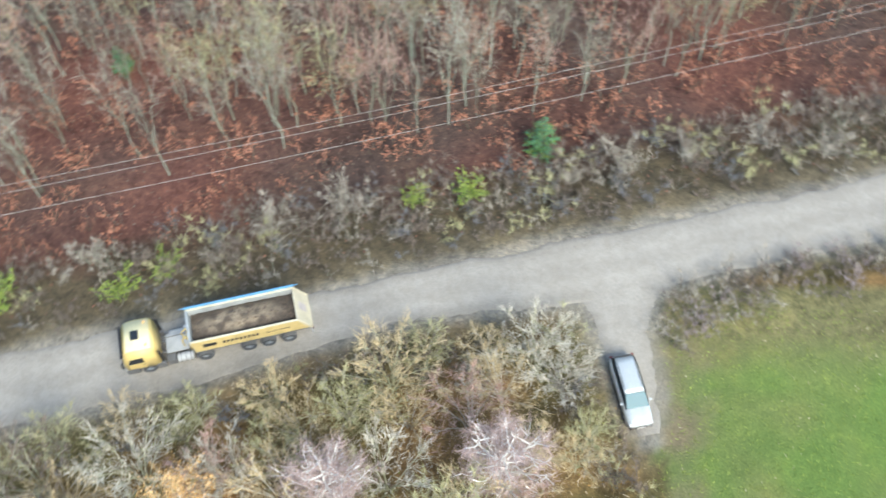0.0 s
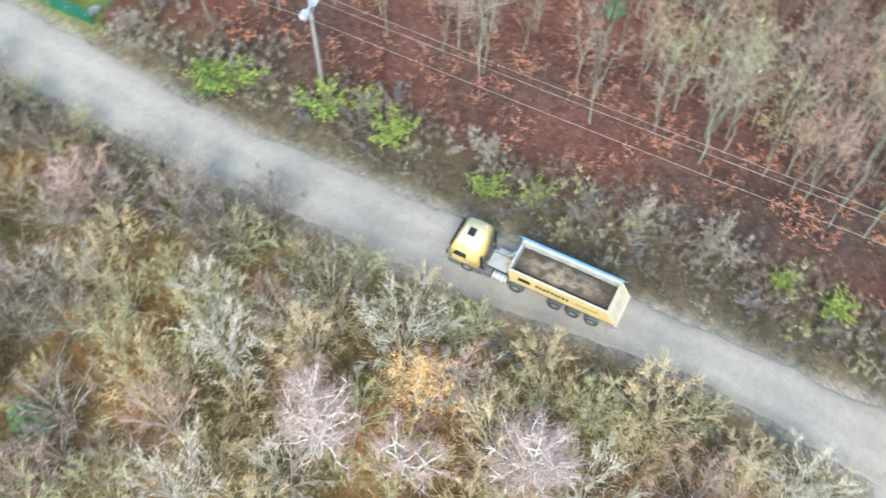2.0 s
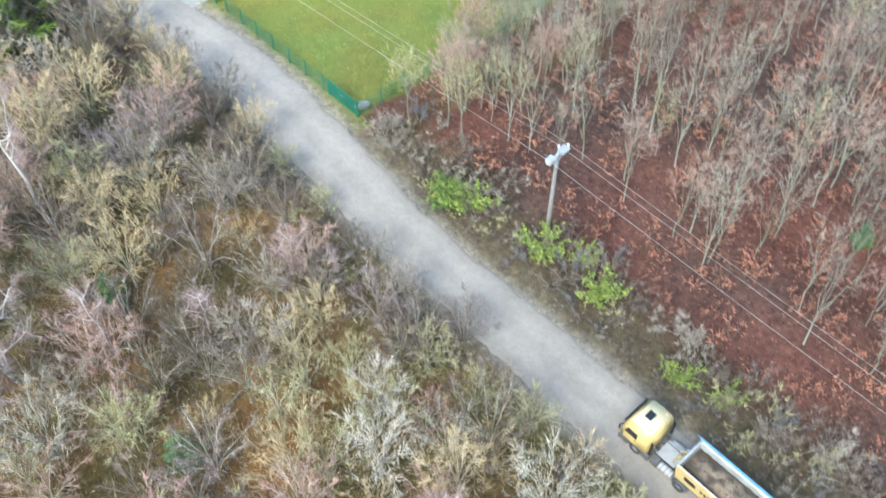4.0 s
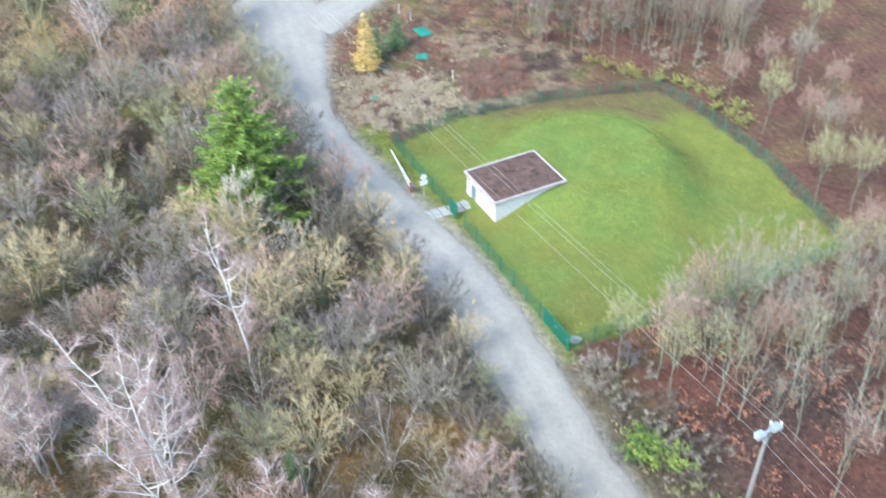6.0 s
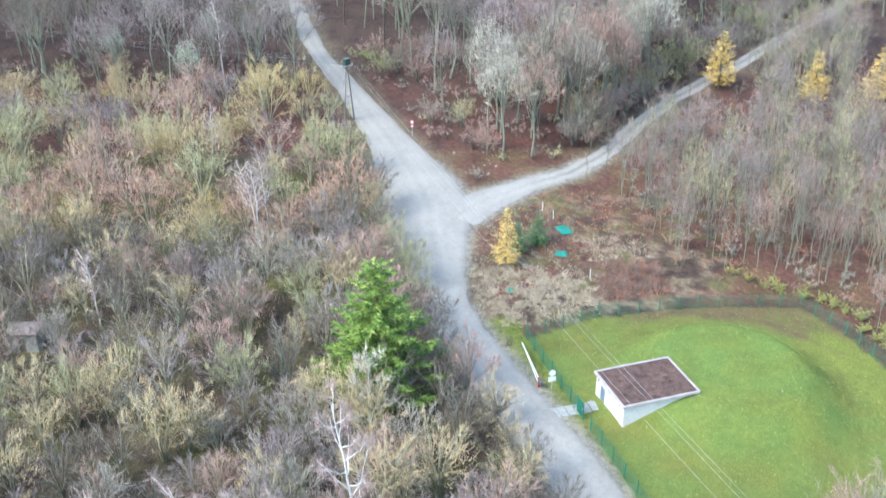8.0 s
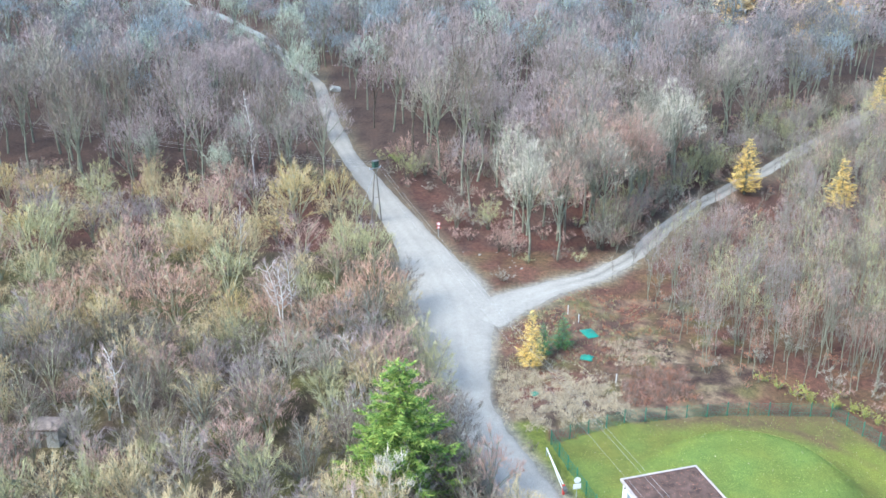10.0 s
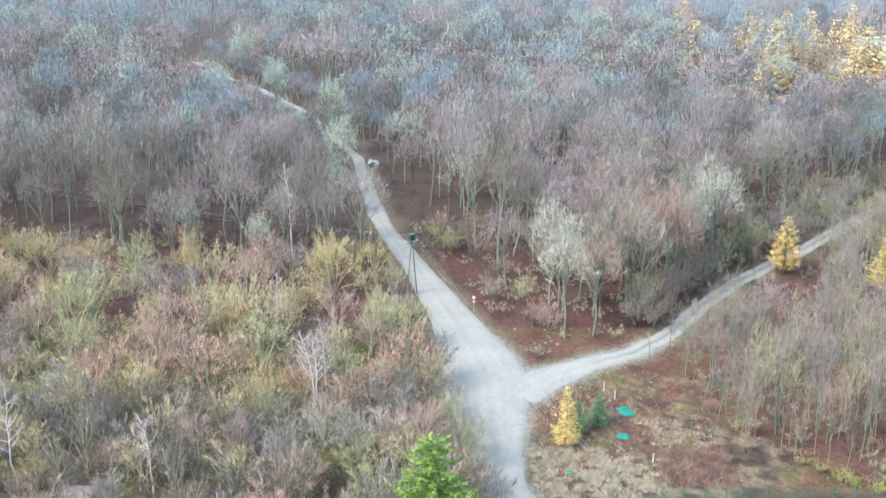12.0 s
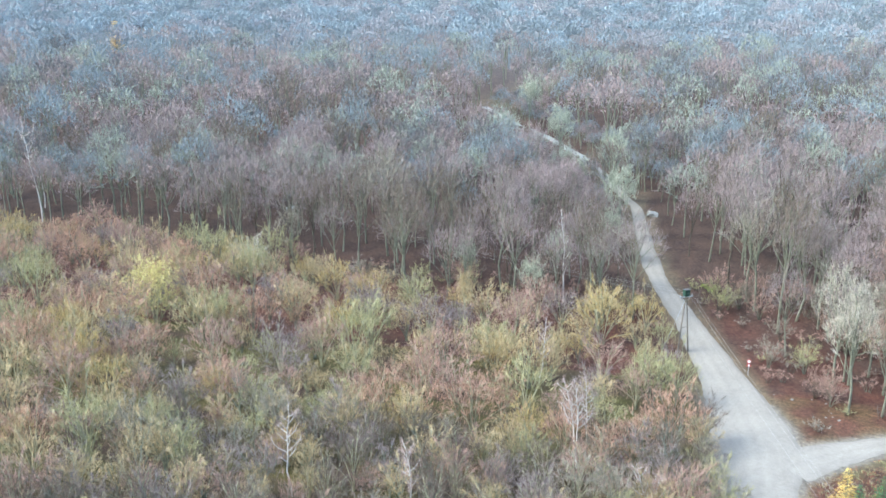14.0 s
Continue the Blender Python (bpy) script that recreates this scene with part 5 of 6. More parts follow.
    front_wall = part("tub_front", prism([(-4.55, 3.1), (-4.7, 3.1), (-4.85, 1.3), (-4.7, 1.3)], -1.198, 1.198, 0.012), "tub_inside", t, "pale front wall of the tub")
    gate = prism([(-11.72, 3.06), (-11.8, 3.1), (-12.6, 1.58), (-12.48, 1.54)], -1.3, 1.3, 0.012)
    gate = part("tailgate", gate, "tub_cream", t, "leaning cream tailgate")
    frame_bars = bmesh.new()
    for s in (-1, 1):
        rod((-11.82, s * 1.24, 3.08), (-12.62, s * 1.24, 1.58), 0.05, 6, frame_bars)
    rod((-12.62, -1.24, 1.58), (-12.62, 1.24, 1.58), 0.05, 6, frame_bars)
    part("gate_frame", frame_bars, "tub_cream", gate)
    b = box(-0.42, -0.3, -0.012, 0.42, 0.3, 0.012, 0.005)
    b.transform(Matrix.Translation((-12.22, 0, 2.34)) @ Euler((0, math.atan2(1.7, -0.92) + math.pi, 0)).to_matrix().to_4x4())
    part("emblem", b, "edge_metal", gate, "grey painted emblem")
    part("floor_plate", box(-12.5, -1.12, 1.36, -4.8, 1.12, 1.44, 0.0), "tub_inside", t)
    # the load
    n, m = 70, 26
    u, v = np.meshgrid(np.linspace(-11.9, -4.78, n), np.linspace(-1.12, 1.12, m), indexing="ij")
    heap = np.clip(1 - ((u + 8.3) / 3.75) ** 2, 0, 1) ** 0.5 * np.clip(1 - (v / 1.35) ** 2, 0, 1)
    z = 2.3 + 0.62 * heap + 0.1 * (wave(u, v, 1.3, 5) - 0.5) + 0.06 * (wave(u, v, 0.4, 6) - 0.5)
    z = np.maximum(z, 2.2)
    f = grid_faces(n, m)
    load = mesh_object("soil_load", np.stack([u, v, z], -1).reshape(-1, 3), f, ["soil"], smooth=True)
    glow = np.clip(1.35 - ((u + 8.0) / 2.9) ** 2 - ((v + 0.1) / 0.95) ** 2, 0, 1) * np.clip(wave(u, v, 1.6, 7) * 1.6 - 0.1, 0, 1)
    colour_attribute(load, "tone", blend(np.array((0.085, 0.066, 0.05)), np.array((0.27, 0.215, 0.15)), glow.ravel()))
    load.parent = t
    tagged(load, "heap of dark crumbly soil with a paler patch")
    lumps = bmesh.new()
    r = random.Random(3)
    for k in range(150):
        x, y = r.uniform(-11.4, -5.0), r.uniform(-0.95, 0.95)
        h = 2.3 + 0.62 * max(0, 1 - ((x + 8.3) / 3.75) ** 2) ** 0.5 * (1 - (y / 1.35) ** 2)
        s = r.uniform(0.03, 0.09)
        b = bmesh.new()
        bmesh.ops.create_icosphere(b, subdivisions=1, radius=s)
        for q in b.verts:
            q.co *= r.uniform(0.7, 1.2)
        b.transform(Matrix.Translation((x, y, h + 0.02)))
        join(lumps, b)
    tagged(part("clod_layer", lumps, "clod", load), kind="stuff")
    # rolled sheet along the far rim
    roll = part("sheet_roll", rod((-11.9, -1.33, 3.13), (-4.5, -1.33, 3.13), 0.09, 10), "tarp_blue", t, "rolled blue tarpaulin")
    part("roll_bar", rod((-12.2, -1.33, 3.16), (-4.2, -1.33, 3.16), 0.03, 6), "tarp_blue", roll)
    # the emblem and the name as plain shapes, then the trade in letters
    x = -5.35
    for w, h, gap_ in ((0.9, 0.42, 0.4), *(((0.17, 0.32, 0.11),) * 9)):
        part("letter_bar", box(x - w, 1.281, 2.3 - h / 2, x, 1.289, 2.3 + h / 2, 0.0), "black", t)
        x -= w + gap_
    lettering("BAUSTOFFE", 0.3, pose(x - 0.42, 1.285, 2.2, 90, 0, 180), "black", t)
    # wheels
    for s in (-1, 1):
        wheel(t, -1.44, s * 1.05, 0.5, 0.32, s)
        wheel(t, -5.2, s * 0.92, 0.5, 0.6, s)
        mudguard(t, -1.44, s * 0.85, s * 1.23, 0.5, 1.3)
        mudguard(t, -5.2, s * 0.6, s * 1.24, 0.5, 1.3)
        for x in (-8.15, -9.5, -10.9):
            wheel(t, x, s * 1.02, 0.5, 0.38, s)
            mudguard(t, x, s * 0.8, s * 1.25, 0.5, 1.0)
        part("tail_lamp", box(-12.66, s * 0.95 - 0.22, 1.05, -12.6, s * 0.95 + 0.22, 1.2, 0.02), "lamp_red", t, "red tail lamp cluster")
    part("rear_bar", box(-12.6, -1.2, 0.62, -12.5, 1.2, 0.78, 0.02), "steel", t)
    for x in (-1.44, -5.2, -8.15, -9.5, -10.9):
        part("axle", rod((x, -1.0, 0.5), (x, 1.0, 0.5), 0.08, 8), "chassis", t)
    return t


# ---- the parked car ----


def car():
    """A silver estate car; x runs backwards from the nose, y to its left."""
    rear, nose = Vector((11.15, 27.0, 0)), Vector((12.15, 22.15, 0))
    d = (nose - rear).normalized()
    t = thing("estate_car", "silver estate car standing on the gravel turning", "car", pose(nose.x, nose.y, 0.02, 0, 0, math.degrees(math.atan2(d.y, d.x))))

    def loft(sections, bevel):
        """Cross-sections along x: half width low, half width high, z low, z high."""
        b = bmesh.new()
        rings = []
        for x, w0, w1, z0, z1 in sections:
            rings.append([b.verts.new(p) for p in ((x, -w0, z0), (x, -w0, z0 + (z1 - z0) * 0.55), (x, -w1, z1), (x, -w1 * 0.5, z1 + 0.03), (x, w1 * 0.5, z1 + 0.03), (x, w1, z1), (x, w0, z0 + (z1 - z0) * 0.55), (x, w0, z0))])
        for a, c in zip(rings, rings[1:]):
            for k in range(8):
                b.faces.new((a[k], a[(k + 1) % 8], c[(k + 1) % 8], c[k]))
        b.faces.new(rings[0])
        b.faces.new(rings[-1][::-1])
        bmesh.ops.recalc_face_normals(b, faces=b.faces)
        return b
    body = loft([(0.0, 0.55, 0.5, 0.3, 0.62), (-0.12, 0.78, 0.68, 0.22, 0.74), (-0.5, 0.89, 0.78, 0.2, 0.86), (-1.35, 0.91, 0.84, 0.2, 0.98), (-2.4, 0.92, 0.86, 0.2, 1.0),
                 (-4.0, 0.92, 0.85, 0.2, 1.02), (-4.7, 0.88, 0.8, 0.24, 1.02), (-4.92, 0.8, 0.72, 0.32, 0.95)], 0.05)
    body = part("body", body, "car_paint", t, "silver painted bodywork", True)
    cabin = loft([(-1.15, 0.8, 0.72, 0.9, 0.99), (-1.95, 0.82, 0.64, 0.9, 1.4), (-2.4, 0.83, 0.66, 0.9, 1.46), (-4.1, 0.82, 0.64, 0.9, 1.46), (-4.55, 0.8, 0.6, 0.9, 1.36), (-4.85, 0.76, 0.62, 0.9, 1.0)], 0)
    part("side_glass", cabin, "glass", t, "dark window band", True)
    roof = loft([(-1.97, 0.63, 0.6, 1.4, 1.425), (-2.4, 0.67, 0.62, 1.44, 1.485), (-4.1, 0.66, 0.6, 1.44, 1.485), (-4.6, 0.6, 0.55, 1.35, 1.39)], 0)
    roof = part("roof", roof, "car_paint", t, "pale silver roof", True)
    for s in (-1, 1):
        part("roof_rail", rod((-2.3, s * 0.6, 1.52), (-4.3, s * 0.58, 1.5), 0.02, 6), "black", roof)
    b = bmesh.new()
    q = [b.verts.new(p) for p in ((-1.12, -0.74, 1.09), (-1.12, 0.74, 1.09), (-1.98, 0.64, 1.5), (-1.98, -0.64, 1.5), (-1.14, -0.74, 0.98), (-1.14, 0.74, 0.98), (-2.0, 0.64, 1.42), (-2.0, -0.64, 1.42))]
    for f in ((0, 1, 2, 3), (7, 6, 5, 4), (0, 4, 5, 1), (1, 5, 6, 2), (2, 6, 7, 3), (3, 7, 4, 0)):
        b.faces.new([q[k] for k in f])
    part("windscreen", b, "screen", t, "blue-tinted windscreen")
    part("rear_window", prism([(-4.6, 1.37), (-4.88, 1.05), (-4.86, 1.02), (-4.57, 1.34)], -0.55, 0.55), "glass", t)
    for s in (-1, 1):
        for x in (-0.92, -3.75):
            wheel(t, x, s * 0.8, 0.32, 0.22, s)
        part("mirror", box(-1.62, s * 0.98 - 0.1, 0.95, -1.48, s * 0.98 + 0.1, 1.1, 0.03), "car_paint", t)
        part("headlamp", box(-0.28, s * 0.66 - 0.14, 0.62, -0.06, s * 0.66 + 0.12, 0.76, 0.03), "lamp_white", t, "clear headlamp")
        part("tail_lamp", box(-4.96, s * 0.72 - 0.1, 0.75, -4.86, s * 0.72 + 0.1, 1.0, 0.02), "lamp_red", t, "red tail lamp")
        part("sill", box(-3.3, s * 0.9 - 0.04, 0.2, -1.4, s * 0.9 + 0.04, 0.36, 0.02), "black", t)
    part("grille", box(-0.08, -0.4, 0.42, 0.03, 0.4, 0.6, 0.02), "black", t)
    part("bumper", box(-0.25, -0.78, 0.22, 0.02, 0.78, 0.4, 0.05), "black", t)
    part("number_plate", box(0.02, -0.26, 0.34, 0.035, 0.26, 0.45, 0.0), "white_gloss", t)
    return t


lorry()
car()

# ---- the waterworks yard: hut, fence, gates ----


def hut():
    """A flat-roofed concrete portal set into the grass mound; local x along the front, y into the mound."""
    t = thing("hut", "white rendered flat-roofed hut set into a grass mound", "building", HUT)
    w, d, h = 6.0, 8.1, 2.72
    front = box(0, 0, -0.2, 0.95, 0.24, h, 0.01)
    box(1.95, 0, -0.2, w, 0.24, h, 0.01, front)
    box(0.95, 0.001, 2.08, 1.95, 0.239, h, 0.0, front)
    front = part("front_wall", front, "white_paint", t, "white rendered front wall")
    for x0 in (0, w - 0.24):
        part("side_wall", box(x0, 0.24, -0.2, x0 + 0.24, d, h, 0.01), "white_paint", t)
    part("back_wall", box(0.24, d - 0.24, -0.2, w - 0.24, d, h, 0.0), "white_paint", t)
    door = part("door", box(0.97, 0.08, 0.02, 1.93, 0.14, 2.06, 0.01), "door_blue", t, "grey-blue steel door")
    part("upper_panel", box(1.08, 0.065, 1.15, 1.82, 0.079, 1.95, 0.005), "door_blue", door)
    part("lower_panel", box(1.08, 0.065, 0.15, 1.82, 0.079, 1.02, 0.005), "door_blue", door)
    part("door_handle", rod((1.8, 0.03, 1.05), (1.66, 0.03, 1.05), 0.015), "steel", door)
    part("door_frame", box(0.95, -0.02, 2.06, 1.95, 0.1, 2.12, 0.0), "steel", t)
    for x in (2.6, 3.0, 4.9):
        part("vent", box(x, -0.03, 2.2, x + 0.28, -0.001, 2.36, 0.005), "chassis", t, "dark louvred vent")
    part("lamp", box(0.45, -0.12, 2.2, 0.6, -0.001, 2.4, 0.03), "black", t)
    part("base_strip", box(-0.02, -0.03, -0.1, w + 0.02, -0.001, 0.12, 0.0), "chassis", t)
    part("doorstep", box(0.6, -0.9, -0.15, 2.3, -0.031, 0.06, 0.02), "concrete", t)
    roof = part("roof", box(-0.25, -0.25, h + 0.003, w + 0.25, d + 0.25, h + 0.2, 0.01), "edge_metal", t, "flat roof slab with pale edges")
    part("felt", box(-0.02, -0.02, h + 0.201, w + 0.02, d + 0.02, h + 0.235, 0.0), "roof_felt", roof, "dark mossy roof felt")
    for a in ((-0.25, -0.25, w + 0.25, -0.05), (-0.25, d + 0.05, w + 0.25, d + 0.25), (-0.25, -0.049, -0.05, d + 0.049), (w + 0.05, -0.049, w + 0.25, d + 0.049)):
        part("roof_edge", box(a[0], a[1], h + 0.2, a[2], a[3], h + 0.3, 0.01), "edge_metal", roof, "pale metal roof edging")
    n = Wood(5)
    g_ = n.g
    spots = np.stack([g_.uniform(0.1, w - 0.1, 500), g_.uniform(0.1, d - 0.1, 500), np.full(500, h + 0.24)], 1)
    n.leaves(spots, 0.06, 0)
    v, f, s = n.done()
    moss = mesh_object("fallen_leaves", v, f, ["leaf_rust"])
    moss.parent = roof
    part("drain_spout", rod((w - 0.6, d - 0.7, h - 0.05), (w + 0.6, d - 0.7, h - 0.15), 0.05, 8), "chassis", t)
    return t


def fence_panel_mesh():
    b = bmesh.new()
    for k in range(24):
        x = 0.05 + k * 0.104
        box(x - 0.004, -0.004, 0.05, x + 0.004, 0.004, 1.75, 0.0, b)
    for k in range(8):
        z = 0.06 + k * 0.24
        box(0, -0.006, z - 0.005, 2.5, 0.006, z + 0.005, 0.0, b)
    return b


def fence():
    t = thing("mesh_fence", "green powder-coated steel mesh fence round the lawn", "fence", kind="")
    first_post = part("post", box(-0.045, -0.045, -0.1, 0.045, 0.045, 1.9, 0.008), "fence_green", t)
    first_panel = part("mesh_panel", fence_panel_mesh(), "fence_green", t)
    used = 0
    ring = COMPOUND + COMPOUND[:1]
    for i, ((x0, y0), (x1, y1)) in enumerate(zip(ring, ring[1:])):
        L = math.hypot(x1 - x0, y1 - y0)
        a = math.degrees(math.atan2(y1 - y0, x1 - x0))
        n = max(1, round(L / 2.5))
        for k in range(n):
            x, y = x0 + (x1 - x0) * k / n, y0 + (y1 - y0) * k / n
            s = k / n * L
            z = float(land(x, y))
            m = pose(x, y, z, 0, 0, a)
            if used == 0:
                first_post.matrix_basis = m
            else:
                share(first_post, t, m)
            gate_ = i == 0 and (14.0 < s < 15.3 or s > L - 4.6)
            if not gate_:
                mm = m @ Matrix.Diagonal((L / n / 2.5, 1, 1, 1))
                if used == 0:
                    first_panel.matrix_basis = mm
                else:
                    share(first_panel, t, mm)
            used += 1
    return t


def gate(name, label, x, y, turn, wide, high, leaves_):
    t = thing(name, label, "gate", pose(x, y, float(land(x, y)), 0, 0, turn))
    for k in range(leaves_ + 1):
        if k in (0, leaves_):
            part("gate_post", box(k * wide / leaves_ - 0.06, -0.06, -0.1, k * wide / leaves_ + 0.06, 0.06, high + 0.1, 0.01), "fence_green", t)
    for k in range(leaves_):
        x0, x1 = k * wide / leaves_ + 0.08, (k + 1) * wide / leaves_ - 0.08 + (0.06 if k + 1 < leaves_ else 0)
        f = box(x0, -0.025, 0.08, x1, 0.025, 0.14, 0.0)
        box(x0, -0.025, high - 0.06, x1, 0.025, high, 0.0, f)
        box(x0, -0.025, 0.14, x0 + 0.06, 0.025, high - 0.06, 0.0, f)
        box(x1 - 0.06, -0.025, 0.14, x1, 0.025, high - 0.06, 0.0, f)
        leaf = part("gate_leaf", f, "fence_green", t)
        bars = bmesh.new()
        n = int((x1 - x0) / 0.075)
        for j in range(1, n):
            xx = x0 + (x1 - x0) * j / n
            box(xx - 0.018, -0.018, 0.14, xx + 0.018, 0.018, high - 0.06, 0.0, bars)
        part("infill", bars, "fence_green", leaf, "closely set green bars")
        part("latch", box(x1 - 0.12, -0.06, 1.0, x1 - 0.02, 0.06, 1.18, 0.01), "steel", leaf)
    return t


def footpath():
    """Concrete slabs from the road to the hut's door."""
    t = thing("footpath", "pale concrete slab path from road to hut door", "path")
    a, b = Vector((-80.2, 14.0, 0)), Vector((-81.3, 18.9, 0))
    d = (b - a).normalized()
    n = 6
    first = None
    for k in range(n):
        for s in (0, 1):
            p = a + (b - a) * (k + 0.5) / n
            m = pose(p.x, p.y, float(land(p.x, p.y)) + 0.04, 0, 0, math.degrees(math.atan2(d.y, d.x))) @ pose(0, (s - 0.5) * 0.8, 0)
            if first is None:
                first = part("slab", box(-0.39, -0.39, -0.05, 0.39, 0.39, 0.03, 0.012), "concrete", t)
                first.matrix_basis = m
            else:
                share(first, t, m)
    return t


def round_sign(m, label, second):
    t = thing("road_sign", label, "sign", m)
    part("pole", rod((0, 0, -0.3), (0, 0, 2.75), 0.04, 8), "galvanised", t, "grey steel pole")
    d = rod((0.045, 0, 2.4), (0.065, 0, 2.4), 0.36, 20)
    disc = part("disc", d, "red_paint" if second == "triangle" else "white_gloss", t, "round sign plate")
    part("face", rod((0.066, 0, 2.4), (0.07, 0, 2.4), 0.26, 20), "white_gloss", disc)
    if second == "triangle":
        b = bmesh.new()
        for r, x0, x1 in ((0.5, 0.045, 0.06),):
            lo = [b.verts.new((x0, math.sin(k * 2.0944) * r, 1.75 + math.cos(k * 2.0944) * r * 0.9)) for k in range(3)]
            hi = [b.verts.new((x1, math.sin(k * 2.0944) * r, 1.75 + math.cos(k * 2.0944) * r * 0.9)) for k in range(3)]
            b.faces.new(lo)
            b.faces.new(hi[::-1])
            for k in range(3):
                b.faces.new((lo[k], hi[k], hi[(k + 1) % 3], lo[(k + 1) % 3]))
        bmesh.ops.recalc_face_normals(b, faces=b.faces)
        tri = part("triangle", b, "red_paint", t, "red-bordered triangular plate")
        b = bmesh.new()
        lo = [b.verts.new((x, math.sin(k * 2.0944) * 0.3, 1.72 + math.cos(k * 2.0944) * 0.27)) for x in (0.061, 0.066) for k in range(3)]
        b.faces.new(lo[:3])
        b.faces.new(lo[3:][::-1])
        for k in range(3):
            b.faces.new((lo[k], lo[3 + k], lo[3 + (k + 1) % 3], lo[(k + 1) % 3]))
        bmesh.ops.recalc_face_normals(b, faces=b.faces)
        part("face", b, "white_gloss", tri)
    else:
        part("plate", box(0.045, -0.42, 1.35, 0.065, 0.42, 1.98, 0.01), "white_gloss", t, "white rectangular plate")
    return t


def barrier():
    """A swing barrier stood open along the verge."""
    a, b = Vector((-84.9, 13.3, 0)), Vector((-91.9, 12.25, 0))
    d = b - a
    t = thing("swing_barrier", "white swing barrier with red post stood open beside the fence", "barrier", pose(a.x, a.y, float(land(a.x, a.y)), 0, 0, math.degrees(math.atan2(d.y, d.x))))
    L = d.length
    part("post", box(-0.12, -0.12, -0.2, 0.12, 0.12, 1.15, 0.02), "red_paint", t, "red steel post")
    part("boom", rod((0.1, 0, 1.02), (L, 0, 1.0), 0.065, 8), "white_gloss", t, "long white boom")
    part("brace", rod((0.1, 0.0, 0.35), (L * 0.93, 0, 0.96), 0.045, 8), "white_gloss", t)
    for k in range(4):
        x = L * (0.25 + 0.17 * k)
        part("strut", rod((x, 0, 0.35 + 0.61 * (x / (L * 0.93))), (x, 0, 1.0), 0.025, 6), "white_gloss", t)
    part("rest_post", rod((L - 0.15, 0, -0.2), (L - 0.15, 0, 0.94), 0.05, 8), "galvanised", t)
    part("counterweight", box(-0.75, -0.18, 0.75, -0.13, 0.18, 1.1, 0.03), "chassis", t)
    return t


hut()
fence()
gate("yard_gate", "green steel double gate in the mesh fence", -62.35, 21.62, 15.24, 3.9, 1.85, 2)
gate("foot_gate", "narrow green steel gate at the footpath", -80.45, 16.68, 15.24, 1.35, 1.9, 1)
footpath()
round_sign(pose(-84.0, 14.5, float(land(-84.0, 14.5)), 0, 0, 10), "pair of white road signs on a post by the fence", "plate")
round_sign(pose(-157.4, 0.6, float(land(-157.4, 0.6)), 0, 0, 5), "round and triangular red-bordered road signs on one post", "triangle")
barrier()

# ---- the power line ----


def insulator(parent, p):
    b = rod(p, (p[0], p[1], p[2] + 0.1), 0.03, 8)
    for k in range(3):
        rod((p[0], p[1], p[2] + 0.08 + k * 0.07), (p[0], p[1], p[2] + 0.12 + k * 0.07), 0.085, 10, b, 0.05)
    part("insulator", b, "white_gloss", parent, "pale ribbed insulator")


def line_pole(x, y, h, turn, a_frame):
    t = thing("power_pole", "wooden A-frame power pole with steel crossarm" if a_frame else "grey power pole with angled steel head", "utility pole", pose(x, y, float(land(x, y)), 0, 0, turn))
    if a_frame:
        for s in (-1, 1):
            part("leg", rod((0, s * 1.1, -0.4), (0, s * 0.12, h), 0.14, 10, None, 0.1), "wood", t, "dark weathered pole leg")
        part("cross_brace", rod((0, -0.62, h * 0.45), (0, 0.62, h * 0.45), 0.06, 8), "wood", t)
        tank = part("transformer", box(-0.4, -0.5, h + 0.15, 0.4, 0.5, h + 1.25, 0.05), "dark_green", t, "dark green transformer box")
        part("lid", box(-0.45, -0.55, h + 1.251, 0.45, 0.55, h + 1.32, 0.02), "chassis", tank)
        part("plate", box(0.401, -0.1, h + 0.3, 0.42, 0.1, h + 1.1, 0.0), "white_gloss", tank, "white upright plate")
        part("stay_wire", rod((0, 0.2, h - 0.5), (-3.5, 7.5, 0.1), 0.02, 5), "galvanised", t)
    else:
        part("shaft", rod((0, 0, -0.4), (0, 0, h), 0.19, 12, None, 0.13), "pole_grey", t, "grey weathered pole shaft")
        for s in (-1, 1):
            part("arm_plate", prism([(-0.2, h - 0.3), (0.2, h - 0.3), (0.32, h + 0.12), (-0.32, h + 0.12)], s * 0.4, s * 1.08, 0.02), "galvanised", t, "broad pale steel arm plate")
        part("head_box", box(-0.13, -0.13, h - 1.2, 0.13, 0.13, h - 0.55, 0.02), "galvanised", t)
    arm = part("crossarm", box(-0.09, -1.25, h - 0.12, 0.09, 1.25, h + 0.06, 0.02), "galvanised", t, "galvanised steel crossarm")
    for s in (-1, 1):
        part("arm_brace", rod((0, s * 0.9, h - 0.12), (0, s * 0.12, h - 0.85), 0.03, 6), "galvanised", arm)
    part("top_pin", rod((0, 0, h), (0, 0, h + 0.75), 0.05, 8), "galvanised", t)
    for p in ((0, -1.15, h + 0.06), (0, 1.15, h + 0.06), (0, 0, h + 0.75)):
        insulator(t, p)
    return t


POLES = [(95, 70.0, 9.3, False), (-39.6, 30.6, 9.1, False), (-164.6, -10.4, 10.0, True), (-205, -105, 10.0, False)]


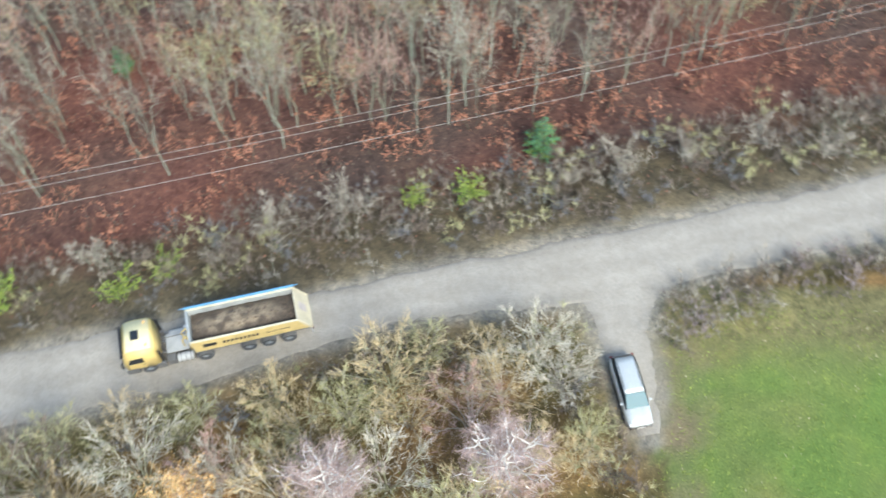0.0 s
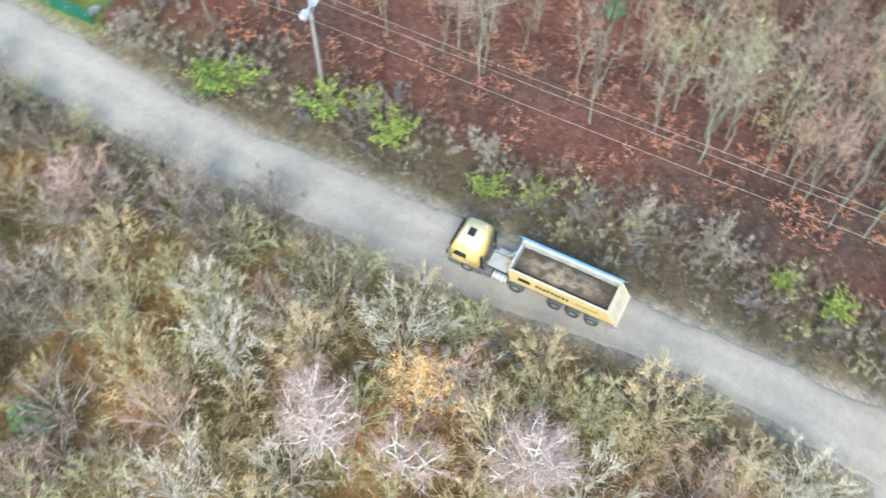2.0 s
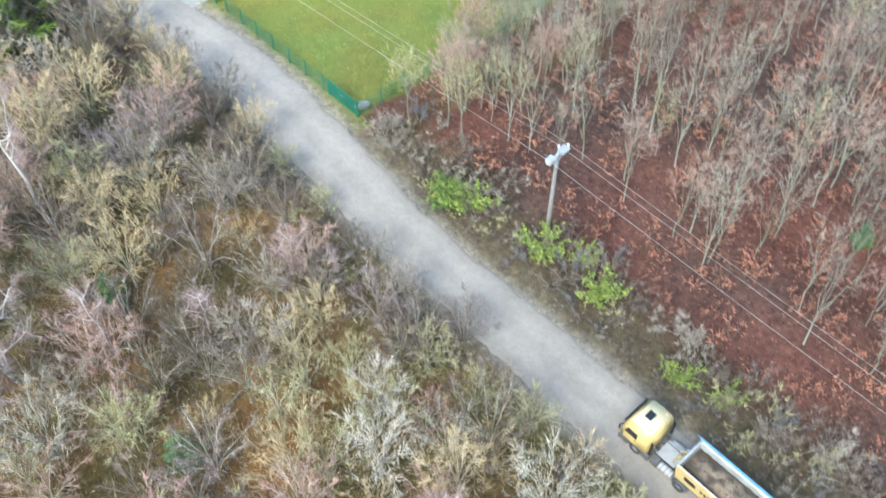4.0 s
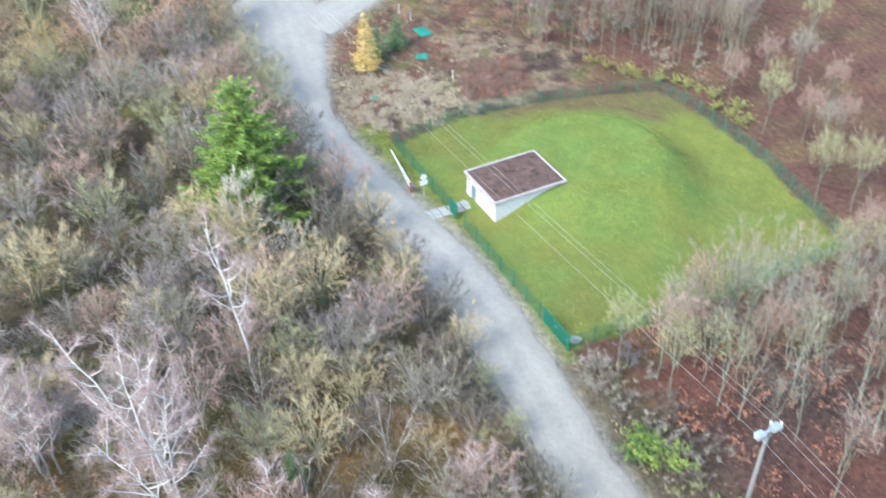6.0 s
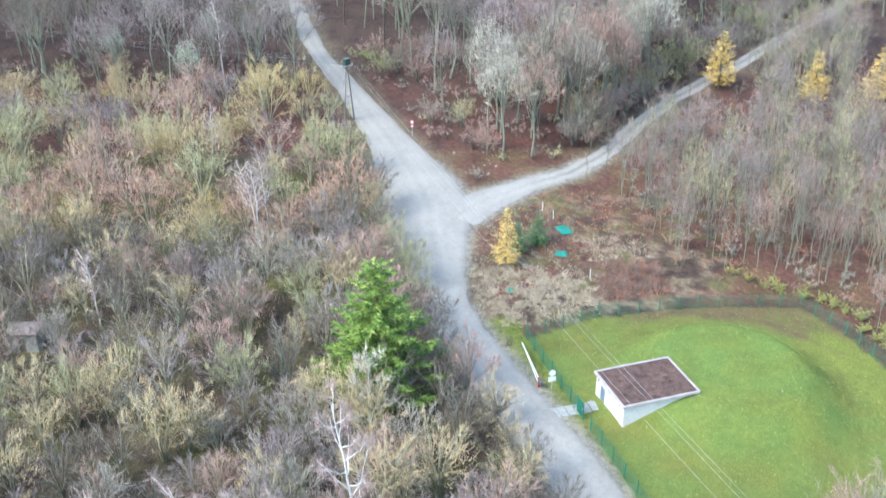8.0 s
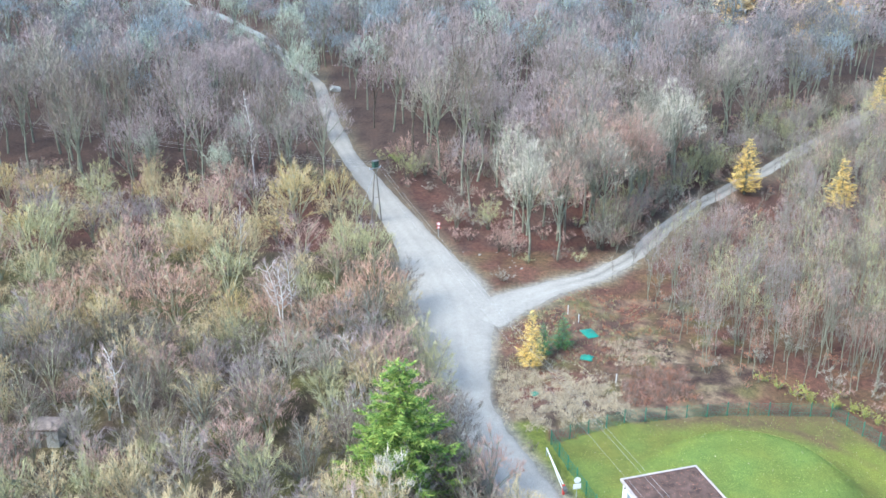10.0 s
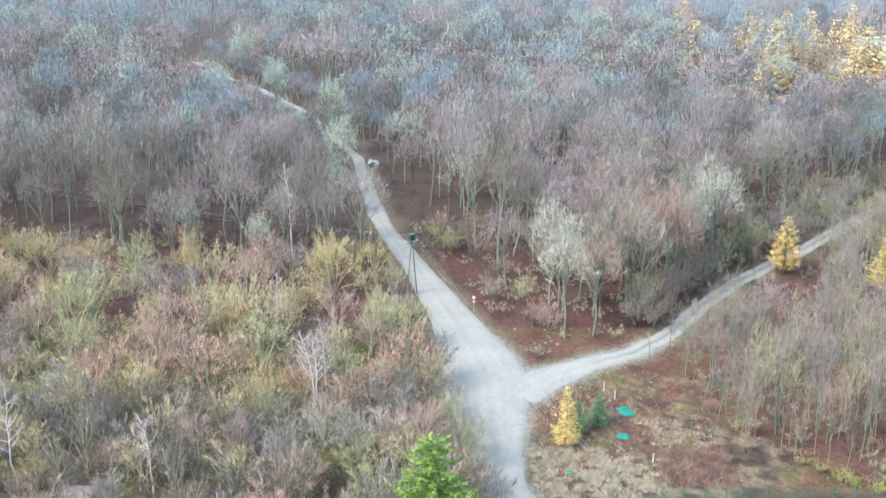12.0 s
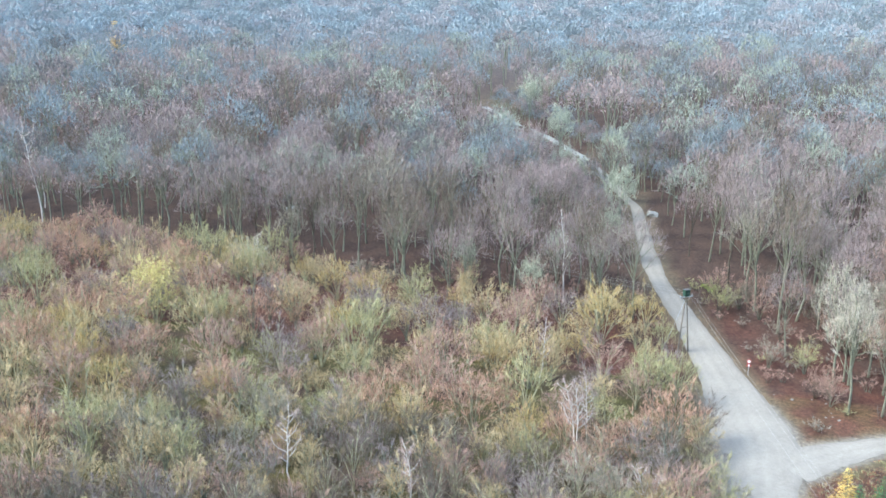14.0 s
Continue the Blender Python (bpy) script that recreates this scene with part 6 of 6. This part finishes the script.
def power_line():
    places = []
    for i, (x, y, h, a_frame) in enumerate(POLES):
        ax, ay = POLES[max(0, i - 1)][:2]
        bx, by = POLES[min(len(POLES) - 1, i + 1)][:2]
        turn = math.degrees(math.atan2(by - ay, bx - ax))
        line_pole(x, y, h, turn, a_frame)
        n = Vector((-math.sin(radians(turn)), math.cos(radians(turn)), 0))
        z = float(land(x, y))
        places.append([Vector((x, y, z + h + 0.3)) - n * 1.15, Vector((x, y, z + h + 0.3)) + n * 1.15, Vector((x, y, z + h + 1.0))])
    for p, q in zip(places, places[1:]):
        for a, b in zip(p, q):
            n, r = 24, 0.013
            t = np.linspace(0, 1, n)[:, None]
            pts = np.array(a) * (1 - t) + np.array(b) * t
            pts[:, 2] -= (b - a).length * 0.012 * 4 * (t * (1 - t))[:, 0]
            w = Wood(1)
            w.limb(pts, r, r, 4)
            v, f, s = w.done()
            tagged(mesh_object("power_cable", v, f, ["wire"]), "thin aluminium overhead cable between poles", "cable", "overhead cables")


power_line()

# ---- single trees ----
BIRCH = [  # x, y, height, lean, further stems, reach, clear trunk, label
    (-7.6, 16.2, 9.5, (0.3, 0.4), ((1.5, 0.6, 0.8), (-1.3, 0.9, 0.8), (0.2, 1.6, 0.7)), 2.8, 0.25, "bare white birch with a haze of pinkish twigs"),
    (-18.6, 9.2, 11, (-0.4, 0.9), ((1.6, 0.8, 0.85), (-1.8, 0.9, 0.85)), 2.8, 0.3, "bare white birch with a few orange leaves"),
    (-13.4, 11.2, 8, (-1.0, 0.8), ((1.4, 0.8, 0.9),), 2.2, 0.35, "forked bare birch with reddish twigs"),
    (2.8, 17.5, 9.5, (0.6, 0.3), ((2.0, 0.9, 0.9), (-1.6, 1.0, 0.9), (0.3, 2.0, 0.7)), 2.9, 0.25, "bare white birch spreading over the thicket"),
    (-59.2, -4.4, 18, (0, -1.4), (), 3.8, 0.42, "tall straight birch with white trunk"),
    (-50, -11.6, 15, (0, -0.2), ((-2.4, -6.2, 1.05), (1.0, 2.0, 0.8)), 3.6, 0.28, "large white birch with bent forked stems"),
    (-52.8, -20.6, 13, (0.3, -1.0), ((0, -3.6, 0.85), (0, 1.4, 0.9), (-1.5, -2.2, 0.95)), 3.0, 0.3, "many-stemmed white birch with rosy twigs"),
    (-45.3, -10, 16, (-1.0, -1.5), ((-2, 1.6, 0.85), (1, -4.0, 0.8)), 3.8, 0.25, "large pale birch with forked limbs"),
    (-44.8, -3.4, 8.5, (0, -0.6), (), 1.8, 0.35, "slender birch with white trunk"),
    (-60.6, -11.2, 7.5, (0, -0.2), (), 1.5, 0.5, "slender birch with white trunk"),
    (-53.4, -19.8, 8.5, (0, 1.2), (), 1.6, 0.4, "slender leaning birch with pale trunk"),
    (-43.2, 3.5, 5, (0, 0.2), (), 1.4, 0.4, "small pale birch in the thicket"),
    (-45.4, 11, 5, (0, 0.4), ((0.3, -0.7, 0.8),), 1.6, 0.3, "small pale birch near the road"),
    (-117.4, -20, 12.5, (0, -2.4), ((0, -1.0, 0.95),), 2.2, 0.45, "slim white birch pair above the thicket"),
    (-119, -19.2, 11.5, (0, -0.3), (), 1.8, 0.45, "slim white birch above the thicket"),
    (-98.8, -52, 12.5, (0, 0.2), (), 2.2, 0.35, "slim white birch with a bare crown"),
    (-104.5, -8.9, 8.5, (0, -1.8), ((0, 0.6, 0.8),), 2.0, 0.35, "crooked white birch beside the road"),
    (-184, -35.2, 19, (0, -0.4), (), 2.0, 0.3, "tall white birch at the wood's edge"),
    (-207, -178.5, 27, (0, -3.0), (), 3.6, 0.55, "tall white birch standing over the wood"),
    (-222, -190, 23, (0, -2.0), (), 3.0, 0.5, "white birch among dark trees"),
    (-143.7, -31, 10.5, (0, 0.2), (), 1.8, 0.35, "thin birch in the thicket"),
    (-98.2, -36, 9.5, (0, -0.6), (), 1.8, 0.35, "thin pale birch in the thicket"),
]
for k, (x, y, h, lean_, more, reach, clear, label) in enumerate(BIRCH):
    fine = birch_tree(100 + k, h, lean_, reach, clear, (16 if k < 4 else 13) if h > 9 else 9, 8 if k < 4 or k > 7 else 18, more, trunk=0.06 + 0.006 * h, rise=0.75 if k < 4 else 1.0)
    plant("birch_tree", wood_meshes(fine, ["birch", "twig_rose"]), label, "birch", x, y, group="birches")

golden = wood_meshes(dome_tree(120, 9, 2.0, 260, 0.7, 0.02, 1, 0.3, 10, 0.1, flat=1.1, leaves=3400, size=0.06), ["birch", "twig_ochre", "leaf_orange"])
plant("golden_birch", golden, "young birch still in orange-yellow leaf", "birch", -15.6, 15.6, 0.95)
larch = [wood_meshes(conifer(122 + k, 10, 2.6, 22, 1800, 0.05, 0.75, 0.13, 0.1, 0.3, 0.1), ["bark", "leaf_yellow", "leaf_gold"]) for k in range(3)]
far_larch = [wood_meshes(conifer(126 + k, 10, 2.8, 20, 2000, 0.085, 0.7, 0.13, 0.1, 0.3, 0.1), ["bark", "leaf_hazed", "leaf_hazed"]) for k in range(3)]
LARCHES = [(-111.5, 12.3, 8.6), (-180, 59.6, 11.5), (-170.5, 74.2, 10.2), (-171, 86.5, 11), (-238, 110, 13), (-700, -511, 30),
           (-579, 119, 26), (-517, 144, 25), (-491, 162, 26), (-445, 164, 25), (-357, 137, 24), (-440, 96, 26), (-403, 122, 25)]
grove = random.Random(12)
for k in range(17):
    LARCHES.append((-340 - 17 * (k % 13) + grove.uniform(-12, 12), 118 + 3.2 * (k % 13) + grove.uniform(-14, 40), grove.uniform(24, 29)))
for k, (x, y, h) in enumerate(LARCHES):
    plant("larch_tree", (far_larch if k > 4 else larch)[k % 3], "larch with golden autumn needles" if k else "small yellow larch on cleared ground", "larch", x, y, h / 10 * (1.3 if k else 1.0), k * 51, "larches", stretch=1 / 1.3 if k else 1.0)

spruce = wood_meshes(conifer(130, 16.5, 7.4, 34, 22000, 0.065, 1.0, 0.22, 0.05, 0.32, full=0.68, uneven=0.45), ["bark_dark", "needle", "leaf_lime"])
plant("spruce_tree", spruce, "broad green spruce with yellow-green tips", "spruce", -83.6, -3.4, 1.0)
silver = wood_meshes(bare_tree(131, 9, 0.16, 0.2, 3.4, 16, 900, 1.0, 0.03, rise=0.7), ["twig_silver", "twig_silver"])
plant("willow_tree", silver, "silvery bare willow in front of the spruce", "willow", -77.5, -4.2, 1.0)
pine = [wood_meshes(conifer(133 + k, 5, 1.9, 15, 1300, 0.035, 0.5, 0.07, 0.05, 0.3), ["bark_dark", "needle_blue", "needle"]) for k in range(2)]
for k, (x, y, h) in enumerate([(6.4, 44.2, 4.4), (-115.2, 14.2, 4.6), (-117, 17, 5.2), (-34, -1.5, 4.5), (-49, -2.0, 4), (-27, 52, 3.0)]):
    plant("young_pine", pine[k % 2], "small blue-green young pine", "pine", x, y, h / 5, k * 90, "young pines")
yellow = wood_meshes(dome_tree(136, 9.5, 4.2, 400, 1.0, 0.03, 2, 0.2, 10, 0.14, leaves=7000, size=0.11), ["bark", "twig_ochre", "leaf_pale"])
plant("maple_tree", yellow, "broad tree with pale yellow leaves", "maple", -150, -106, 1.25)
hazel = [wood_meshes(fan_tree(137 + k, 9, 4.4, 0.06, 12, 6, 9, 0.9, 0.028, trunk=0.15, girth=0.08, flat=0.55, bend=1.3, shell=1100), ["limb_moss", "twig_gold"]) for k in range(2)]
for k, (x, y, h) in enumerate([(-148, -67, 9), (-121, -100, 10), (-106, -56, 7), (-120, -75, 6), (-133, -112, 9), (-143, -38, 7)]):
    plant("hazel_tree", hazel[k % 2], "broad hazel with golden-olive shoots", "hazel", x, y, h / 9, 40 + k * 80, "golden hazels")
poplar = wood_meshes(fan_tree(139, 10.5, 1.9, 0.12, 10, 6, 9, 0.8, 0.028, trunk=0.15, girth=0.07, flat=0.3, shell=700), ["limb_moss", "twig_ochre"])
plant("poplar_tree", poplar, "narrow pale straw-coloured bare poplar", "poplar", -167, -50.3)
plant("sallow_tree", wood_meshes(fan_tree(138, 10.5, 4.8, 0.08, 12, 6, 9, 0.9, 0.03, trunk=0.16, girth=0.09, flat=0.6, bend=1.2, shell=1000), ["limb_moss", "twig_silver"]), "broad pale sallow rising over the thicket", "sallow", -177, -100.5)

lime = [wood_meshes(bush(140 + k, 2.6, 1.7, 160, 2300, 0.08), ["bark", "leaf_lime", "leaf_green"]) for k in range(3)]
for k, (x, y, h, label) in enumerate([
        (-32.2, 30.2, 2.8, "bright lime-green bush beside the road"), (-37.8, 28.8, 3.0, "bright lime-green bush below the power pole"), (-23.5, 31.6, 2.0, "sparse lime-green roadside bush"),
        (1.0, 40.2, 2.2, "yellow-green bush on the verge"), (-3.2, 39.7, 1.6, "small lime-green bush on the verge"), (-44.6, 26.2, 3.0, "green bush beside the road"), (-47, 24.6, 2.0, "low yellow-green bush by the road"),
        (-35.5, 31.5, 2.0, "lime-green bush in the litter"), (-20.5, 33.5, 1.7, "small lime-green bush in the litter"), (-63, 30, 1.6, "yellowing bush by the fence"), (-60, 27, 1.4, "yellowing bush by the fence"),
        (-200, -8, 2.2, "green bush at the road's edge"), (-194, -5, 1.8, "green bush at the road's edge"), (-88, -1, 2.2, "green bush below the spruce")]):
    plant("green_bush", lime[k % 3], label, "bush", x, y, h / 2.6, k * 67, "green bushes", stem="stem", crown="foliage")
weed = [wood_meshes(bush(148 + k, 1.5, 1.3, 90, 700, 0.065), ["bark", "leaf_weed", "leaf_lime"]) for k in range(2)]
for k, (x, y) in enumerate([(-106.2, 42.4), (-104.8, 43.8), (-103.2, 45.2), (-104.6, 45.6), (-101.6, 47.8), (-101.2, 49.6), (-99.4, 50.4), (-97.6, 51.2), (-96.2, 52.6), (-94.2, 52.2), (-92.2, 52.8), (-90.2, 53.2), (-93.5, 54.6), (-107.8, 41.2)]):
    plant("weed_bush", weed[k % 2], "low weedy bush with yellowing leaves behind the fence", "bush", x, y, 0.8 + 0.06 * (k * 5 % 7), k * 77, "weedy bushes behind the fence", stem="stem", crown="foliage")
dark = wood_meshes(bush(144, 2.6, 1.7, 160, 2300, 0.08), ["bark", "leaf_green", "needle"])
plant("dark_bush", dark, "dark green privet bush by the road", "bush", -45.6, 25.0, 1.1, stem="stem", crown="foliage")
fluff = [wood_meshes(bush(146 + k, 2.6, 2.0, 460, 520, 0.04, thick=0.014), ["twig_grey", "twig_silver", "twig_grey"]) for k in range(2)]
for k, (x, y, h) in enumerate([(-8.2, 38.8, 3.0), (-13.6, 36.8, 2.8), (12.5, 43.0, 2.8), (17.5, 43.8, 2.6), (23, 45.5, 2.6), (-55.5, 24.4, 2.4), (-53.5, 23.6, 2.0), (8.5, 41.5, 2.0), (28, 44.5, 2.2), (-4, 36.8, 1.6), (-17, 34.5, 1.8)]):
    plant("seedhead_bush", fluff[k % 2], "grey bush covered in white seed heads", "bush", x, y, h / 2.6, k * 80, "seed-head bushes", stem="stem", crown="foliage")

# taller bare trees that stand out one by one
slender = [wood_meshes(fan_tree(160 + k, 17, 3.4, 0.35, 8, 5, 8, 1.3, 0.02, trunk=0.14, girth=0.06, flat=0.5, bend=1.0, shell=700), ["bark", c]) for k, c in enumerate(["twig_grey", "twig_pink", "twig_olive"])]
lone = [wood_meshes(fan_tree(150 + k, 21, 5.0, 0.4, 12, 6, 9, 1.2, 0.026, trunk=0.25, girth=0.1, flat=0.65, bend=0.95, shell=1100, core=0.72), ["bark", c]) for k, c in enumerate(["twig_grey", "twig_silver", "twig_pink", "twig_olive"])]
rnd = random.Random(5)
spots = [(-142 - rnd.uniform(0, 45), rnd.uniform(-2, 48)) for k in range(90)]
spots = [(x, y) for x, y in spots if road_gap(x, y) > 3.5 and track_side(x, y) < -6 and y > 14 - (x + 131) * 0.4 - 12 and y < 50][:24]
for k, (x, y) in enumerate(spots):
    plant("beech_tree", lone[k % 3], ["bare grey beech with upswept limbs", "bare beech with a pale silvery crown", "bare beech with a rosy-brown crown"][k % 3], "beech", x, y, rnd.uniform(0.75, 1.1), rnd.uniform(0, 360), "beeches at the fork")
aspen = [wood_meshes(fan_tree(155 + k, 21, 4.6, 0.28, 12, 6, 8, 1.1, 0.042, trunk=0.25, girth=0.12, flat=0.5, bend=1.0, shell=1200, core=0.75), ["bark_pale", "twig_sage"]) for k in range(2)]
for k, (x, y, h) in enumerate([(-277, -40, 23), (-409, -95, 24), (-235, -32, 20), (-262, -48, 17), (-214, -31, 14), (-292, -80, 18), (-330, -66, 22), (-196, -30, 13), (-190, -38, 14), (-186, -56, 12), (-176, -40, 12)]):
    plant("aspen_tree", aspen[k % 2], "pale greenish-grey bare aspen by the road", "aspen", x, y, h / 21, k * 47, "aspens")
for k in range(34):
    a, d = rnd.uniform(0, 1), rnd.uniform(3, 16)
    x = -60 - 46 * a
    y = 56 + rnd.uniform(-3, 14) if k % 2 else rnd.uniform(22, 54)
    if k % 2 == 0:
        x = -55 + rnd.uniform(-5, 8) - (y - 22) * 0.28
        if inside(x, y, COMPOUND):
            continue
    plant("young_beech", slender[k % 3], "slender bare beech behind the lawn" if k % 2 else "slender bare beech beside the fence", "beech", x, y, rnd.uniform(0.45, 0.62), rnd.uniform(0, 360), "beeches round the lawn")

slim = [wood_meshes(bare_tree(170 + k, 7, 0.07, 0.35, 1.0, 8, 130, 0.8, 0.02, rise=1.4, sides=5, fine=False), ["bark_dark", "twig_brown" if k else "twig_grey"]) for k in range(2)]
for k, (x, y, w_) in enumerate(spread(TRACK[3:9], 4.2)):
    plant("sapling", slim[k % 2], "slim bare sapling on the track's edge", "sapling", x + rnd.uniform(1.6, 2.6), y + rnd.uniform(1.6, 2.6), rnd.uniform(0.5, 0.95), k * 70, "saplings along the track")

# ---- cleared ground by the fork ----


def tufts(name, polygon, n, seed, materials, label, size=0.5, category="grass"):
    g_ = np.random.RandomState(seed)
    p = np.array(polygon)
    x, y = g_.uniform(p[:, 0].min(), p[:, 0].max(), n * 3), g_.uniform(p[:, 1].min(), p[:, 1].max(), n * 3)
    k = inside(x + g_.normal(0, 1.3, len(x)), y + g_.normal(0, 1.3, len(x)), list(map(tuple, polygon))) & (road_gap(x, y) > 0.4) & (wave(x, y, 4.5, seed + 50) > g_.uniform(0.15, 0.65, len(x)))
    x, y = x[k][:n], y[k][:n]
    w = Wood(seed)
    b = np.stack([x, y, land(x, y)], 1)
    b = np.repeat(b, 6, 0) + np.concatenate([w.g.normal(0, 0.16, (len(x) * 6, 2)), np.zeros((len(x) * 6, 1))], 1)
    way = unit(w.g.normal(0, 0.55, b.shape) + np.array([0, 0, 1.0]))
    w.twigs(b, b + way * size * w.g.uniform(0.5, 1.2, (len(b), 1)), 0.022, 0)
    v, f, s = w.done()
    clump = np.tile(np.repeat(w.g.randint(0, len(materials), len(x)), 6), 2)
    return tagged(mesh_object(name, v, f, materials, clump), label, category, kind="stuff")


tufts("dry_grass", [(-96.5, 9.3), (-105.5, 7.6), (-113, 9.5), (-109, 17), (-107, 23), (-101.5, 23.5), (-98, 15)], 3000, 1, ["straw", "straw", "straw", "twig_grey"], "pale bleached grass tussocks on cleared ground")
tufts("dry_grass_patch", [(-112, 24), (-118, 22), (-119, 28), (-113, 32)], 700, 2, ["straw", "straw", "twig_pink", "twig_brown"], "pale bleached grass tussocks")
tufts("bramble_patch", [(-102, 23.5), (-109, 23), (-112, 31), (-104.5, 32.5)], 1100, 3, ["twig_brown", "twig_brown", "twig_pink", "leaf_rust"], "dark purple-brown bramble stems", 0.9, "brambles")
tufts("bracken_patch", [(-113, 10), (-128, 10.5), (-136, 21), (-130, 30), (-118, 33), (-112, 22)], 1500, 4, ["leaf_rust", "twig_brown", "twig_olive", "leaf_rust"], "rusty bracken and weeds on cleared ground", 0.45, "bracken")
tufts("weed_patch", [(-106, 8), (-125, 10), (-128, 16), (-112, 20), (-107, 14)], 700, 5, ["twig_olive", "straw", "twig_brown"], "olive weeds on cleared ground", 0.5, "weeds")


def sheet(x, y, w, d, turn):
    n = 9
    u, v = np.meshgrid(np.linspace(-w / 2, w / 2, n), np.linspace(-d / 2, d / 2, n))
    z = 0.12 + 0.35 * wave(u + x, v + y, 1.4, 3) * (1 - (2 * np.abs(u) / w) ** 4) * (1 - (2 * np.abs(v) / d) ** 4)
    top = np.stack([u, v, z], -1).reshape(-1, 3)
    ob = mesh_object("plastic_sheet", np.concatenate([top, top - (0, 0, 0.02)]), np.concatenate([grid_faces(n, n), grid_faces(n, n)[:, ::-1] + n * n]), ["plastic_green"], smooth=True)
    ob.matrix_basis = pose(x, y, float(land(x, y)), 0, 0, turn)
    return tagged(ob, "crumpled turquoise-green plastic sheet on the ground", "sheet", "plastic sheets")


sheet(-120.8, 21.2, 2.6, 1.8, 20)
sheet(-114.3, 19.9, 1.6, 1.5, 70)
sheet(-105, 12.3, 1.0, 0.9, 10)
for k, (x, y, h) in enumerate([(-107.6, 22.6, 1.3), (-124.5, 20.2, 1.3), (-127, 19, 1.4)]):
    p = thing("marker_post", "thin white marker post in rough grass", "post", pose(x, y, float(land(x, y))), "marker posts")
    part("shaft", rod((0, 0, -0.2), (0, 0, h), 0.06, 6), "white_gloss", p)


def rock(name, label, x, y, s, seed, material="stone", group=""):
    b = bmesh.new()
    bmesh.ops.create_icosphere(b, subdivisions=2, radius=s)
    r = random.Random(seed)
    off = Vector((r.uniform(0, 9), r.uniform(0, 9), 0))
    for v in b.verts:
        v.co *= 0.8 + 0.5 * noise.noise(v.co * (1.2 / s) + off)
        v.co.z *= 0.6
    me = bpy.data.meshes.new(name)
    b.to_mesh(me)
    b.free()
    me.materials.append(M[material])
    ob = new(name, me)
    ob.matrix_basis = pose(x, y, float(land(x, y)) + s * 0.2, 0, 0, seed * 40)
    return tagged(ob, label, "rock", group)


rock("boulder", "large pale boulder beside the forest road", -266, -27.2, 2.0, 3, "concrete")
rock("concrete_block", "pale rounded concrete block beside the yard gate", -59.5, 23.7, 0.75, 4, "concrete")
for k in range(14):
    rock("stone", "pale stone at the edge of the track", -140 - rnd.uniform(0, 14), 10 + rnd.uniform(-7, 3) if k % 2 else 13 + rnd.uniform(-2, 2), rnd.uniform(0.12, 0.3), k + 10, group="stones at the fork")


def shed(m, w, d, h, roof_material, label):
    """A squat concrete outhouse with a flat overhanging roof and a doorway."""
    t = thing("shed", label, "shed", m)
    wall = box(-w / 2, -d / 2, -0.2, -0.35, -d / 2 + 0.18, h, 0.02)
    box(0.35, -d / 2, -0.2, w / 2, -d / 2 + 0.18, h, 0.02, wall)
    box(-0.35, -d / 2 + 0.001, h * 0.8, 0.35, -d / 2 + 0.179, h, 0.0, wall)
    part("front_wall", wall, "concrete", t, "stained pale concrete front wall")
    for s_ in (-1, 1):
        part("side_wall", box(s_ * (w / 2 - 0.09) - 0.09, -d / 2 + 0.181, -0.2, s_ * (w / 2 - 0.09) + 0.09, d / 2 - 0.181, h, 0.02), "concrete", t)
    part("back_wall", box(-w / 2, d / 2 - 0.18, -0.2, w / 2, d / 2, h, 0.02), "concrete", t)
    part("door", box(-0.34, -d / 2 + 0.06, 0.0, 0.34, -d / 2 + 0.11, h * 0.79, 0.01), "bark_dark", t, "dark weathered plank door")
    roof = part("roof", box(-w / 2 - 0.12, -d / 2 - 0.15, h + 0.002, w / 2 + 0.12, d / 2 + 0.12, h + 0.14, 0.03), "roof_brown", t, "flat brown felted roof")
    part("roof_edge", box(-w / 2 - 0.14, -d / 2 - 0.19, h + 0.02, w / 2 + 0.14, -d / 2 - 0.151, h + 0.17, 0.01), roof_material, roof)
    return t


shed(pose(-94.5, -43.2, float(land(-94.5, -43.2)), 0, 0, 90), 3.4, 2.6, 2.2, "roof_felt", "grey concrete outhouse half hidden by bare shrubs")
hawthorn = wood_meshes(bare_tree(190, 4.5, 0.1, 0.2, 2.0, 12, 260, 0.7, 0.02, stems=2, rise=0.7), ["bark_dark", "twig_brown"])
plant("hawthorn", hawthorn, "dark bare thorn bush leaning over the road's edge", "bush", -78.6, 8.0, 0.9, stem="stem")
